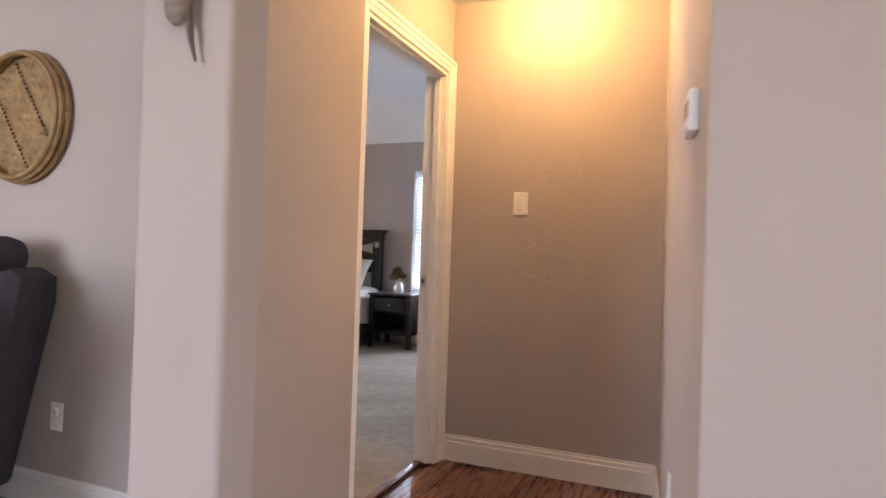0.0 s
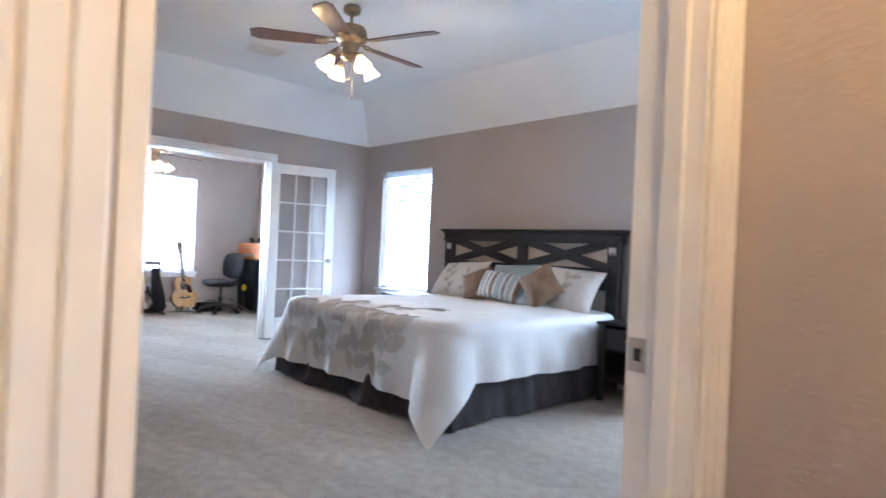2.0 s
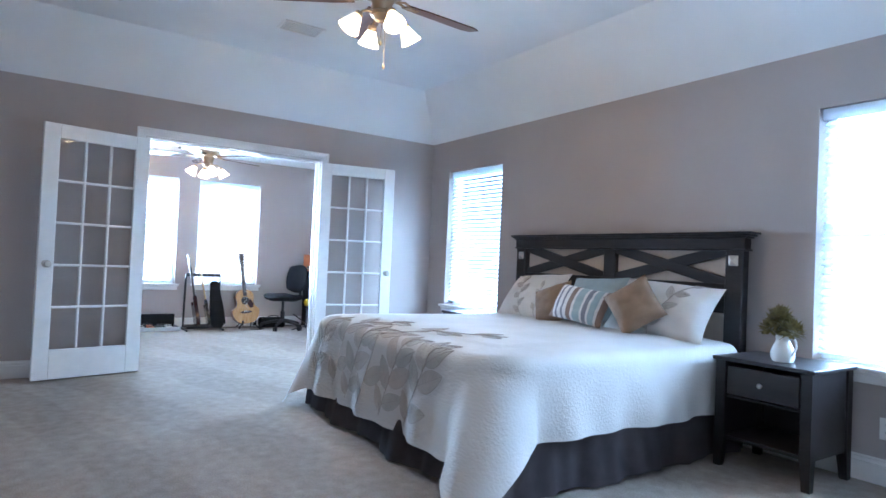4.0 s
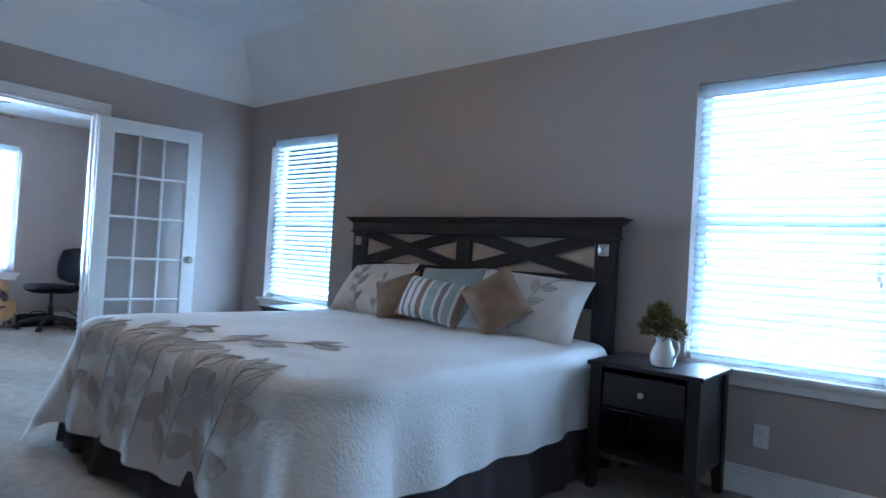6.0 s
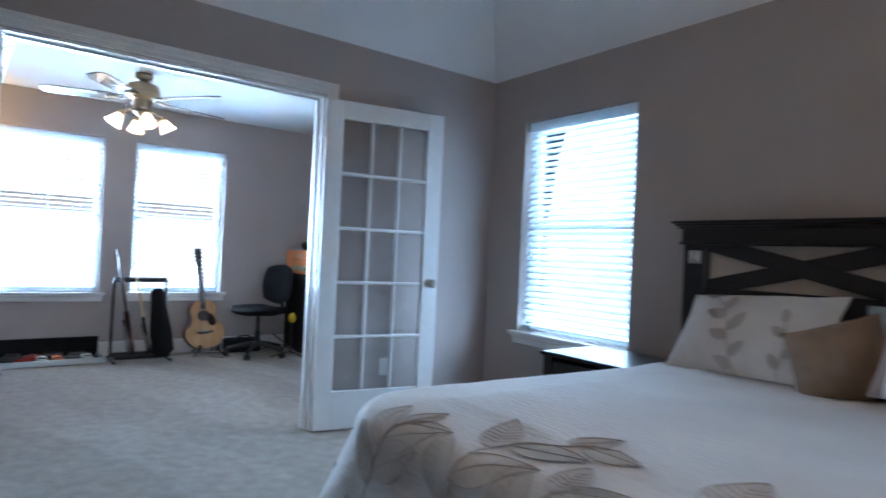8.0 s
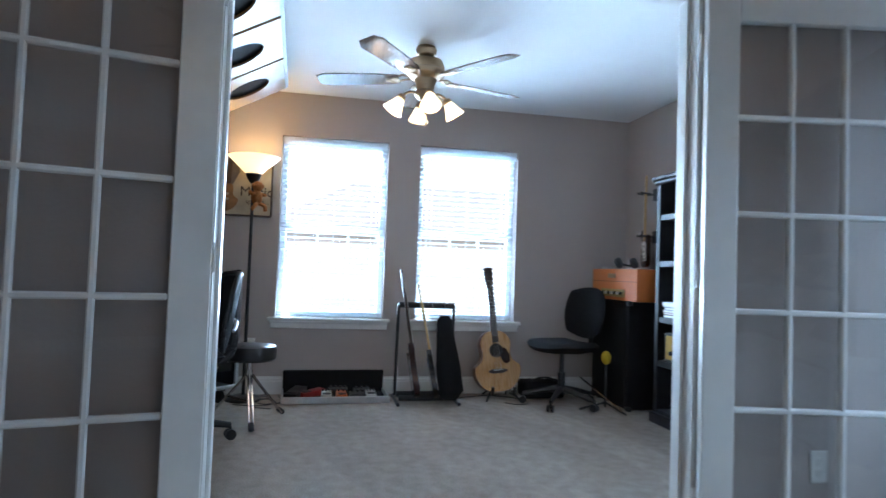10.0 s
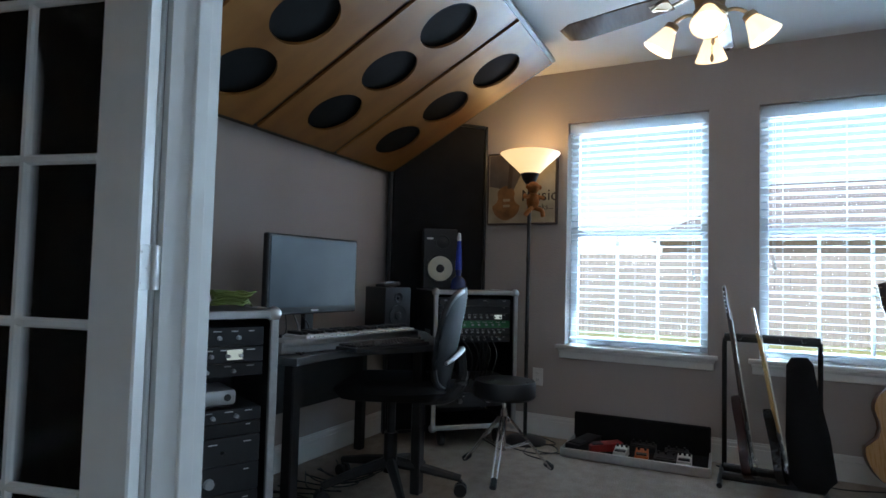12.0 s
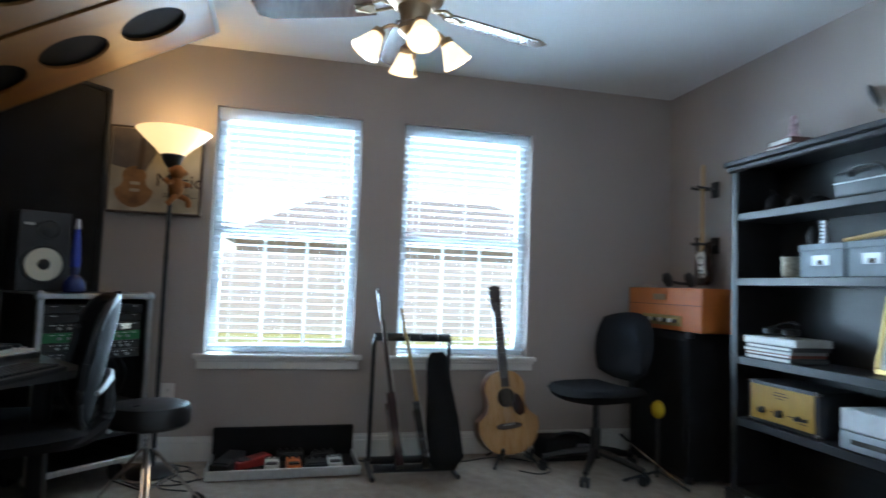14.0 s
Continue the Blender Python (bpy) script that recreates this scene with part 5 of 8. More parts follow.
for k in range(4):
    SW_ = 0.61 if k < 3 else 0.44
    x0 = k * 0.645
    cs = [(x0 + min(SW_ / 2 + 0.02, 0.325), v) for v in (0.255, 0.61, 0.965)]
    bm = bmesh.new()
    # a board with three true holes: rings joined to the rim
    outer = [bm.verts.new((x0 + (0.02 if k else 0), 0, -0.01)), bm.verts.new((x0 + SW_ + 0.02, 0, -0.01)), bm.verts.new((x0 + SW_ + 0.02, run_, -0.01)), bm.verts.new((x0 + (0.02 if k else 0), run_, -0.01))]
    edges = [bm.edges.new((outer[i], outer[(i + 1) % 4])) for i in range(4)]
    for cx, cy in cs:
        ring = [bm.verts.new((cx + 0.146 * math.cos(2 * math.pi * i / 32), cy + 0.146 * math.sin(2 * math.pi * i / 32), -0.01)) for i in range(32)]
        edges += [bm.edges.new((ring[i], ring[(i + 1) % 32])) for i in range(32)]
    bmesh.ops.triangle_fill(bm, use_beauty=True, edges=edges)
    bmesh.ops.solidify(bm, geom=bm.faces, thickness=0.014)
    strip = part("plywood_strip", bm, GOLDPLY, cloud, smooth=False)
    for cx, cy in cs:
        bm = bmesh.new()
        lathe(bm, [(0.147, 0.006), (0.147, 0.001), (0.06, -0.003), (0.01, -0.004)], 32, Matrix.Translation((cx, cy, 0)))
        part("cloth_disc", bm, CLOTH, strip, "round black cloth disc")
    if k:
        bm = bmesh.new()
        box(bm, (x0 + 0.003, run_ / 2, -0.004), (0.032, run_, 0.014), 0.002)
        part("batten", bm, wood("dark_stained_batten", (0.05, 0.022, 0.01), (0.09, 0.04, 0.018)), cloud)
for c, s, mt in (((1.195, -0.012, 0.01), (2.43, 0.024, 0.06), BLACKMETAL), ((1.195, run_ + 0.012, 0.01), (2.43, 0.024, 0.06), GREYEDGE), ((-0.012, run_ / 2, 0.008), (0.024, run_, 0.055), BLACKMETAL), ((2.41, run_ / 2, 0.008), (0.024, run_, 0.055), BLACKMETAL)):
    bm = bmesh.new()
    box(bm, c, s, 0.003)
    part("frame_bar", bm, mt, cloud)
bm = bmesh.new()
box(bm, (1.195, run_ / 2, 0.032), (2.38, run_ - 0.02, 0.02), 0.002)
part("backing", bm, BLACKFAB, cloud)
for x in (0.12, 1.2, 2.3):
    bm = bmesh.new()
    inv = cloud.matrix_world.inverted()
    p = cloud.matrix_world @ Vector((x, run_ - 0.05, 0.04))
    tube(bm, [inv @ p, inv @ Vector((p.x, p.y, CEIL_Z))], 0.003, 6)
    lathe(bm, [(0.012, 0), (0.012, 0.006), (0.004, 0.014)], 10, Matrix.Translation(inv @ p))
    part("hanger", bm, CHROME, cloud)

# black corner trap
cxy = Vector(((-9.36 - 9.885) / 2 + 0.03, (1.755 + 2.235) / 2 + 0.03, 0))
trap = thing("corner_absorber", pose(cxy.x, cxy.y, 0.005, 0, 0, 137.5), "tall black fabric sound absorber across the corner", "acoustic panel")
bm = bmesh.new()
box(bm, (0, 0, 1.05), (0.66, 0.05, 2.06), 0.01)
part("fabric_panel", bm, BLACKFAB, trap)
for x in (-0.341, 0.341):
    bm = bmesh.new()
    box(bm, (x, 0, 1.05), (0.02, 0.056, 2.1), 0.004)
    part("frame_edge", bm, BLACKMETAL, trap)
for z in (0.01, 2.091):
    bm = bmesh.new()
    box(bm, (0, 0, z), (0.66, 0.056, 0.02), 0.004)
    part("frame_rail", bm, BLACKMETAL, trap)


# ---- racks ----
CASE = plain("black_laminate_case", (0.012, 0.012, 0.013), 0.4, vary=0.15, bump=0.05)
GREEN = plain("green_rack_face", (0.02, 0.16, 0.06), 0.45)
RACKGREY = plain("dark_grey_rack_face", (0.022, 0.023, 0.026), 0.45, vary=0.2)
SILVER = plain("silver_plastic", (0.45, 0.46, 0.47), 0.35, 0.4, vary=0.06)
WHITEINK = plain("white_print", (0.7, 0.7, 0.7), 0.6)


def rack(m, w, d, h, z0, units, label):
    """A road case rack; local -y is the open front. units: (height, material, knobs, kind) from the top."""
    r = thing("equipment_rack", m, label, "equipment rack", "equipment racks")
    t = 0.018
    for nm, c, s in (("side_panel", (-w / 2 + t / 2, 0, (z0 + h) / 2), (t, d, h - z0)), ("side_panel", (w / 2 - t / 2, 0, (z0 + h) / 2), (t, d, h - z0)),
                     ("top_panel", (0, 0, h - t / 2), (w - 2 * t, d, t)), ("bottom_panel", (0, 0, z0 + t / 2), (w - 2 * t, d, t)), ("back_panel", (0, d / 2 - t / 2, (z0 + h) / 2), (w - 2 * t, t, h - z0 - 2 * t))):
        bm = bmesh.new()
        box(bm, c, s, 0.002)
        part(nm, bm, CASE, r)
    e = 0.026
    for c, s in (((-w / 2 + e / 2 - 0.002, -d / 2, (z0 + h) / 2), (e, 0.022, h - z0)), ((w / 2 - e / 2 + 0.002, -d / 2, (z0 + h) / 2), (e, 0.022, h - z0)),
                 ((0, -d / 2, h - e / 2 + 0.002), (w - 2 * e, 0.022, e)), ((0, -d / 2, z0 + e / 2), (w - 2 * e, 0.022, e)),
                 ((-w / 2, 0, h), (0.02, d, 0.01)), ((w / 2, 0, h), (0.02, d, 0.01))):
        bm = bmesh.new()
        box(bm, c, s, 0.003)
        part("aluminium_edge", bm, ALU, r)
    for sx in (-1, 1):
        for z in (z0 + 0.01, h - 0.01):
            bm = bmesh.new()
            bmesh.ops.create_uvsphere(bm, u_segments=12, v_segments=8, radius=0.026, matrix=Matrix.Translation((sx * (w / 2 - 0.012), -d / 2 + 0.006, z)))
            part("ball_corner", bm, ALU, r)
        bm = bmesh.new()
        box(bm, (sx * (w / 2 + 0.004), -d / 4, (z0 + h) / 2 + 0.12), (0.008, 0.11, 0.12), 0.003)
        box(bm, (sx * (w / 2 + 0.012), -d / 4, (z0 + h) / 2 + 0.12), (0.012, 0.07, 0.02), 0.003)
        part("latch", bm, ALU, r)
        for sy in (-1, 1):
            bm = bmesh.new()
            cyl(bm, (sx * (w / 2 - 0.09) - 0.015, sy * (d / 2 - 0.08), 0.045), (sx * (w / 2 - 0.09) + 0.015, sy * (d / 2 - 0.08), 0.045), 0.045, n=18)
            box(bm, (sx * (w / 2 - 0.09), sy * (d / 2 - 0.08), z0 - 0.012), (0.06, 0.07, 0.02), 0.003)
            part("caster", bm, BLACK, r)
    z = h - 0.05
    rnd = random.Random(int(abs(m[0][3]) * 100))
    for uh, mat, knobs, kind in units:
        if mat is not None:
            bm = bmesh.new()
            box(bm, (0, -d / 2 + 0.16, z - uh / 2), (w - 0.075, 0.28, uh - 0.003), 0.002)
            u = part("rack_unit", bm, mat, r)
            f = -d / 2 + 0.019
            for k in range(knobs):
                bm = bmesh.new()
                x = -w / 2 + 0.09 + (w - 0.18) * (k + 0.5) / knobs + rnd.uniform(-0.006, 0.006)
                rr = 0.007 if kind != "power" else 0.017
                cyl(bm, (x, f + 0.001, z - uh * 0.55), (x, f - 0.014, z - uh * 0.55), rr, rr * 0.85, 12)
                part("knob", bm, SILVER if kind != "dark" else BLACK, u)
            bm = bmesh.new()
            for k in range(knobs + 2):
                x = -w / 2 + 0.08 + (w - 0.16) * k / (knobs + 1)
                box(bm, (x, f, z - uh * 0.22), (rnd.uniform(0.01, 0.03), 0.0016, 0.003))
            part("markings", bm, WHITEINK, u)
            if kind == "badge":
                bm = bmesh.new()
                box(bm, (0.02, f, z - uh * 0.32), (0.095, 0.004, 0.042), 0.001)
                part("badge", bm, SILVER, u)
            if kind == "display":
                bm = bmesh.new()
                box(bm, (w * 0.28, f, z - uh * 0.5), (0.05, 0.003, uh * 0.6))
                part("display", bm, glow("lit_display", (0.8, 0.95, 0.9), 0.25), u)
        z -= uh
    return r


U = 0.0445
rr_m = pose(-9.56, 2.255, 0, 0, 0, 135)
rack(rr_m, 0.55, 0.46, 0.955, 0.11, [(U, RACKGREY, 2, "dark"), (U, CASE, 0, ""), (U, RACKGREY, 9, "display"), (U * 1.1, GREEN, 8, ""), (U, RACKGREY, 10, ""), (U, RACKGREY, 8, ""), (0.22, None, 0, ""), (U * 2, RACKGREY, 2, "power"), (U * 2, RACKGREY, 2, "power")],
     "black road case rack with aluminium edges and audio units, on casters")
rl_m = pose(-7.31, 2.25, 0, 0, 0, 156)
rack(rl_m, 0.60, 0.38, 0.91, 0.10, [(U * 1.4, RACKGREY, 7, "badge"), (U * 1.2, RACKGREY, 9, "display"), (U, CASE, 5, ""), (0.10, None, 0, ""), (U, RACKGREY, 6, ""), (U, CASE, 0, ""), (U * 2, RACKGREY, 3, "dark"), (U * 2, RACKGREY, 2, "power"), (U * 2, RACKGREY, 2, "power")],
     "black road case rack with mixers and power units beside the desk")
for dx, w_, h_ in ((-0.03, 0.17, 0.036), (0.12, 0.12, 0.05)):
    b = thing("small_computer", rl_m @ pose(dx, -0.09, 0.605), "small silver box computer resting in the rack", "computer", "small silver boxes in the rack")
    bm = bmesh.new()
    box(bm, (0, 0, h_ / 2 + 0.006), (w_, 0.16, h_), 0.012, seg=2)
    part("case", bm, SILVER, b)
    bm = bmesh.new()
    cyl(bm, (w_ * 0.25, -0.0795, h_ / 2 + 0.006), (w_ * 0.25, -0.083, h_ / 2 + 0.006), 0.011, n=14)
    part("button", bm, BLACK, b)
    bm = bmesh.new()
    box(bm, (0, 0, 0.003), (w_ * 0.9, 0.14, 0.006), 0.001)
    part("foot", bm, BLACK, b)
# cables from the right rack
bm = bmesh.new()
for k in range(5):
    p0 = rr_m @ Vector((-0.12 + 0.05 * k, -0.22, 0.70))
    p2 = rr_m @ Vector((-0.05 + 0.03 * k, -0.255, 0.38 + 0.03 * (k % 2)))
    p1 = (p0 + p2) / 2 + (rr_m.to_3x3() @ Vector((0.03, -0.08, 0.03)))
    tube(bm, curve([p0, p1, p2], 7), 0.004, 5)
solid("patch_cables", bm, BLACK, "black patch cables looping from the rack front", "cable")


# ---- loudspeakers ----
CONE = plain("cream_paper_cone", (0.72, 0.66, 0.52), 0.7, vary=0.05)
SPKBOX = plain("black_speaker_veneer", (0.015, 0.0155, 0.018), 0.45, vary=0.15, bump=0.04)


def studio_monitor(m):
    s = thing("loudspeaker", m, "black studio loudspeaker with a white cone, on the rack", "speaker", "studio loudspeakers")
    w, d, h = 0.215, 0.20, 0.382
    bm = bmesh.new()
    box(bm, (0, 0, h / 2), (w, d, h), 0.004)
    part("cabinet", bm, SPKBOX, s)
    q = Matrix.Translation((0, -d / 2, 0.128)) @ Matrix.Rotation(radians(90), 4, "X")
    bm = bmesh.new()
    lathe(bm, [(0.095, -0.002), (0.095, 0.006), (0.088, 0.009), (0.080, 0.005)], 32, q)
    wf = part("woofer_ring", bm, BLACK, s)
    bm = bmesh.new()
    lathe(bm, [(0.079, 0.006), (0.07, 0.004), (0.045, -0.0), (0.028, -0.001)], 32, Matrix.Translation((0, -0.004, 0)) @ q)
    part("cone", bm, CONE, wf, "white paper cone")
    bm = bmesh.new()
    lathe(bm, [(0.03, 0.004), (0.025, 0.012), (0.012, 0.018), (0.003, 0.02)], 24, q)
    part("dust_cap", bm, BLACK, wf)
    q = Matrix.Translation((0.012, -d / 2, 0.295)) @ Matrix.Rotation(radians(90), 4, "X")
    bm = bmesh.new()
    lathe(bm, [(0.05, -0.002), (0.05, 0.004), (0.044, 0.006), (0.038, 0.003), (0.02, 0.008), (0.004, 0.012)], 28, q)
    part("tweeter", bm, BLACK, s)
    bm = bmesh.new()
    box(bm, (-0.068, -d / 2 - 0.001, 0.318), (0.04, 0.003, 0.012))
    part("badge", bm, WHITEINK, s)
    return s


spk = studio_monitor(pose(-9.44, 2.12, 0.962, 0, 0, 124))
copy_thing(spk, pose(-7.33, 2.20, 0.917, 0, 0, 166))

# ---- desk ----
DESKTOP = plain("grey_laminate_desktop", (0.075, 0.074, 0.075), 0.32, vary=0.1)
dk = thing("desk", pose(0, 0, 0), "dark grey corner desk with a curved front and black legs", "desk")
bm = bmesh.new()
out = [(-9.05, 1.78), (-7.75, 1.78), (-7.68, 1.85), (-7.72, 2.45)] + [(-7.72 - 0.72 * t, 2.45 - 0.10 * math.sin(math.pi * t) + 0.18 * t) for t in (0.15, 0.3, 0.45, 0.6, 0.75, 0.9)] + [(-8.47, 2.64), (-8.60, 2.60), (-9.05, 2.25)]
va = [bm.verts.new((x, y, 0.72)) for x, y in out]
vb = [bm.verts.new((x, y, 0.69)) for x, y in out]
bm.faces.new(va)
bm.faces.new(vb[::-1])
for i in range(len(out)):
    bm.faces.new((va[i], vb[i], vb[(i + 1) % len(out)], va[(i + 1) % len(out)]))
bmesh.ops.bevel(bm, geom=[e for e in bm.edges if abs(e.verts[0].co.z - e.verts[1].co.z) < 1e-6], offset=0.005, segments=2, affect="EDGES", profile=0.5)
part("desktop", bm, DESKTOP, dk)
for x, y in ((-8.98, 1.86), (-7.8, 1.88), (-7.78, 2.38), (-8.52, 2.52)):
    bm = bmesh.new()
    box(bm, (x, y, 0.345), (0.05, 0.05, 0.69), 0.005)
    part("leg", bm, BLACKMETAL, dk)
bm = bmesh.new()
box(bm, (-8.38, 1.83, 0.50), (1.2, 0.02, 0.34), 0.003)
part("modesty_panel", bm, BLACK, dk)

# computer screen
mo = thing("computer_monitor", pose(-8.30, 2.03, 0.72, 0, 0, 176), "black computer monitor, switched off, its window reflection put in as glow", "monitor")
bm = bmesh.new()
box(bm, (0, 0, 0.31), (0.62, 0.035, 0.375), 0.006)
part("case", bm, BLACK, mo)
bm = bmesh.new()
box(bm, (0, -0.0185, 0.32), (0.585, 0.003, 0.325))
scr = N("monitor_screen_sheen_glow", 0.22, 0, 0.6)
scr.color(scr.ramp(scr.noise(6, 2), [(0.3, (0.035, 0.045, 0.055)), (0.7, (0.045, 0.055, 0.065))]))
# faint blue emission stands in for the window mirrored in the screen
scr.p.inputs["Emission Color"].default_value = (0.35, 0.55, 0.75, 1)
scr.p.inputs["Emission Strength"].default_value = 0.03
part("screen", bm, scr.mat, mo, "dark screen with a bluish reflection put in as glow")
bm = bmesh.new()
box(bm, (0, -0.019, 0.139), (0.05, 0.002, 0.009))
part("badge", bm, WHITEINK, mo)
bm = bmesh.new()
box(bm, (0, 0.03, 0.09), (0.06, 0.03, 0.16), 0.004)
part("neck", bm, BLACK, mo)
bm = bmesh.new()
box(bm, (0, 0.02, 0.008), (0.24, 0.2, 0.016), 0.006, seg=2)
part("foot", bm, BLACK, mo)

# music keyboard
IVORYKEY = plain("white_piano_key", (0.75, 0.74, 0.70), 0.3, vary=0.02)
kb = thing("music_keyboard", pose(-8.16, 2.32, 0.72, 0, 0, 170), "silver four-octave music keyboard on the desk", "keyboard")
bm = bmesh.new()
box(bm, (0, 0, 0.028), (0.82, 0.22, 0.05), 0.01, seg=2)
part("body", bm, SILVER, kb)
bm = bmesh.new()
box(bm, (0, -0.105, 0.045), (0.80, 0.018, 0.026), 0.006, seg=2)
part("front_strip", bm, ALU, kb)
me_w = slab(-0.0112, -0.07, 0, 0.0112, 0.07, 0.016, 0.002)
key = bpy.data.meshes.new("white_key")
me_w.to_mesh(key)
me_w.free()
key.materials.append(IVORYKEY)
me_b = slab(-0.0065, -0.045, 0, 0.0065, 0.045, 0.013, 0.002)
bkey = bpy.data.meshes.new("black_key")
me_b.to_mesh(bkey)
me_b.free()
bkey.materials.append(BLACK)
for k in range(29):
    o = new("white_key", key)
    o.parent = kb
    o.location = (-0.27 + 0.0232 * k, -0.025, 0.05)
    if k % 7 in (0, 1, 3, 4, 5):
        o = new("black_key", bkey)
        o.parent = kb
        o.location = (-0.27 + 0.0232 * (k + 0.5), 0.0, 0.066)
for k in range(4):
    bm = bmesh.new()
    cyl(bm, (-0.37 + 0.02 * k, 0.03, 0.05), (-0.37 + 0.02 * k, 0.03, 0.066), 0.007, n=10)
    part("knob", bm, BLACK, kb)
pk = thing("computer_keyboard", pose(-8.22, 2.50, 0.72, 0, 0, 168), "black computer keyboard on the desk edge", "keyboard")
bm = bmesh.new()
box(bm, (0, 0, 0.01), (0.45, 0.16, 0.018), 0.005, seg=2)
part("body", bm, BLACK, pk)
me_k = slab(-0.0085, -0.008, 0, 0.0085, 0.008, 0.009, 0.002)
kk = bpy.data.meshes.new("key")
me_k.to_mesh(kk)
me_k.free()
kk.materials.append(BLACK)
for r_ in range(6):
    for k in range(21):
        o = new("key", kk)
        o.parent = pk
        o.location = (-0.20 + 0.02 * k, -0.055 + 0.021 * r_, 0.019)
ms = thing("computer_mouse", pose(-8.62, 2.42, 0.72, 0, 0, 160), "small dark computer mouse", "mouse")
bm = bmesh.new()
bmesh.ops.create_uvsphere(bm, u_segments=16, v_segments=8, radius=1, matrix=Matrix.Translation((0, 0, 0.012)) @ Matrix.Diagonal((0.033, 0.055, 0.02, 1)))
part("shell", bm, BLACK, ms)

# small powered speaker with a handset on it
ps = thing("loudspeaker", pose(-9.0, 2.02, 0.72, 0, 0, 160), "small black powered speaker on the desk", "speaker", "")
bm = bmesh.new()
box(bm, (0, 0, 0.125), (0.19, 0.2, 0.25), 0.008, seg=2)
part("cabinet", bm, BLACK, ps)
for z, r_ in ((0.085, 0.062), (0.19, 0.028)):
    bm = bmesh.new()
    lathe(bm, [(r_, -0.002), (r_, 0.006), (r_ * 0.85, 0.004), (r_ * 0.4, -0.001), (r_ * 0.3, 0.006), (0.002, 0.01)], 24, Matrix.Translation((0, -0.1, z)) @ Matrix.Rotation(radians(90), 4, "X"))
    part("driver", bm, RACKGREY, ps)
hs = thing("desk_phone", pose(-9.0, 2.02, 0.97, 0, 0, 175), "dark keypad handset lying on the speaker", "remote")
bm = bmesh.new()
box(bm, (0, 0, 0.014), (0.16, 0.07, 0.022), 0.007, Matrix.Rotation(radians(-6), 4, "Y"), 2)
part("body", bm, RACKGREY, hs)
bm = bmesh.new()
for i in range(4):
    for j in range(3):
        box(bm, (-0.04 + 0.02 * i, -0.018 + 0.018 * j, 0.0275), (0.012, 0.01, 0.005), 0.001, Matrix.Rotation(radians(-6), 4, "Y"))
part("keys", bm, SILVER, hs)

# lava lamp on the right rack
lv = thing("lava_lamp", pose(-9.31, 2.33, 0.962), "slim blue lava lamp with a silver base", "lamp")
bm = bmesh.new()
lathe(bm, [(0.045, 0), (0.05, 0.01), (0.048, 0.05), (0.036, 0.07), (0.016, 0.085), (0.021, 0.115), (0.02, 0.12)], 20)
part("base", bm, plain("blue_glazed_base", (0.02, 0.03, 0.12), 0.2), lv)
bm = bmesh.new()
lathe(bm, [(0.02, 0.12), (0.022, 0.15), (0.017, 0.23), (0.011, 0.30)], 20)
part("bottle", bm, plain("blue_liquid", (0.02, 0.04, 0.30), 0.08), lv)
bm = bmesh.new()
lathe(bm, [(0.012, 0.30), (0.013, 0.31), (0.009, 0.345), (0.004, 0.35)], 16)
part("cap", bm, SILVER, lv)
# coil of green cable and a flat box on the left rack
bm = bmesh.new()
rnd = random.Random(2)
ring = []
for k in range(150):
    a = k * 0.36
    ring.append((0.07 * math.cos(a) * (1 + 0.25 * math.sin(k * 0.7)), 0.05 * math.sin(a) * (1 + 0.25 * math.cos(k * 0.5)), 0.008 + 0.0003 * k + 0.008 * abs(math.sin(k * 0.9))))
tube(bm, ring, 0.0035, 5)
solid("cable_coil", bm, plain("green_cable", (0.16, 0.20, 0.05), 0.5), "coil of yellow-green cable on the rack", "cable", "", "", rl_m @ pose(0.18, -0.08, 0.914))
bx = thing("audio_interface", rl_m @ pose(-0.10, 0.06, 0.912), "flat dark audio box on the rack", "audio box")
bm = bmesh.new()
box(bm, (0, 0, 0.024), (0.19, 0.13, 0.044), 0.004)
part("case", bm, BLACK, bx)
bm = bmesh.new()
cyl(bm, (0.05, -0.066, 0.024), (0.05, -0.078, 0.024), 0.01, n=14)
part("knob", bm, SILVER, bx)


# ---- chairs ----
MESHFAB = fabric("black_mesh_back", (0.009, 0.009, 0.010), 0.2, 350, 0.75, 0.35)


def star_base(ch, r=0.30):
    for k in range(5):
        a = Matrix.Rotation(2 * math.pi * k / 5 + 0.3, 4, "Z")
        bm = bmesh.new()
        tube(bm, [a @ Vector(p) for p in ((0.03, 0, 0.13), (0.15, 0, 0.11), (r, 0, 0.075))], [0.026, 0.022, 0.016], 8)
        leg = part("leg", bm, BLACK, ch)
        bm = bmesh.new()
        for s in (-1, 1):
            b = a @ Matrix.Translation((r, 0, 0.028))
            cyl(bm, b @ Vector((0, s * 0.008, 0)), b @ Vector((0, s * 0.024, 0)), 0.028, n=14)
        cyl(bm, a @ Vector((r, 0, 0.03)), a @ Vector((r, 0, 0.07)), 0.008, n=8)
        part("caster", bm, BLACK, leg)
    bm = bmesh.new()
    cyl(bm, (0, 0, 0.09), (0, 0, 0.26), 0.03, n=14)
    cyl(bm, (0, 0, 0.26), (0, 0, 0.42), 0.019, n=14)
    part("column", bm, BLACKMETAL, ch)


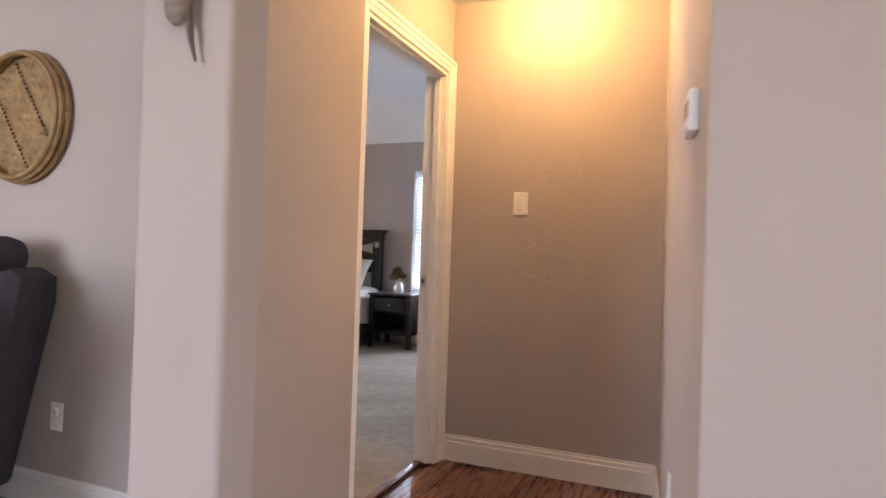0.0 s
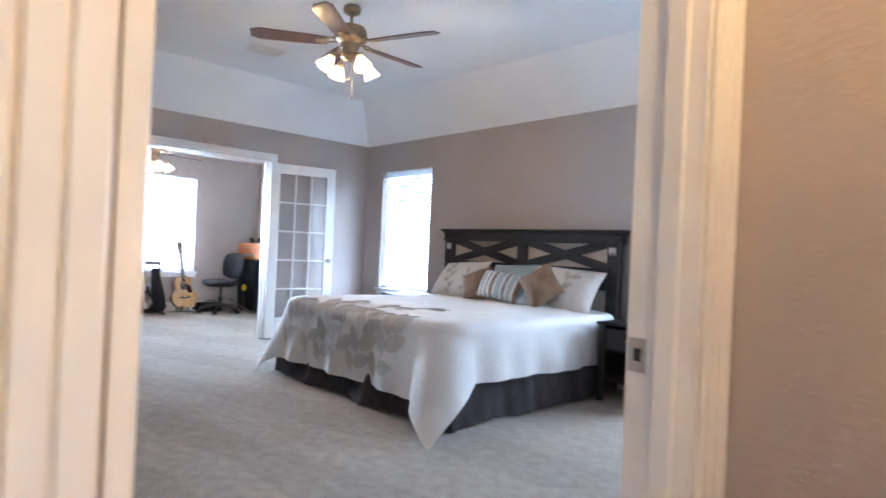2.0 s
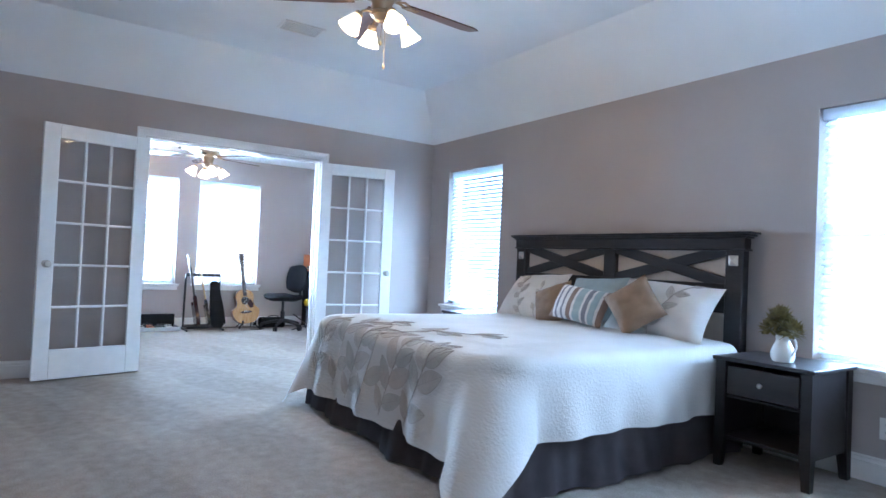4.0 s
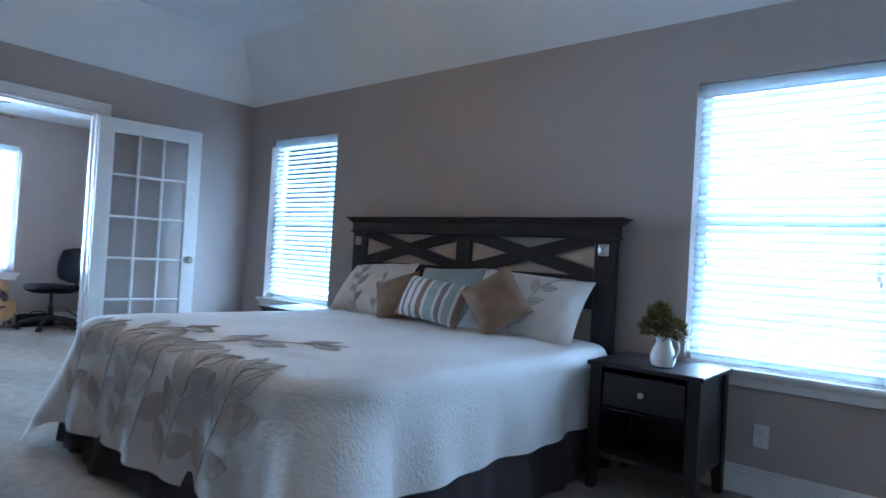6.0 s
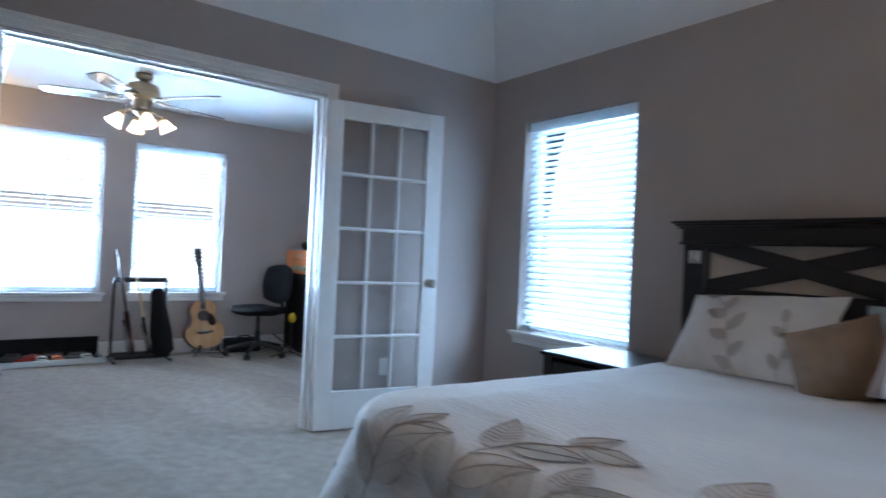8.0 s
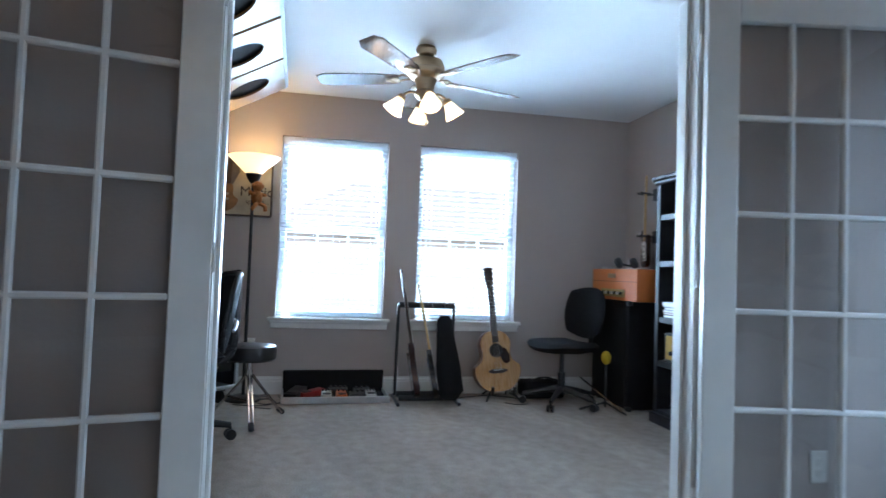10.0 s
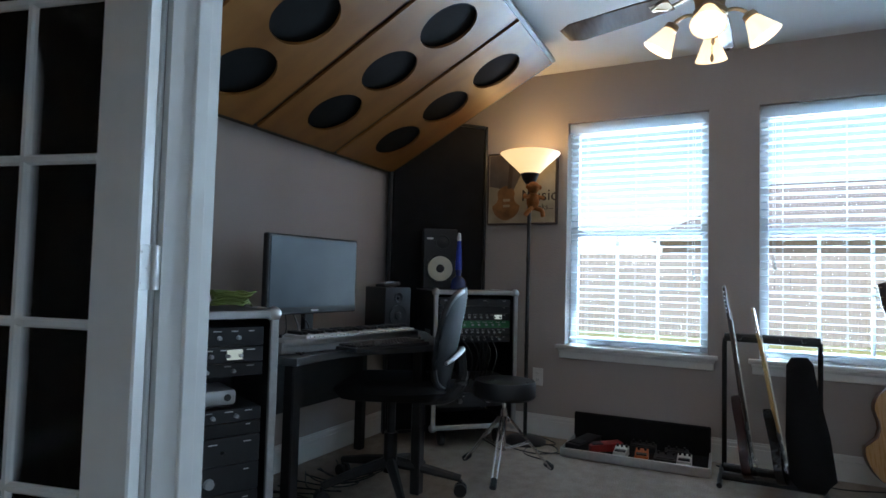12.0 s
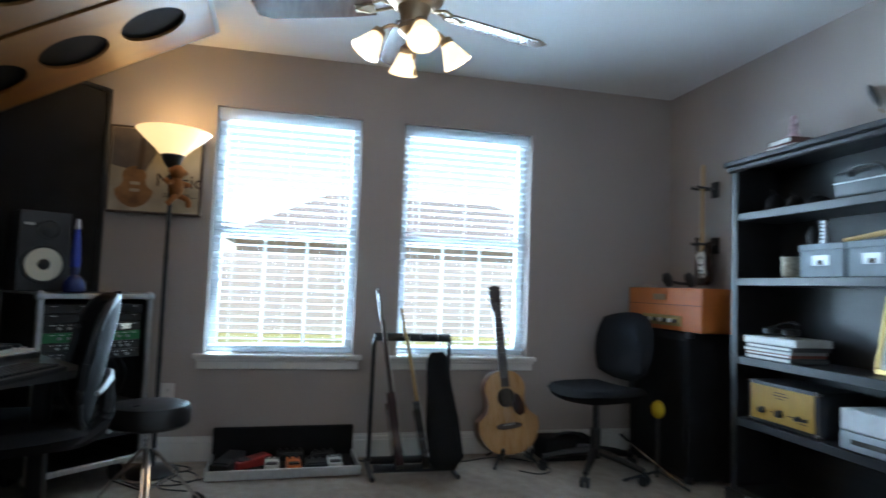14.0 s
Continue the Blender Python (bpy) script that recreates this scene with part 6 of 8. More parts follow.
def cushion(bm, w, d, t, m, bow=0.02):
    n = 12
    g = []
    for s in (1, -1):
        rows = []
        for j in range(n + 1):
            row = []
            for i in range(n + 1):
                u, v = 2 * i / n - 1, 2 * j / n - 1
                x = u * math.sqrt(1 - 0.38 * v * v)
                y = v * math.sqrt(1 - 0.38 * u * u)
                e = max(0.0, 1 - max(abs(u), abs(v)) ** 6)
                row.append(bm.verts.new(m @ Vector((x * w / 2 * 1.1, y * d / 2 * 1.1, s * t / 2 * e ** 0.5 + bow * (u * u - 0.5)))))
            rows.append(row)
        g.append(rows)
    for rows in g:
        for j in range(n):
            for i in range(n):
                bm.faces.new((rows[j][i], rows[j][i + 1], rows[j + 1][i + 1], rows[j + 1][i]))
    bmesh.ops.remove_doubles(bm, verts=bm.verts, dist=0.001)


# mesh task chair at the desk
mc = thing("office_chair", pose(-8.47, 2.40, 0, 0, 0, 24) @ Matrix.Scale(1.1, 4), "black mesh task chair with a grey lumbar band", "chair")
star_base(mc, 0.31)
bm = bmesh.new()
cushion(bm, 0.48, 0.46, 0.075, Matrix.Translation((0, 0, 0.46)))
part("seat", bm, BLACKFAB, mc)
bm = bmesh.new()
cushion(bm, 0.43, 0.42, 0.022, Matrix.Translation((0, 0.25, 0.68)) @ Matrix.Rotation(radians(80), 4, "X"), 0.06)
bk_ = part("backrest", bm, MESHFAB, mc)
bm = bmesh.new()
loop = []
for k in range(33):
    a = 2 * math.pi * k / 32
    u, v = math.cos(a), math.sin(a)
    u, v = math.copysign(abs(u) ** 0.6, u), math.copysign(abs(v) ** 0.6, v)
    loop.append(Matrix.Translation((0, 0.25, 0.68)) @ Matrix.Rotation(radians(80), 4, "X") @ Vector((u * 0.215, v * 0.21, 0.06 * (u * u - 0.5) + 0.01)))
tube(bm, loop, 0.014, 8)
part("back_frame", bm, BLACK, bk_)
bm = bmesh.new()
tube(bm, [(x, 0.285 - 0.06 * (x / 0.2) ** 2 + 0.02, 0.60 + 0.03 * math.cos(x * 9)) for x in (-0.2, -0.15, -0.08, 0, 0.08, 0.15, 0.2)], [0.008, 0.010, 0.012, 0.013, 0.012, 0.010, 0.008], 8)
part("lumbar_band", bm, SILVER, bk_, "grey plastic lumbar band")
bm = bmesh.new()
tube(bm, curve([(0, 0.04, 0.42), (0, 0.22, 0.41), (0, 0.30, 0.48), (0, 0.295, 0.62)], 6), 0.026, 8)
part("back_stem", bm, BLACK, mc)

# padded task chair near the amplifier
oc = thing("office_chair", pose(-9.42, 5.10, 0, 0, 0, 18), "black padded task chair with a rounded back", "chair")
star_base(oc, 0.30)
bm = bmesh.new()
cushion(bm, 0.47, 0.46, 0.085, Matrix.Translation((0, 0, 0.47)))
part("seat", bm, BLACKFAB, oc)
bm = bmesh.new()
cushion(bm, 0.42, 0.38, 0.07, Matrix.Translation((0, 0.24, 0.735)) @ Matrix.Rotation(radians(82), 4, "X"), 0.05)
part("backrest", bm, BLACKFAB, oc)
bm = bmesh.new()
tube(bm, curve([(0, 0.02, 0.42), (0, 0.22, 0.415), (0, 0.295, 0.47), (0, 0.285, 0.70)], 6), [0.02] * 19, 8)
part("back_stem", bm, BLACK, oc)
bm = bmesh.new()
tube(bm, [(0, 0, 0.41), (-0.16, -0.05, 0.40), (-0.24, -0.06, 0.405)], 0.007, 6)
part("lever", bm, BLACK, oc)

# drum stool
ds = thing("drum_stool", pose(-9.03, 2.76, 0), "round black drum stool on a chrome tripod", "stool")
bm = bmesh.new()
lathe(bm, [(0.02, 0.40), (0.155, 0.40), (0.168, 0.412), (0.17, 0.47), (0.16, 0.492), (0.12, 0.50), (0.02, 0.502)], 32)
part("seat", bm, plain("black_vinyl", (0.014, 0.014, 0.015), 0.3), ds)
bm = bmesh.new()
cyl(bm, (0, 0, 0.12), (0, 0, 0.40), 0.0125, n=12)
cyl(bm, (0, 0, 0.27), (0, 0, 0.34), 0.02, n=12)
part("column", bm, CHROME, ds)
for k in range(3):
    a = Matrix.Rotation(2 * math.pi * k / 3 + 2.3, 4, "Z")
    bm = bmesh.new()
    for y in (-0.012, 0.012):
        tube(bm, [a @ Vector(p) for p in ((0.02, y, 0.30), (0.27, y, 0.012))], 0.006, 6)
        tube(bm, [a @ Vector(p) for p in ((0.015, y, 0.125), (0.14, y, 0.155))], 0.004, 6)
    leg = part("leg", bm, CHROME, ds)
    bm = bmesh.new()
    tube(bm, [a @ Vector(p) for p in ((0.245, 0, 0.04), (0.285, 0, 0.012))], 0.017, 8)
    part("rubber_foot", bm, BLACK, leg)

# ---- floor lamp ----
fl_ = thing("floor_lamp", pose(-9.68, 2.65, 0), "black torchiere floor lamp with a lit glass bowl", "floor lamp")
bm = bmesh.new()
lathe(bm, [(0.135, 0), (0.135, 0.012), (0.11, 0.028), (0.02, 0.04)], 28)
part("base", bm, BLACKMETAL, fl_)
bm = bmesh.new()
cyl(bm, (0, 0, 0.03), (0, 0, 1.66), 0.0125, n=12)
for z in (0.6, 1.15):
    cyl(bm, (0, 0, z), (0, 0, z + 0.02), 0.015, n=12)
part("pole", bm, BLACKMETAL, fl_)
bm = bmesh.new()
lathe(bm, [(0.02, 1.65), (0.045, 1.68), (0.062, 1.725), (0.055, 1.725), (0.03, 1.69)], 24)
part("cup", bm, BLACKMETAL, fl_)
bm = bmesh.new()
lathe(bm, [(0.06, 1.722), (0.10, 1.765), (0.15, 1.81), (0.195, 1.855), (0.19, 1.857), (0.145, 1.815), (0.09, 1.768), (0.05, 1.735)], 32)
part("shade", bm, BOWL.mat, fl_, "glowing cream glass bowl")
bulb("lamp_bulb", (-9.68, 2.65, 1.88), BOWL_POWER, WARM, 0.05)
# soft toy tied to the pole, one plain mesh
bm = bmesh.new()


def ball(c, s):
    bmesh.ops.create_uvsphere(bm, u_segments=14, v_segments=10, radius=1, matrix=Matrix.Translation(c) @ Matrix.Diagonal((*s, 1)))


ball((0.03, 0.03, 0.0), (0.042, 0.042, 0.062))
ball((0.035, 0.035, 0.085), (0.04, 0.04, 0.04))
for s in (-1, 1):
    ball((0.03 + s * 0.03, 0.035 - s * 0.03, 0.09), (0.014, 0.014, 0.016))
    tube(bm, curve([(0.03, 0.03, 0.035), (0.05 + s * 0.04, 0.045 - s * 0.045, 0.02), (0.02 + s * 0.02, 0.0 - s * 0.02, 0.04)], 5), 0.013, 7)
    tube(bm, curve([(0.03, 0.03, -0.04), (0.06 + s * 0.03, 0.06 - s * 0.03, -0.065), (0.06 + s * 0.045, 0.05 - s * 0.045, -0.10)], 5), 0.015, 7)
solid("soft_toy", bm, fabric("orange_brown_plush", (0.30, 0.115, 0.035), 0.2, 300, 0.95, 0.8), "small orange-brown plush toy clinging to the lamp pole", "toy", "", "", pose(-9.675, 2.655, 1.54))

# ---- canvas picture ----
pc = thing("canvas_picture", pose(WEST_X, 2.527, 1.66, 0, 0, 90), "square canvas print of an electric guitar on the wall", "picture")
PAPER = plain("aged_parchment_print", (0.42, 0.34, 0.24), 0.7, vary=0.25, scale=7)
bm = bmesh.new()
box(bm, (0, -0.018, 0), (0.485, 0.034, 0.485), 0.003)
part("canvas", bm, PAPER, pc)
for c, s in (((0, -0.018, 0.2445), (0.50, 0.038, 0.012)), ((0, -0.018, -0.2445), (0.50, 0.038, 0.012)), ((0.2465, -0.018, 0), (0.012, 0.038, 0.477)), ((-0.2465, -0.018, 0), (0.012, 0.038, 0.477))):
    bm = bmesh.new()
    box(bm, c, s, 0.002)
    part("frame_edge", bm, plain("dark_brown_edge", (0.06, 0.035, 0.025), 0.5), pc)


def outline_body(w, h, waist=0.72, n=40):
    """A waisted guitar outline, bottom bout wide."""
    pts = []
    for k in range(n):
        a = 2 * math.pi * k / n
        z = math.sin(a)
        wd = 1.0 if z < 0 else 0.80
        k_ = 1 - (1 - waist) * math.exp(-((z - 0.25) / 0.28) ** 2)
        pts.append((w / 2 * wd * k_ * math.cos(a) * (1.12 if abs(math.cos(a)) > 0.5 else 1.0) / 1.06, h / 2 * z))
    return pts


for nm, shape, mat, y in (("printed_guitar", [(x - 0.11, z - 0.10) for x, z in outline_body(0.2, 0.24)], plain("printed_amber", (0.28, 0.13, 0.045), 0.6, vary=0.4, scale=12), 0.0365),
                          ("printed_shadow", [(-0.235, 0.02), (-0.06, -0.02), (0.0, 0.1), (-0.03, 0.235), (-0.235, 0.235)], plain("printed_dark", (0.13, 0.10, 0.085), 0.7, vary=0.3, scale=9), 0.0358),
                          ("printed_neck", [(-0.10, 0.0), (-0.07, 0.0), (-0.055, 0.235), (-0.085, 0.235)], plain("printed_neck_brown", (0.07, 0.04, 0.03), 0.6), 0.0372)):
    bm = bmesh.new()
    prism(bm, shape, 0.0008, Matrix.Translation((0, -y, 0)))
    part(nm, bm, mat, pc, smooth=False)
for z in (-0.08, -0.12):
    bm = bmesh.new()
    box(bm, (-0.105, -0.0378, z), (0.05, 0.0008, 0.018))
    part("printed_pickup", bm, PAPER, pc)


def words(text, m, size, mat, parent=None, label=""):
    cu = bpy.data.curves.new("lettering", "FONT")
    cu.body, cu.size, cu.extrude, cu.align_x = text, size, 0.0004, "CENTER"
    tmp = bpy.data.objects.new("lettering", cu)
    me = bpy.data.meshes.new_from_object(tmp)
    bpy.data.objects.remove(tmp)
    me.materials.append(mat)
    o = new("lettering", me)
    o.matrix_local = m
    if parent:
        o.parent = parent
    if label:
        o["label"] = label
    return o


INK = plain("dark_brown_ink", (0.05, 0.03, 0.02), 0.7)
words("Music", pose(0.13, -0.0375, -0.09, 90, 0, 0), 0.11, INK, pc)
words("speaks...", pose(0.14, -0.0375, -0.15, 90, 0, 0), 0.055, INK, pc)

# ---- pedal board ----
pb = thing("pedalboard", pose(-9.68, 3.335, 0, 0, 0, 92.5), "open pedal board case with effect pedals on the carpet", "pedalboard")
bm = bmesh.new()
box(bm, (0, 0, 0.02), (0.78, 0.33, 0.018), 0.002)
part("deck", bm, BLACKFAB, pb)
for c, s in (((0, -0.172, 0.03), (0.81, 0.014, 0.05)), ((-0.398, 0, 0.03), (0.014, 0.33, 0.05)), ((0.398, 0, 0.03), (0.014, 0.33, 0.05))):
    bm = bmesh.new()
    box(bm, c, s, 0.003)
    part("aluminium_edge", bm, ALU, pb)
bm = bmesh.new()
box(bm, (0, 0.175, 0.105), (0.80, 0.02, 0.19), 0.008, Matrix.Translation((0, 0.0, 0)))
part("lid", bm, BLACKFAB, pb)


def pedal(x, y, rz, w, d, h, mat, knobs, label):
    p = thing("effect_pedal", pb.matrix_world @ pose(x, y, 0.029, 0, 0, rz), label, "effect pedal", "pedals on the board")
    bm = bmesh.new()
    prism(bm, [(-d / 2, 0), (d / 2, 0), (d / 2, h), (-d / 2, h * 0.7)], w, Matrix.Rotation(radians(90), 4, "Z"), 0.003)
    part("case", bm, mat, p)
    for k in range(knobs):
        bm = bmesh.new()
        cyl(bm, (-w / 2 + w * (k + 0.5) / knobs, d * 0.3, h * 0.9), (-w / 2 + w * (k + 0.5) / knobs, d * 0.3, h + 0.012), 0.007, n=10)
        part("knob", bm, BLACK, p)
    bm = bmesh.new()
    box(bm, (0, -d * 0.25, h * 0.82), (w * 0.8, d * 0.35, 0.006), 0.002)
    part("treadle", bm, BLACK if knobs else RACKGREY, p)


WHITEBOX = plain("white_enamel_pedal", (0.62, 0.62, 0.58), 0.35)
ORANGEBOX = plain("orange_enamel_pedal", (0.62, 0.13, 0.02), 0.35)
pedal(-0.07, -0.09, 0, 0.075, 0.12, 0.05, WHITEBOX, 3, "white effect pedal with three knobs")
pedal(0.27, -0.09, 0, 0.075, 0.12, 0.05, WHITEBOX, 3, "white effect pedal with three knobs")
pedal(0.045, -0.10, 4, 0.072, 0.12, 0.05, ORANGEBOX, 2, "small orange enamel effect pedal")
pedal(-0.30, -0.02, -20, 0.10, 0.25, 0.06, BLACK, 0, "black rocker pedal standing askew")
pedal(-0.18, 0.0, -58, 0.085, 0.20, 0.05, plain("red_enamel_pedal", (0.32, 0.03, 0.025), 0.35), 0, "red rocker pedal lying askew")
pedal(0.03, 0.09, 0, 0.15, 0.06, 0.045, BLACK, 4, "black power supply box")
pedal(0.17, -0.08, 0, 0.12, 0.11, 0.04, RACKGREY, 3, "dark grey effect pedal")
pedal(0.22, 0.07, 6, 0.13, 0.07, 0.04, BLACK, 3, "low black effect pedal with knobs")


# ---- guitars ----
SPRUCE = wood("honey_spruce_top", (0.40, 0.20, 0.065), (0.52, 0.29, 0.11), 0.25, 8, (14, 3, 1), 0.01)
ROSE = wood("dark_rosewood", (0.028, 0.015, 0.01), (0.06, 0.032, 0.022), 0.4, 8, (12, 12, 1))
MAPLE = wood("maple_neck", (0.46, 0.28, 0.10), (0.58, 0.38, 0.16), 0.3, 6, (10, 10, 1))
STEEL = plain("steel_string", (0.6, 0.58, 0.52), 0.3, 1.0)


def tuners(parent, z0, z1, x, mat):
    for k in range(3):
        for s in (-1, 1):
            z = z0 + (z1 - z0) * k / 2
            bm = bmesh.new()
            cyl(bm, (s * x * 0.7, -0.006, z), (s * (x + 0.016), -0.006, z), 0.003, n=8)
            box(bm, (s * (x + 0.02), -0.006, z), (0.01, 0.008, 0.014), 0.003)
            part("tuner", bm, mat, parent)


def acoustic(m):
    g = thing("acoustic_guitar", m, "honey-coloured acoustic guitar with dark pickguard leaning on a stand", "guitar")
    w, h = 0.41, 0.50
    prof = []
    for k in range(48):
        a = 2 * math.pi * k / 48
        z = math.sin(a)
        wd = 0.5 * w * (1.0 if z < 0 else 0.76)
        pinch = 1 - 0.26 * math.exp(-((z - 0.18) / 0.25) ** 2)
        c = math.cos(a)
        prof.append((wd * pinch * math.copysign(abs(c) ** 0.75, c), h / 2 * math.copysign(abs(z) ** 0.85, z) + h / 2))
    bm = bmesh.new()
    prism(bm, prof, 0.10, Matrix.Translation((0, 0.05, 0)), 0.004)
    body = part("body", bm, wood("mahogany_sides", (0.11, 0.045, 0.022), (0.19, 0.08, 0.04), 0.3), g)
    bm = bmesh.new()
    prism(bm, [(x * 0.985, 0.004 + z * 0.985) for x, z in prof], 0.004, Matrix.Translation((0, -0.001, 0)), 0.001)
    part("soundboard", bm, SPRUCE, body)
    bm = bmesh.new()
    q = Matrix.Translation((0, -0.003, 0.335)) @ Matrix.Rotation(radians(90), 4, "X")
    lathe(bm, [(0.058, -0.001), (0.058, 0.0012), (0.052, 0.0016), (0.05, 0.0)], 32, q)
    part("rosette", bm, ROSE, body)
    # dark disc painted for the shade inside the body; no true hole
    bm = bmesh.new()
    lathe(bm, [(0.05, 0.0004), (0.02, 0.001), (0.002, 0.001)], 28, q)
    part("sound_hole", bm, RECESS_SHADE, body)
    bm = bmesh.new()
    prism(bm, [(0.03, 0.29), (0.055, 0.32), (0.06, 0.36), (0.09, 0.34), (0.115, 0.28), (0.11, 0.235), (0.075, 0.22), (0.045, 0.245)], 0.002, Matrix.Translation((0, -0.0042, 0)), 0.0005)
    part("pickguard", bm, plain("tortoise_pickguard", (0.035, 0.012, 0.008), 0.15), body)
    bm = bmesh.new()
    prism(bm, [(-0.08, 0.175), (-0.05, 0.185), (0.05, 0.185), (0.08, 0.175), (0.08, 0.16), (0.04, 0.15), (-0.04, 0.15), (-0.08, 0.16)], 0.009, Matrix.Translation((0, -0.006, 0)), 0.002)
    br = part("bridge", bm, ROSE, body)
    bm = bmesh.new()
    box(bm, (0, -0.0115, 0.176), (0.075, 0.003, 0.003))
    part("saddle", bm, PLASTER, br)
    bm = bmesh.new()
    box(bm, (0, -0.0, 0.66), (0.052, 0.024, 0.42), 0.006)
    neck = part("neck", bm, wood("mahogany_neck", (0.09, 0.04, 0.02), (0.15, 0.065, 0.035), 0.35), g)
    bm = bmesh.new()
    box(bm, (0, -0.0145, 0.635), (0.052, 0.006, 0.47), 0.001)
    part("fingerboard", bm, ROSE, neck)
    bm = bmesh.new()
    for k in range(18):
        z = 0.86 - 0.62 * (1 - 2 ** (-(k + 1) / 12))
        box(bm, (0, -0.0182, z), (0.05, 0.0015, 0.0018))
    part("frets", bm, STEEL, neck)
    hd = bmesh.new()
    prism(hd, [(-0.026, 0.865), (0.026, 0.865), (0.036, 0.90), (0.04, 1.02), (0.0, 1.03), (-0.04, 1.02), (-0.036, 0.90)], 0.016, Matrix.Translation((0, 0.004, 0)), 0.003)
    head_ = part("headstock", hd, ROSE, g)
    tuners(head_, 0.90, 1.0, 0.036, BRONZE)
    bm = bmesh.new()
    for k in range(6):
        tube(bm, [(-0.026 + 0.0104 * k, -0.013, 0.176), (-0.018 + 0.0072 * k, -0.02, 0.866), (-0.018 + 0.0072 * k, -0.008, 0.92)], 0.0006, 3)
    part("strings", bm, STEEL, g)
    return g


acoustic(pose(-9.575, 4.645, 0.075) @ pose(0, 0, 0, 5.5, -9) @ pose(0, 0, 0, 0, 0, 90) @ Matrix.Scale(0.985, 4))
gs = thing("guitar_stand", pose(-9.60, 4.66, 0, 0, 0, 90), "low black folding guitar stand on the carpet", "guitar stand")
for s in (-1, 1):
    bm = bmesh.new()
    tube(bm, [(0, 0.12, 0.19), (s * 0.14, -0.08, 0.012)], 0.009, 8)
    tube(bm, [(s * 0.06, 0.03, 0.11), (s * 0.1, 0.2, 0.012)], 0.008, 8)
    leg = part("leg", bm, BLACKMETAL, gs)
    bm = bmesh.new()
    tube(bm, [(s * 0.085, 0.02, 0.055), (s * 0.09, -0.06, 0.06), (s * 0.09, -0.075, 0.12)], 0.012, 8)
    part("padded_arm", bm, BLACK, leg)


def electric(name, m, body_mat, label, cream=False, neck_mat=None):
    """A double-cutaway electric guitar; local -y is its face, z up the neck."""
    g = thing(name, m, label, "guitar")
    prof = [(-0.02, 0.0), (0.08, 0.005), (0.15, 0.04), (0.165, 0.11), (0.135, 0.18), (0.13, 0.23), (0.155, 0.30), (0.14, 0.345), (0.105, 0.35), (0.07, 0.305), (0.035, 0.29),
            (-0.035, 0.29), (-0.075, 0.32), (-0.12, 0.40), (-0.155, 0.41), (-0.155, 0.35), (-0.125, 0.25), (-0.13, 0.18), (-0.165, 0.11), (-0.155, 0.04), (-0.10, 0.005)]
    prof = [(p.x, p.y) for p in curve([(x, z, 0) for x, z in prof + prof[:1]], 3)[:-1]]
    bm = bmesh.new()
    prism(bm, prof, 0.044, None, 0.006)
    body = part("body", bm, body_mat, g)
    bm = bmesh.new()
    prism(bm, [(-0.05, 0.08), (0.09, 0.05), (0.115, 0.10), (0.09, 0.17), (0.10, 0.24), (0.05, 0.285), (-0.06, 0.285), (-0.11, 0.25), (-0.07, 0.17)], 0.003, Matrix.Translation((0, -0.0235, 0)), 0.0005)
    pg = part("pickguard", bm, PLASTER if cream else BLACK, body)
    for z in (0.12, 0.17, 0.23):
        bm = bmesh.new()
        box(bm, (0, -0.027, z), (0.075, 0.008, 0.018), 0.003)
        part("pickup", bm, BLACK if cream else SILVER, pg)
    bm = bmesh.new()
    box(bm, (0, -0.029, 0.08), (0.075, 0.012, 0.04), 0.003)
    part("bridge", bm, CHROME, body)
    for x, z in ((0.10, 0.09), (0.115, 0.06)):
        bm = bmesh.new()
        cyl(bm, (x * 0.8, -0.024, z), (x * 0.8, -0.038, z), 0.01, n=12)
        part("knob", bm, CHROME, pg)
    bm = bmesh.new()
    box(bm, (0, -0.016, 0.55), (0.048, 0.022, 0.56), 0.006)
    nk = part("neck", bm, neck_mat or MAPLE, g)
    bm = bmesh.new()
    for k in range(20):
        box(bm, (0, -0.028, 0.825 - 0.62 * (1 - 2 ** (-(k + 1) / 12))), (0.046, 0.002, 0.002))
    part("frets", bm, STEEL, nk)
    bm = bmesh.new()
    prism(bm, [(-0.022, 0.825), (0.022, 0.825), (0.03, 0.87), (0.034, 1.0), (0.005, 1.02), (-0.035, 1.0), (-0.05, 0.95), (-0.03, 0.86)], 0.014, Matrix.Translation((0, -0.012, 0)), 0.003)
    hd = part("headstock", bm, neck_mat or MAPLE, g)
    for k in range(6):
        bm = bmesh.new()
        z = 0.86 + 0.022 * k
        cyl(bm, (-0.03, -0.012, z), (-0.058, -0.012, z), 0.003, n=8)
        box(bm, (-0.06, -0.012, z), (0.009, 0.008, 0.013), 0.002)
        part("tuner", bm, CHROME, hd)
    bm = bmesh.new()
    for k in range(6):
        tube(bm, [(-0.026 + 0.0104 * k, -0.034, 0.08), (-0.017 + 0.0068 * k, -0.031, 0.826), (-0.02 + 0.006 * k, -0.021, 0.87 + 0.02 * k)], 0.0006, 3)
    part("strings", bm, STEEL, g)
    return g


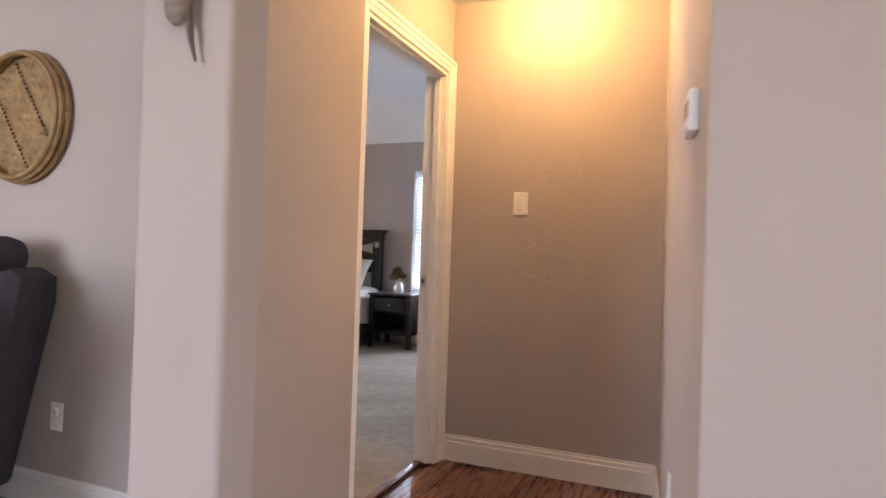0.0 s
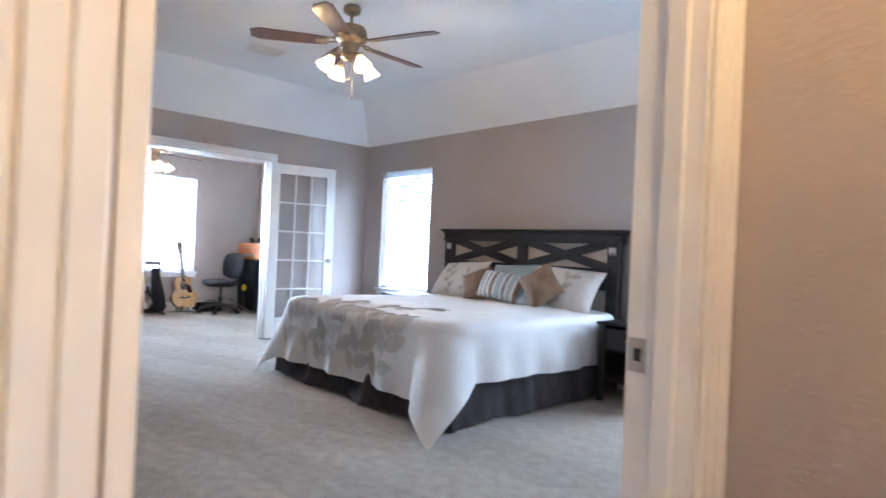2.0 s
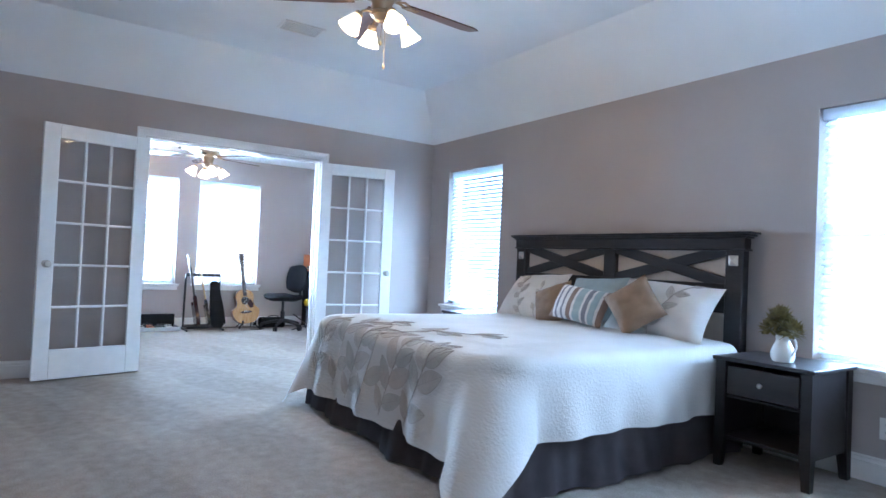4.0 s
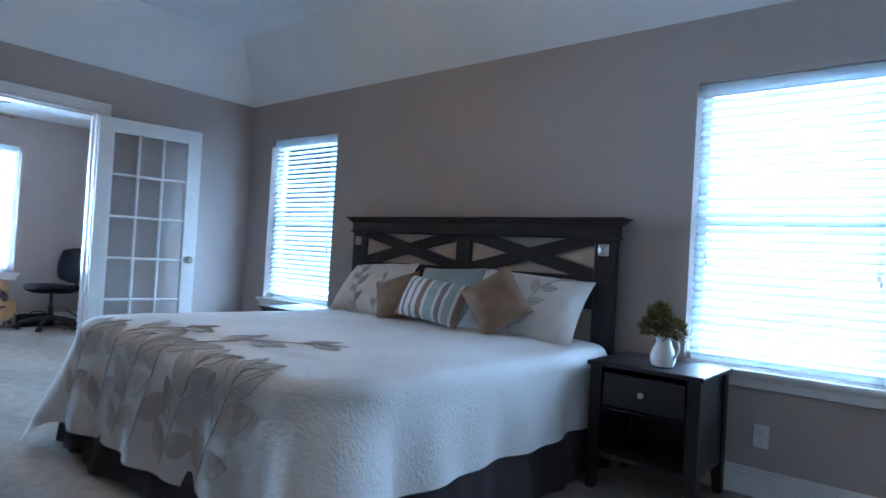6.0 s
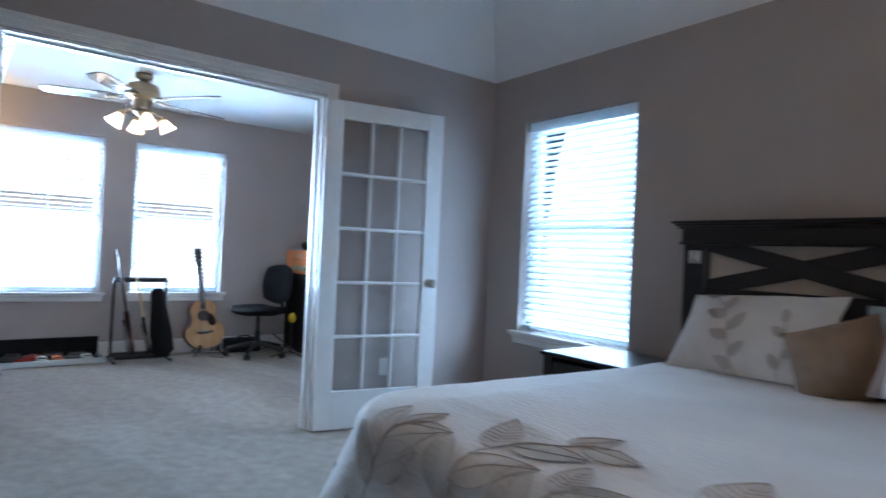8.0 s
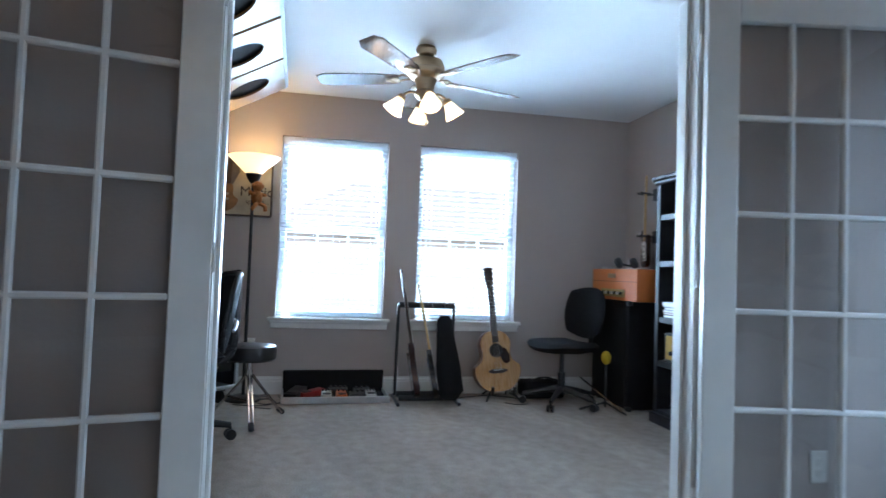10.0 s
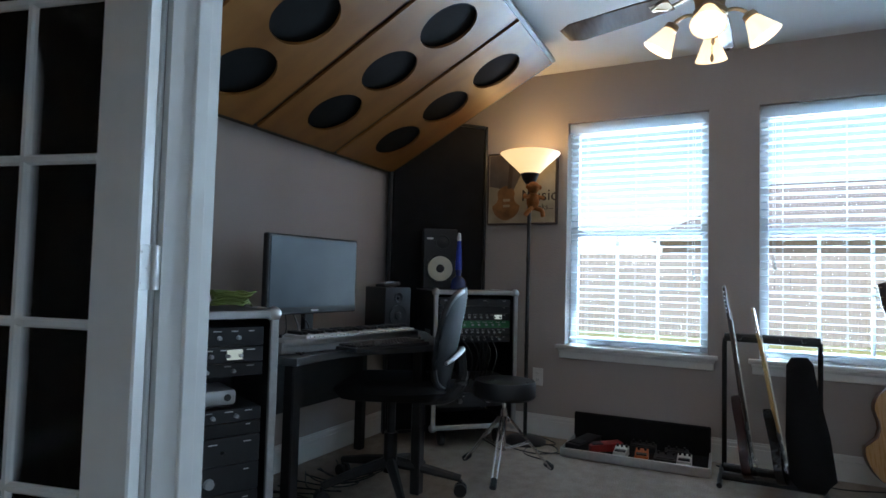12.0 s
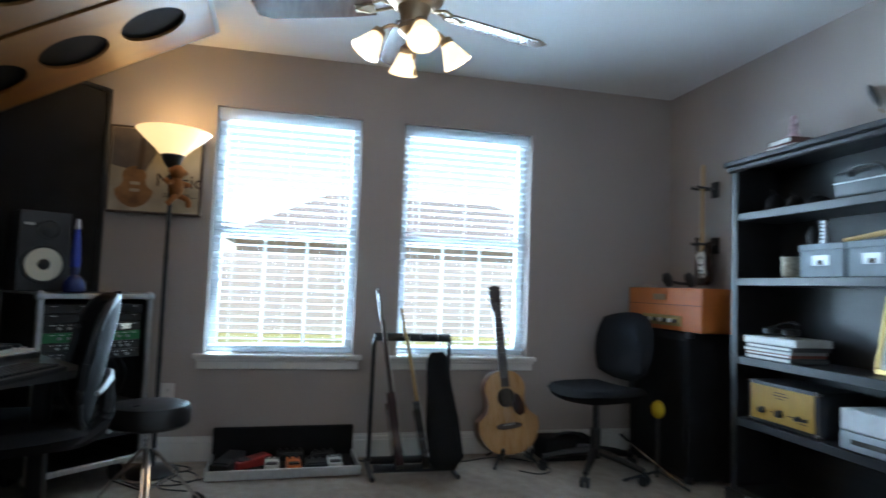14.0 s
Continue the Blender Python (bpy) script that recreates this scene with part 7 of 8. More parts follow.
WALLG = electric("electric_guitar", pose(-9.39, STUDIO_N - 0.09, 1.12, 0, 0, -18) @ Matrix.Scale(0.74, 4), plain("sunburst_body", (0.03, 0.015, 0.01), 0.2, vary=0.3), "electric guitar with white pickguard and maple neck hung on the wall", True)
hgr = thing("guitar_hanger", pose(-9.39, STUDIO_N, 1.72), "black guitar hanger screwed to the wall", "hanger")
bm = bmesh.new()
box(bm, (0, -0.01, 0), (0.06, 0.02, 0.10), 0.004)
part("plate", bm, BLACK, hgr)
bm = bmesh.new()
tube(bm, [(0, -0.01, 0), (0, -0.05, 0)], 0.008, 8)
for s in (-1, 1):
    tube(bm, [(0, -0.05, 0), (s * 0.035, -0.075, 0), (s * 0.032, -0.15, 0.004), (s * 0.024, -0.158, 0.012)], 0.008, 8)
part("yoke", bm, BLACK, hgr)
hg2 = copy_thing(hgr, pose(-9.39, STUDIO_N, 1.37))

# guitar rack with two electrics and a bag
gr = thing("guitar_rack", pose(-9.55, 4.03, 0, 0, 0, 90), "black tubular multi-guitar rack with padded bars", "guitar rack")
for s in (-1, 1):
    bm = bmesh.new()
    tube(bm, [(s * 0.225, 0.14, 0.03), (s * 0.225, 0.10, 0.70), (s * 0.222, 0.09, 0.745)], 0.013, 8)
    up = part("upright", bm, BLACKMETAL, gr)
    bm = bmesh.new()
    box(bm, (s * 0.225, 0.108, 0.48), (0.018, 0.004, 0.16), 0.001)
    part("decal", bm, RACKGREY, up)
    bm = bmesh.new()
    tube(bm, [(s * 0.235, 0.20, 0.018), (s * 0.235, -0.17, 0.018)], 0.014, 8)
    part("foot_bar", bm, BLACKMETAL, gr)
for y, z, r_ in ((0.09, 0.75, 0.024), (-0.10, 0.055, 0.022), (0.06, 0.055, 0.022)):
    bm = bmesh.new()
    tube(bm, [(-0.225, y, z), (0.225, y, z)], r_, 10)
    bar = part("padded_bar", bm, BLACK, gr)
    if z > 0.5:
        for k in range(4):
            bm = bmesh.new()
            cyl(bm, (-0.15 + 0.1 * k, y, z), (-0.15 + 0.1 * k, y - 0.06, z + 0.008), 0.013, n=10)
            part("padded_peg", bm, BLACK, bar)
electric("electric_guitar", pose(-9.40, 3.935, 0.07) @ pose(0, 0, 0, 8.3, -11) @ pose(0, 0, 0, 0, 0, 176) @ Matrix.Scale(0.97, 4), plain("dark_red_lacquer", (0.035, 0.012, 0.012), 0.15), "dark red electric guitar seen edge-on in the rack", False, ROSE)
electric("electric_guitar", pose(-9.40, 4.085, 0.07) @ pose(0, 0, 0, 10, -11) @ pose(0, 0, 0, 0, 0, 172) @ Matrix.Scale(0.86, 4), plain("black_lacquer", (0.012, 0.012, 0.014), 0.12), "black electric guitar with a maple neck in the rack")
bm = bmesh.new()
tube(bm, [(0, 0, 0), (0, 0.01, 0.05), (0.0, 0.02, 0.25), (0, 0.03, 0.45), (0, 0.04, 0.6), (0, 0.045, 0.635)], [0.05, 0.085, 0.08, 0.06, 0.05, 0.03], 14)
bmesh.ops.scale(bm, verts=bm.verts, vec=(0.6, 1.2, 1))
solid("gig_bag", bm, BLACKFAB, "black padded gig bag leaning in the rack", "bag", "", "", pose(-9.42, 4.20, 0.05, 0, 0, 0) @ pose(0, 0, 0, 9, -9, 0))

# ---- amplifier stack ----
ORANGE = plain("orange_vinyl", (0.56, 0.145, 0.022), 0.5, vary=0.06, bump=0.2, bscale=350)
cb = thing("speaker_cabinet", pose(-9.44, 5.68, 0), "tall black speaker cabinet beside the bookcase", "speaker")
bm = bmesh.new()
box(bm, (0, 0, 0.43), (0.62, 0.34, 0.82), 0.012, seg=2)
part("cabinet", bm, BLACKFAB, cb)
bm = bmesh.new()
box(bm, (0, -0.172, 0.43), (0.56, 0.008, 0.74), 0.002)
part("grille", bm, CLOTH, cb)
for sx in (-1, 1):
    for z in (0.03, 0.83):
        bm = bmesh.new()
        box(bm, (sx * 0.295, -0.155, z), (0.04, 0.04, 0.04), 0.008)
        part("corner", bm, RACKGREY, cb)
    for sy in (-1, 1):
        bm = bmesh.new()
        cyl(bm, (sx * 0.26, sy * 0.12, 0), (sx * 0.26, sy * 0.12, 0.025), 0.018, n=12)
        part("foot", bm, BLACK, cb)
ob_ = thing("orange_amplifier", pose(-9.415, 5.66, 0.842), "orange vinyl amplifier head with brass plate on the cabinet", "amplifier")
bm = bmesh.new()
box(bm, (0, 0, 0.13), (0.76, 0.28, 0.25), 0.008, seg=2)
part("case", bm, ORANGE, ob_)
bm = bmesh.new()
box(bm, (0, -0.1405, 0.155), (0.75, 0.002, 0.003))
part("seam", bm, RECESS_SHADE, ob_)
bm = bmesh.new()
box(bm, (-0.02, -0.143, 0.20), (0.13, 0.005, 0.035), 0.001)
part("badge", bm, BRONZE, ob_)
bm = bmesh.new()
box(bm, (0.0, -0.143, 0.062), (0.40, 0.006, 0.06), 0.001)
pl_ = part("control_plate", bm, plain("brass_plate", (0.36, 0.27, 0.10), 0.35, 0.8), ob_)
for k in range(7):
    bm = bmesh.new()
    cyl(bm, (-0.15 + 0.05 * k, -0.145, 0.062), (-0.15 + 0.05 * k, -0.162, 0.062), 0.012, n=12)
    part("knob", bm, PLASTER if k % 2 else BLACK, pl_)
for sx in (-1, 1):
    bm = bmesh.new()
    box(bm, (sx * 0.33, 0, 0.004), (0.04, 0.2, 0.008), 0.002)
    part("foot", bm, BLACK, ob_)
hp = thing("headphones", pose(-9.42, 5.62, 1.097, 0, 0, 30), "black headphones lying on the amplifier", "headphones")
for s in (-1, 1):
    bm = bmesh.new()
    lathe(bm, [(0.03, 0), (0.045, 0.006), (0.045, 0.03), (0.03, 0.038)], 20, Matrix.Translation((s * 0.07, 0, 0.045)) @ Matrix.Rotation(radians(70), 4, "Y"))
    part("earcup", bm, BLACK, hp)
bm = bmesh.new()
tube(bm, curve([(-0.085, 0, 0.05), (-0.06, 0.08, 0.04), (0, 0.11, 0.03), (0.06, 0.08, 0.04), (0.085, 0, 0.05)], 6), 0.009, 8)
part("headband", bm, BLACK, hp)
tn = thing("glass_dish", pose(-9.68, 5.60, 1.097), "small clear dish on the amplifier", "dish")
bm = bmesh.new()
lathe(bm, [(0.03, 0), (0.04, 0.004), (0.042, 0.02), (0.036, 0.02), (0.032, 0.008)], 20)
part("bowl", bm, SILVER, tn)

# microphone stand with yellow foam, folded beside the cabinet
mi = thing("microphone_stand", pose(-9.22, 5.38, 0), "black microphone stand with a yellow foam windscreen", "microphone")
bm = bmesh.new()
cyl(bm, (0, 0, 0.03), (0, 0, 0.36), 0.009, n=10)
part("pole", bm, BLACKMETAL, mi)
for k in range(3):
    a = Matrix.Rotation(2 * math.pi * k / 3 + 0.4, 4, "Z")
    bm = bmesh.new()
    tube(bm, [a @ Vector((0.01, 0, 0.06)), a @ Vector((0.2, 0, 0.01))], 0.008, 8)
    part("leg", bm, BLACKMETAL, mi)
bm = bmesh.new()
bmesh.ops.create_uvsphere(bm, u_segments=18, v_segments=12, radius=1, matrix=Matrix.Translation((0, 0, 0.405)) @ Matrix.Diagonal((0.038, 0.038, 0.052, 1)))
part("windscreen", bm, fabric("yellow_foam", (0.55, 0.36, 0.02), 0.15, 250, 0.95, 0.6), mi, "yellow foam windscreen")
bm = bmesh.new()
tube(bm, [(-0.20, -0.12, 0.22), (0.10, 0.03, 0.06), (0.16, 0.06, 0.03)], 0.007, 8)
part("boom", bm, CHROME, mi)

# ---- bookcase ----
BCW = wood("black_brown_bookcase", (0.010, 0.010, 0.012), (0.019, 0.019, 0.022), 0.36, 5, (2, 12, 12), 0.02)
BL, BR, BF, BB, BH = -8.88, -7.72, 5.58, 5.865, 1.77
bc = thing("bookcase", pose(0, 0, 0), "tall black-brown bookcase, half full, against the wall", "bookcase")
for x0, x1 in ((BL, BL + 0.045), (BR - 0.045, BR)):
    part("side_panel", slab(x0, BF, 0, x1, BB, BH - 0.03, 0.003), BCW, bc)
part("back_panel", slab(BL + 0.045, BB - 0.012, 0.06, BR - 0.045, BB, BH - 0.03), BCW, bc)
bm = slab(BL - 0.03, BF - 0.03, BH - 0.03, BR + 0.03, BB, BH, 0.006)
box(bm, ((BL + BR) / 2, BF - 0.004, BH - 0.045), (BR - BL + 0.03, 0.03, 0.03), 0.008)
part("cornice", bm, BCW, bc)
SH_Z = (0.10, 0.445, 0.755, 1.155, 1.49)
for z in SH_Z:
    part("shelf", slab(BL + 0.046, BF + 0.004, z - 0.04, BR - 0.046, BB - 0.013, z, 0.003), BCW, bc)
part("plinth", slab(BL - 0.02, BF - 0.02, 0, BR + 0.02, BF + 0.012, 0.075, 0.005), BCW, bc)


def storage_box(x):
    b = thing("storage_box", pose(x, 5.71, 1.155), "grey fabric storage box with a metal label holder", "box", "storage boxes on the shelf")
    bm = bmesh.new()
    box(bm, (0, 0, 0.065), (0.235, 0.2, 0.13), 0.004)
    part("body", bm, plain("slate_grey_card", (0.16, 0.19, 0.22), 0.6, vary=0.08), b)
    bm = bmesh.new()
    box(bm, (0, 0, 0.135), (0.242, 0.208, 0.03), 0.004)
    part("lid", bm, plain("slate_grey_lid", (0.17, 0.20, 0.23), 0.6, vary=0.08), b)
    bm = bmesh.new()
    box(bm, (0, -0.102, 0.075), (0.085, 0.005, 0.045), 0.001)
    h_ = part("label_holder", bm, SILVER, b)
    # dark inset whose colour stands for the shaded slot
    bm = bmesh.new()
    box(bm, (0, -0.1048, 0.066), (0.03, 0.003, 0.02), 0.001)
    part("label_slot", bm, RECESS_SHADE, h_)
    return b


storage_box(-8.345)
storage_box(-8.095)
rnd = random.Random(9)
z = SH_Z[2]
for k, (c, t, w_) in enumerate((((0.10, 0.11, 0.12), 0.022, 0.30), ((0.35, 0.12, 0.08), 0.014, 0.28), ((0.5, 0.5, 0.5), 0.016, 0.30), ((0.12, 0.12, 0.13), 0.02, 0.31), ((0.62, 0.62, 0.6), 0.035, 0.33))):
    b = thing("binder", pose(-8.64 + rnd.uniform(-0.01, 0.01), 5.70, z, 0, 0, rnd.uniform(-3, 3)), "ring binder lying in a stack on the shelf", "binder", "stack of binders")
    bm = bmesh.new()
    box(bm, (0, 0, t / 2), (w_, 0.21, t), 0.002)
    part("cover", bm, plain("binder_cover", c, 0.45), b)
    bm = bmesh.new()
    box(bm, (0, -0.104, t / 2), (w_ - 0.02, 0.006, t * 0.6))
    part("page_block", bm, PLASTER, b)
    z += t + 0.001
hb_ = thing("headphones", pose(-8.66, 5.69, z), "black headphones on the stack of binders", "headphones")
for s in (-1, 1):
    bm = bmesh.new()
    lathe(bm, [(0.03, 0), (0.042, 0.008), (0.042, 0.03), (0.028, 0.036)], 18, Matrix.Translation((s * 0.06, 0, 0.008)))
    part("earcup", bm, BLACK, hb_)
bm = bmesh.new()
tube(bm, curve([(-0.06, 0, 0.035), (-0.05, 0.05, 0.06), (0, 0.07, 0.07), (0.05, 0.05, 0.06), (0.06, 0, 0.035)], 6), 0.008, 8)
part("headband", bm, BLACK, hb_)

pf = thing("photo_frame", pose(-8.06, 5.70, SH_Z[2], -10, 0, -12), "gold picture frame with a collage of small photographs", "picture frame")
GOLD = plain("gilt_frame", (0.42, 0.29, 0.10), 0.35, 0.7, vary=0.15)
for c, s in (((0, 0, 0.012), (0.27, 0.018, 0.024)), ((0, 0, 0.318), (0.27, 0.018, 0.024)), ((-0.123, 0, 0.165), (0.024, 0.018, 0.282)), ((0.123, 0, 0.165), (0.024, 0.018, 0.282))):
    bm = bmesh.new()
    box(bm, c, s, 0.004)
    part("frame_bar", bm, GOLD, pf)
bm = bmesh.new()
box(bm, (0, 0.003, 0.165), (0.222, 0.006, 0.282))
part("mat_board", bm, plain("cream_mat", (0.6, 0.57, 0.5), 0.6), pf)
for i in range(2):
    for j in range(3):
        bm = bmesh.new()
        box(bm, (-0.05 + 0.1 * i, -0.0015, 0.075 + 0.09 * j), (0.075, 0.003, 0.06 + 0.01 * ((i + j) % 2)))
        part("photograph", bm, plain("faded_photograph", (0.16 + 0.06 * i, 0.15, 0.14 + 0.03 * j), 0.4, vary=0.4, scale=30), pf)

ya = thing("yellow_amplifier", pose(-8.56, 5.72, SH_Z[1]), "vintage amplifier with a mustard yellow face and black knobs", "amplifier")
bm = bmesh.new()
box(bm, (0, 0, 0.105), (0.43, 0.24, 0.20), 0.008, seg=2)
part("case", bm, BLACK, ya)
bm = bmesh.new()
box(bm, (0, -0.1225, 0.105), (0.385, 0.006, 0.165), 0.002)
fc = part("face_plate", bm, plain("mustard_yellow_paint", (0.46, 0.26, 0.03), 0.4, vary=0.08), ya)
for x, r_ in ((-0.11, 0.016), (0.0, 0.019), (0.11, 0.012), (0.15, 0.008)):
    bm = bmesh.new()
    cyl(bm, (x, -0.125, 0.07), (x, -0.148, 0.07), r_, r_ * 0.8, 16)
    part("knob", bm, BLACK, fc)
for x, z_, w_ in ((0, 0.165, 0.07), (0, 0.152, 0.09), (0, 0.139, 0.04), (-0.055, 0.07, 0.02), (0.06, 0.07, 0.03), (0.13, 0.05, 0.05)):
    bm = bmesh.new()
    box(bm, (x, -0.126, z_), (w_, 0.0014, 0.004))
    part("marking", bm, INK, fc)
for sx in (-1, 1):
    for z_ in (0.014, 0.196):
        bm = bmesh.new()
        box(bm, (sx * 0.203, -0.112, z_), (0.026, 0.03, 0.02), 0.005)
        part("corner", bm, CHROME, ya)
    bm = bmesh.new()
    box(bm, (sx * 0.17, 0, 0.0025), (0.03, 0.16, 0.005))
    part("foot", bm, BLACK, ya)

pr = thing("printer", pose(-8.03, 5.715, SH_Z[1]), "white and grey desktop printer on the shelf", "printer")
bm = bmesh.new()
box(bm, (0, 0, 0.04), (0.42, 0.25, 0.078), 0.012, seg=2)
part("base", bm, plain("pale_grey_plastic", (0.33, 0.35, 0.38), 0.4), pr)
bm = bmesh.new()
box(bm, (0, -0.01, 0.125), (0.40, 0.24, 0.088), 0.006)
part("scanner_lid", bm, plain("white_printer_plastic", (0.65, 0.67, 0.70), 0.4), pr)
# dark strip on the front, painted as the shade in the slot
bm = bmesh.new()
box(bm, (0, -0.124, 0.04), (0.3, 0.006, 0.02))
part("paper_slot", bm, RECESS_SHADE, pr)

cs = thing("camera_case", pose(-8.12, 5.72, SH_Z[4]), "dark padded case with a zip on the upper shelf", "case")
bm = bmesh.new()
box(bm, (0, 0, 0.06), (0.34, 0.2, 0.115), 0.02, seg=3)
part("body", bm, plain("dark_slate_case", (0.04, 0.048, 0.055), 0.5), cs)
bm = bmesh.new()
tube(bm, curve([(-0.08, -0.1, 0.09), (-0.06, -0.125, 0.12), (0.06, -0.125, 0.12), (0.08, -0.1, 0.09)], 5), 0.008, 8)
part("handle", bm, BLACK, cs)
bm = bmesh.new()
tube(bm, [(-0.17, -0.101, 0.07), (0.17, -0.101, 0.07)], 0.003, 6)
part("zip", bm, SILVER, cs)
for x, r_, h_ in ((-8.72, 0.05, 0.09), (-8.60, 0.04, 0.07), (-8.46, 0.055, 0.05)):
    t_ = thing("dark_pouch", pose(x, 5.71, SH_Z[4]), "small dark fabric pouch on the upper shelf", "bag", "pouches on the upper shelf")
    bm = bmesh.new()
    lathe(bm, [(r_ * 0.8, 0), (r_, h_ * 0.3), (r_ * 0.8, h_ * 0.75), (r_ * 0.3, h_), (r_ * 0.1, h_ * 1.05)], 16)
    part("body", bm, BLACKFAB, t_)
    bm = bmesh.new()
    tube(bm, curve([(-r_ * 0.3, 0, h_ * 0.95), (0, -0.02, h_ * 1.3), (r_ * 0.3, 0, h_ * 0.95)], 5), 0.005, 6)
    part("strap", bm, BLACK, t_)
jr = thing("woven_jar", pose(-8.56, 5.66, SH_Z[3]), "small pale woven jar on the shelf", "jar")
bm = bmesh.new()
lathe(bm, [(0.03, 0), (0.04, 0.008), (0.045, 0.04), (0.042, 0.08), (0.048, 0.10), (0.042, 0.1), (0.036, 0.08)], 20)
part("body", bm, plain("pale_woven_straw", (0.35, 0.31, 0.24), 0.8, vary=0.35, scale=60, bump=0.5, bscale=90), jr)
sd = thing("dark_figurine", pose(-8.52, 5.74, SH_Z[3]), "dark slender ornament on the shelf", "ornament")
bm = bmesh.new()
lathe(bm, [(0.04, 0), (0.042, 0.01), (0.02, 0.03), (0.025, 0.1), (0.016, 0.16), (0.024, 0.2), (0.012, 0.24), (0.004, 0.25)], 16)
part("body", bm, BLACK, sd)
rm = thing("remote_control", pose(-8.405, 5.69, 1.308), "silver remote standing on the storage box", "remote")
bm = bmesh.new()
box(bm, (0, 0, 0.055), (0.028, 0.02, 0.11), 0.004)
part("body", bm, SILVER, rm)
bm = bmesh.new()
for k in range(5):
    box(bm, (0, -0.011, 0.025 + 0.017 * k), (0.016, 0.003, 0.008), 0.001)
part("keys", bm, BLACK, rm)
dsx = thing("wooden_baton", pose(-8.12, 5.66, 1.312, 0, -6, 6), "pale wooden stick resting on the storage boxes", "stick")
bm = bmesh.new()
tube(bm, [(-0.14, 0, 0.018), (0, 0, 0.02), (0.16, 0, 0.022)], [0.008, 0.012, 0.014], 8)
part("shaft", bm, MAPLE, dsx)

# on top of the bookcase
for k, (c, w_, t_) in enumerate((((0.13, 0.03, 0.025), 0.20, 0.04), ((0.10, 0.04, 0.03), 0.16, 0.03))):
    b = thing("book", pose(-8.62, 5.72, BH + (0.0 if k == 0 else 0.041), 0, 0, 4 - 7 * k), "dark red hardback book lying on the bookcase", "book", "books on the bookcase")
    bm = bmesh.new()
    box(bm, (0, 0, t_ / 2), (w_, 0.15, t_), 0.002)
    part("cover", bm, plain("red_book_cloth", c, 0.6), b)
    bm = bmesh.new()
    box(bm, (0.004, -0.0735, t_ / 2), (w_ - 0.02, 0.006, t_ - 0.01))
    part("page_block", bm, PLASTER, b)
bm = bmesh.new()
lathe(bm, [(0.025, 0), (0.03, 0.01), (0.018, 0.04), (0.022, 0.06), (0.014, 0.075), (0.02, 0.095), (0.012, 0.115), (0.002, 0.12)], 14)
solid("figurine", bm, plain("pink_white_porcelain", (0.55, 0.38, 0.42), 0.3, vary=0.3, scale=30), "small pink and white porcelain ornament on the books", "statue", "", "", pose(-8.60, 5.71, BH + 0.0722))
hk = thing("wall_feather", pose(-8.30, STUDIO_N, 1.98), "dark feather-shaped ornament pinned to the wall", "wall decoration")
bm = bmesh.new()
prism(bm, [(0, -0.06), (0.016, -0.02), (0.014, 0.05), (0, 0.075), (-0.016, 0.04), (-0.014, -0.02)], 0.012, Matrix.Translation((0, -0.02, 0)) @ Matrix.Rotation(radians(-25), 4, "Y"), 0.003)
part("vane", bm, BLACK, hk)
bm = bmesh.new()
tube(bm, [(0.02, -0.02, -0.06), (0.03, 0.0, -0.08)], 0.004, 6)
part("pin", bm, BRONZE, hk)
mg = thing("magazine", pose(-8.1, 5.70, SH_Z[0]), "purple and white magazine on the bottom shelf", "magazine")
bm = bmesh.new()
box(bm, (0, 0, 0.01), (0.22, 0.2, 0.02), 0.002)
part("cover", bm, plain("purple_print", (0.25, 0.15, 0.35), 0.3, vary=0.6, scale=16), mg)
bm = bmesh.new()
box(bm, (0, -0.1, 0.01), (0.21, 0.006, 0.014))
part("page_block", bm, PLASTER, mg)

# ---- cables on the carpet ----
rnd = random.Random(5)


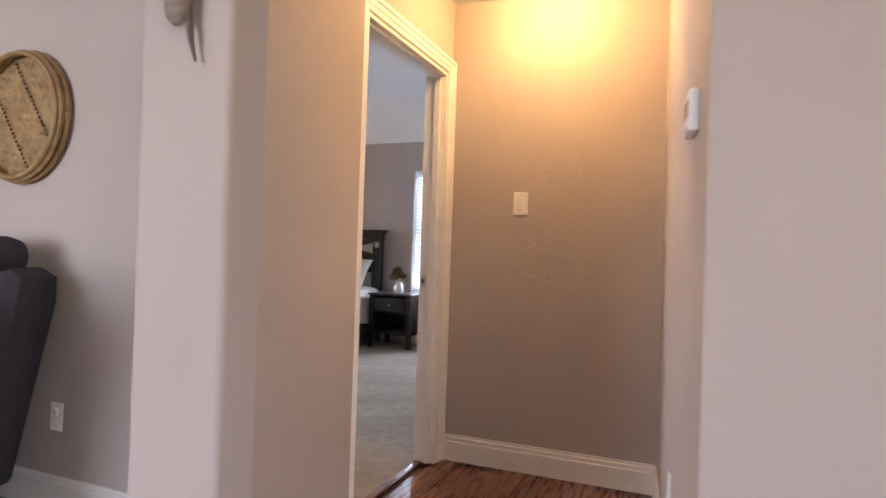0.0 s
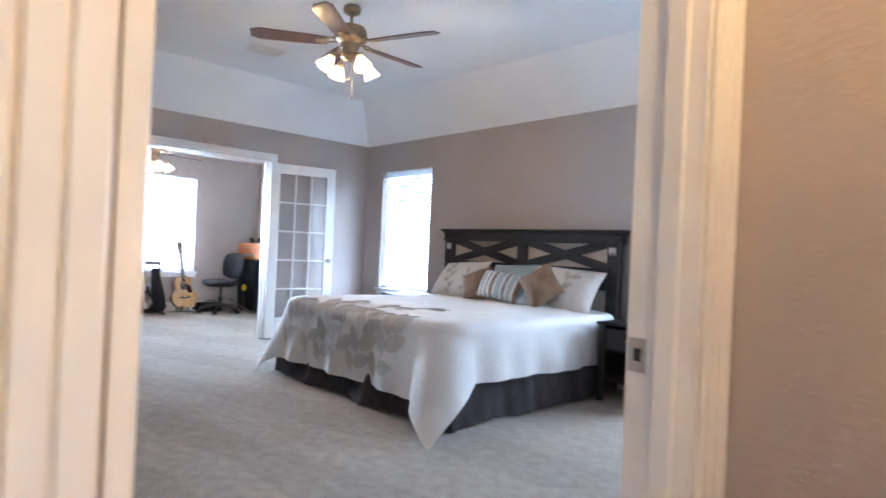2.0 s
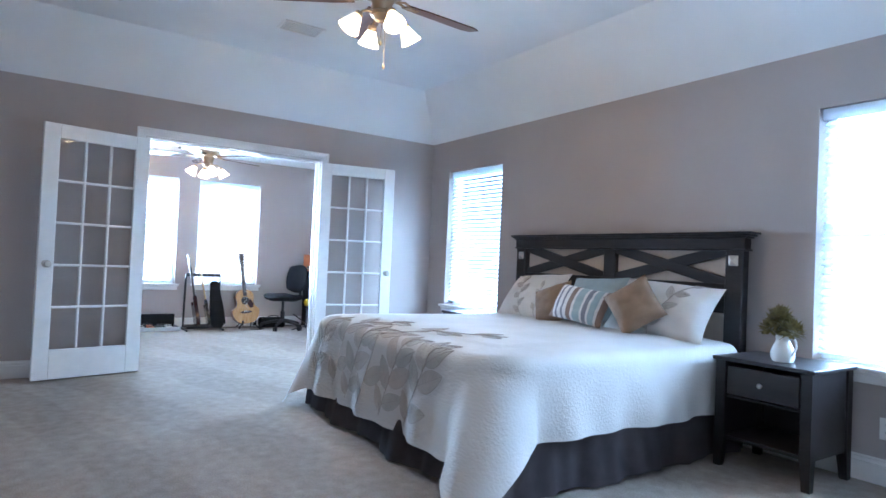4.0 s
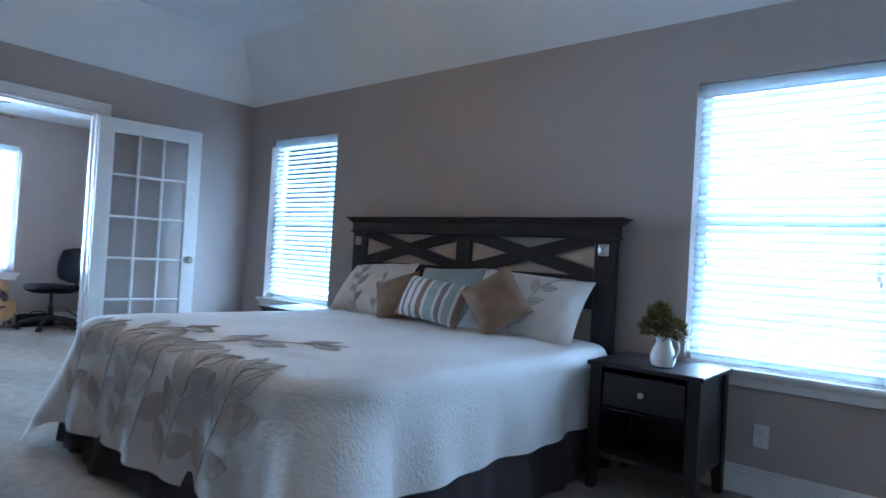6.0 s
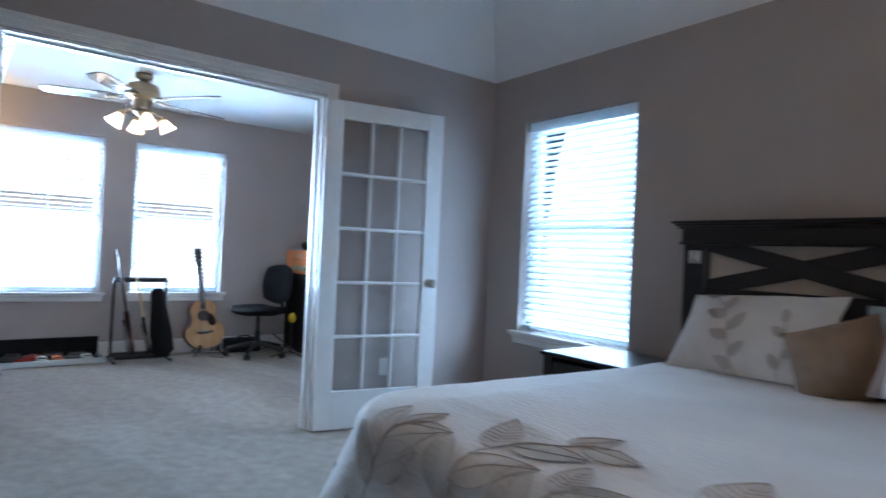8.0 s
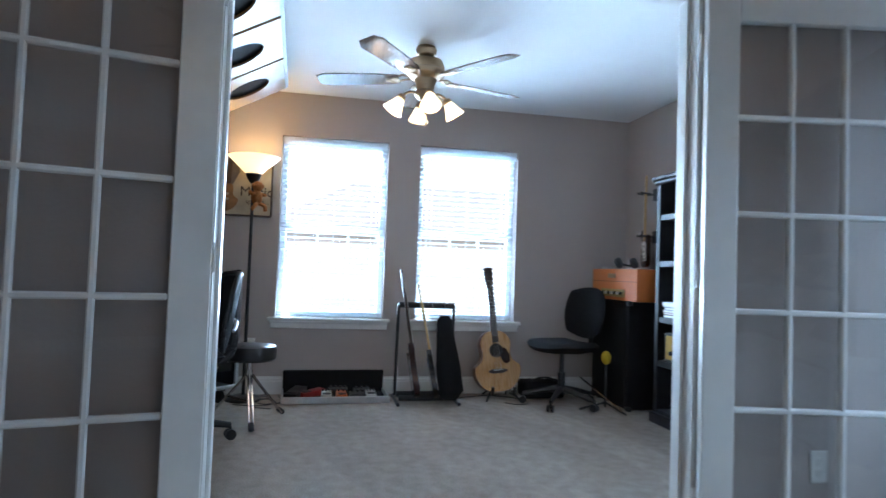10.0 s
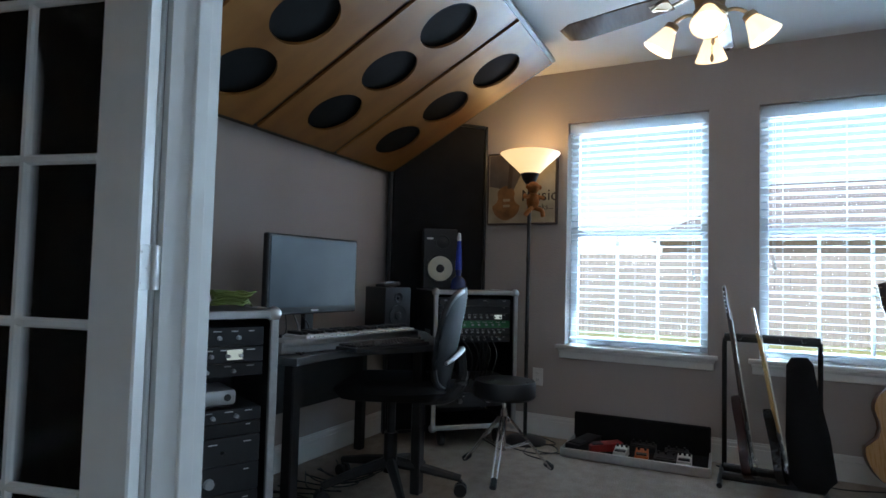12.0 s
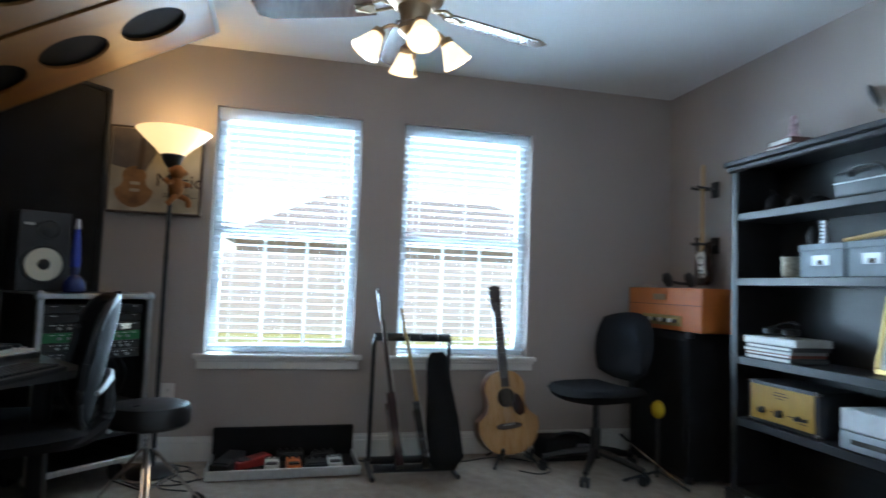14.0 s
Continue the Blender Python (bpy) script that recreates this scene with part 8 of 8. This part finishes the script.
def floor_cable(pts, r=0.0035):
    bm = bmesh.new()
    tube(bm, curve([(x, y, r + 0.002 * (k % 2)) for k, (x, y) in enumerate(pts)], 7), r, 6)
    solid("floor_cable", bm, BLACK, "black cable lying loose on the carpet", "cable", "cables on the carpet")


floor_cable([(-9.84, 2.70), (-9.72, 2.84), (-9.62, 2.74), (-9.5, 2.82), (-9.58, 2.95), (-9.8, 2.9)])
floor_cable([(-9.5, 2.6), (-9.45, 2.8), (-9.56, 2.9), (-9.68, 2.82), (-9.6, 2.72), (-9.42, 2.74), (-9.36, 2.88)])
floor_cable([(-9.8, 3.76), (-9.72, 3.85), (-9.75, 4.1), (-9.7, 4.35), (-9.78, 4.6), (-9.66, 4.8), (-9.5, 4.86), (-9.42, 4.76), (-9.5, 4.66)])
floor_cable([(-9.86, 4.9), (-9.78, 5.1), (-9.84, 5.4)], 0.006)
for k in range(6):
    floor_cable([(-8.75 + 0.12 * k + rnd.uniform(-0.1, 0.1), 1.85 + 0.05 * rnd.random()), (-8.6 + 0.1 * k, 2.05), (-8.8 + 0.15 * k, 2.2), (-8.5 + 0.06 * k, 2.15), (-8.55 + 0.1 * k, 1.9)])
bm = bmesh.new()
for k in range(3):
    tube(bm, curve([(-8.26 + 0.05 * k, 1.99, 0.85), (-8.2 + 0.08 * k, 2.1, 0.77), (-8.0 + 0.05 * k, 2.14, 0.726 + 0.004 * k), (-7.85, 2.3 + 0.03 * k, 0.727), (-7.78, 2.42, 0.727)], 6), 0.003, 5)
solid("desk_cables", bm, BLACK, "thin black cables running across the desk", "cable")
tr = thing("cable_bag", pose(-9.74, 5.05, 0), "low dark bag of cables by the baseboard", "bag")
bm = bmesh.new()
box(bm, (0, 0, 0.07), (0.2, 0.36, 0.14), 0.03, seg=3)
part("body", bm, BLACKFAB, tr)
bm = bmesh.new()
tube(bm, curve([(0.06, -0.1, 0.135), (0.07, -0.05, 0.17), (0.07, 0.05, 0.17), (0.06, 0.1, 0.135)], 5), 0.008, 8)
part("strap", bm, BLACK, tr)
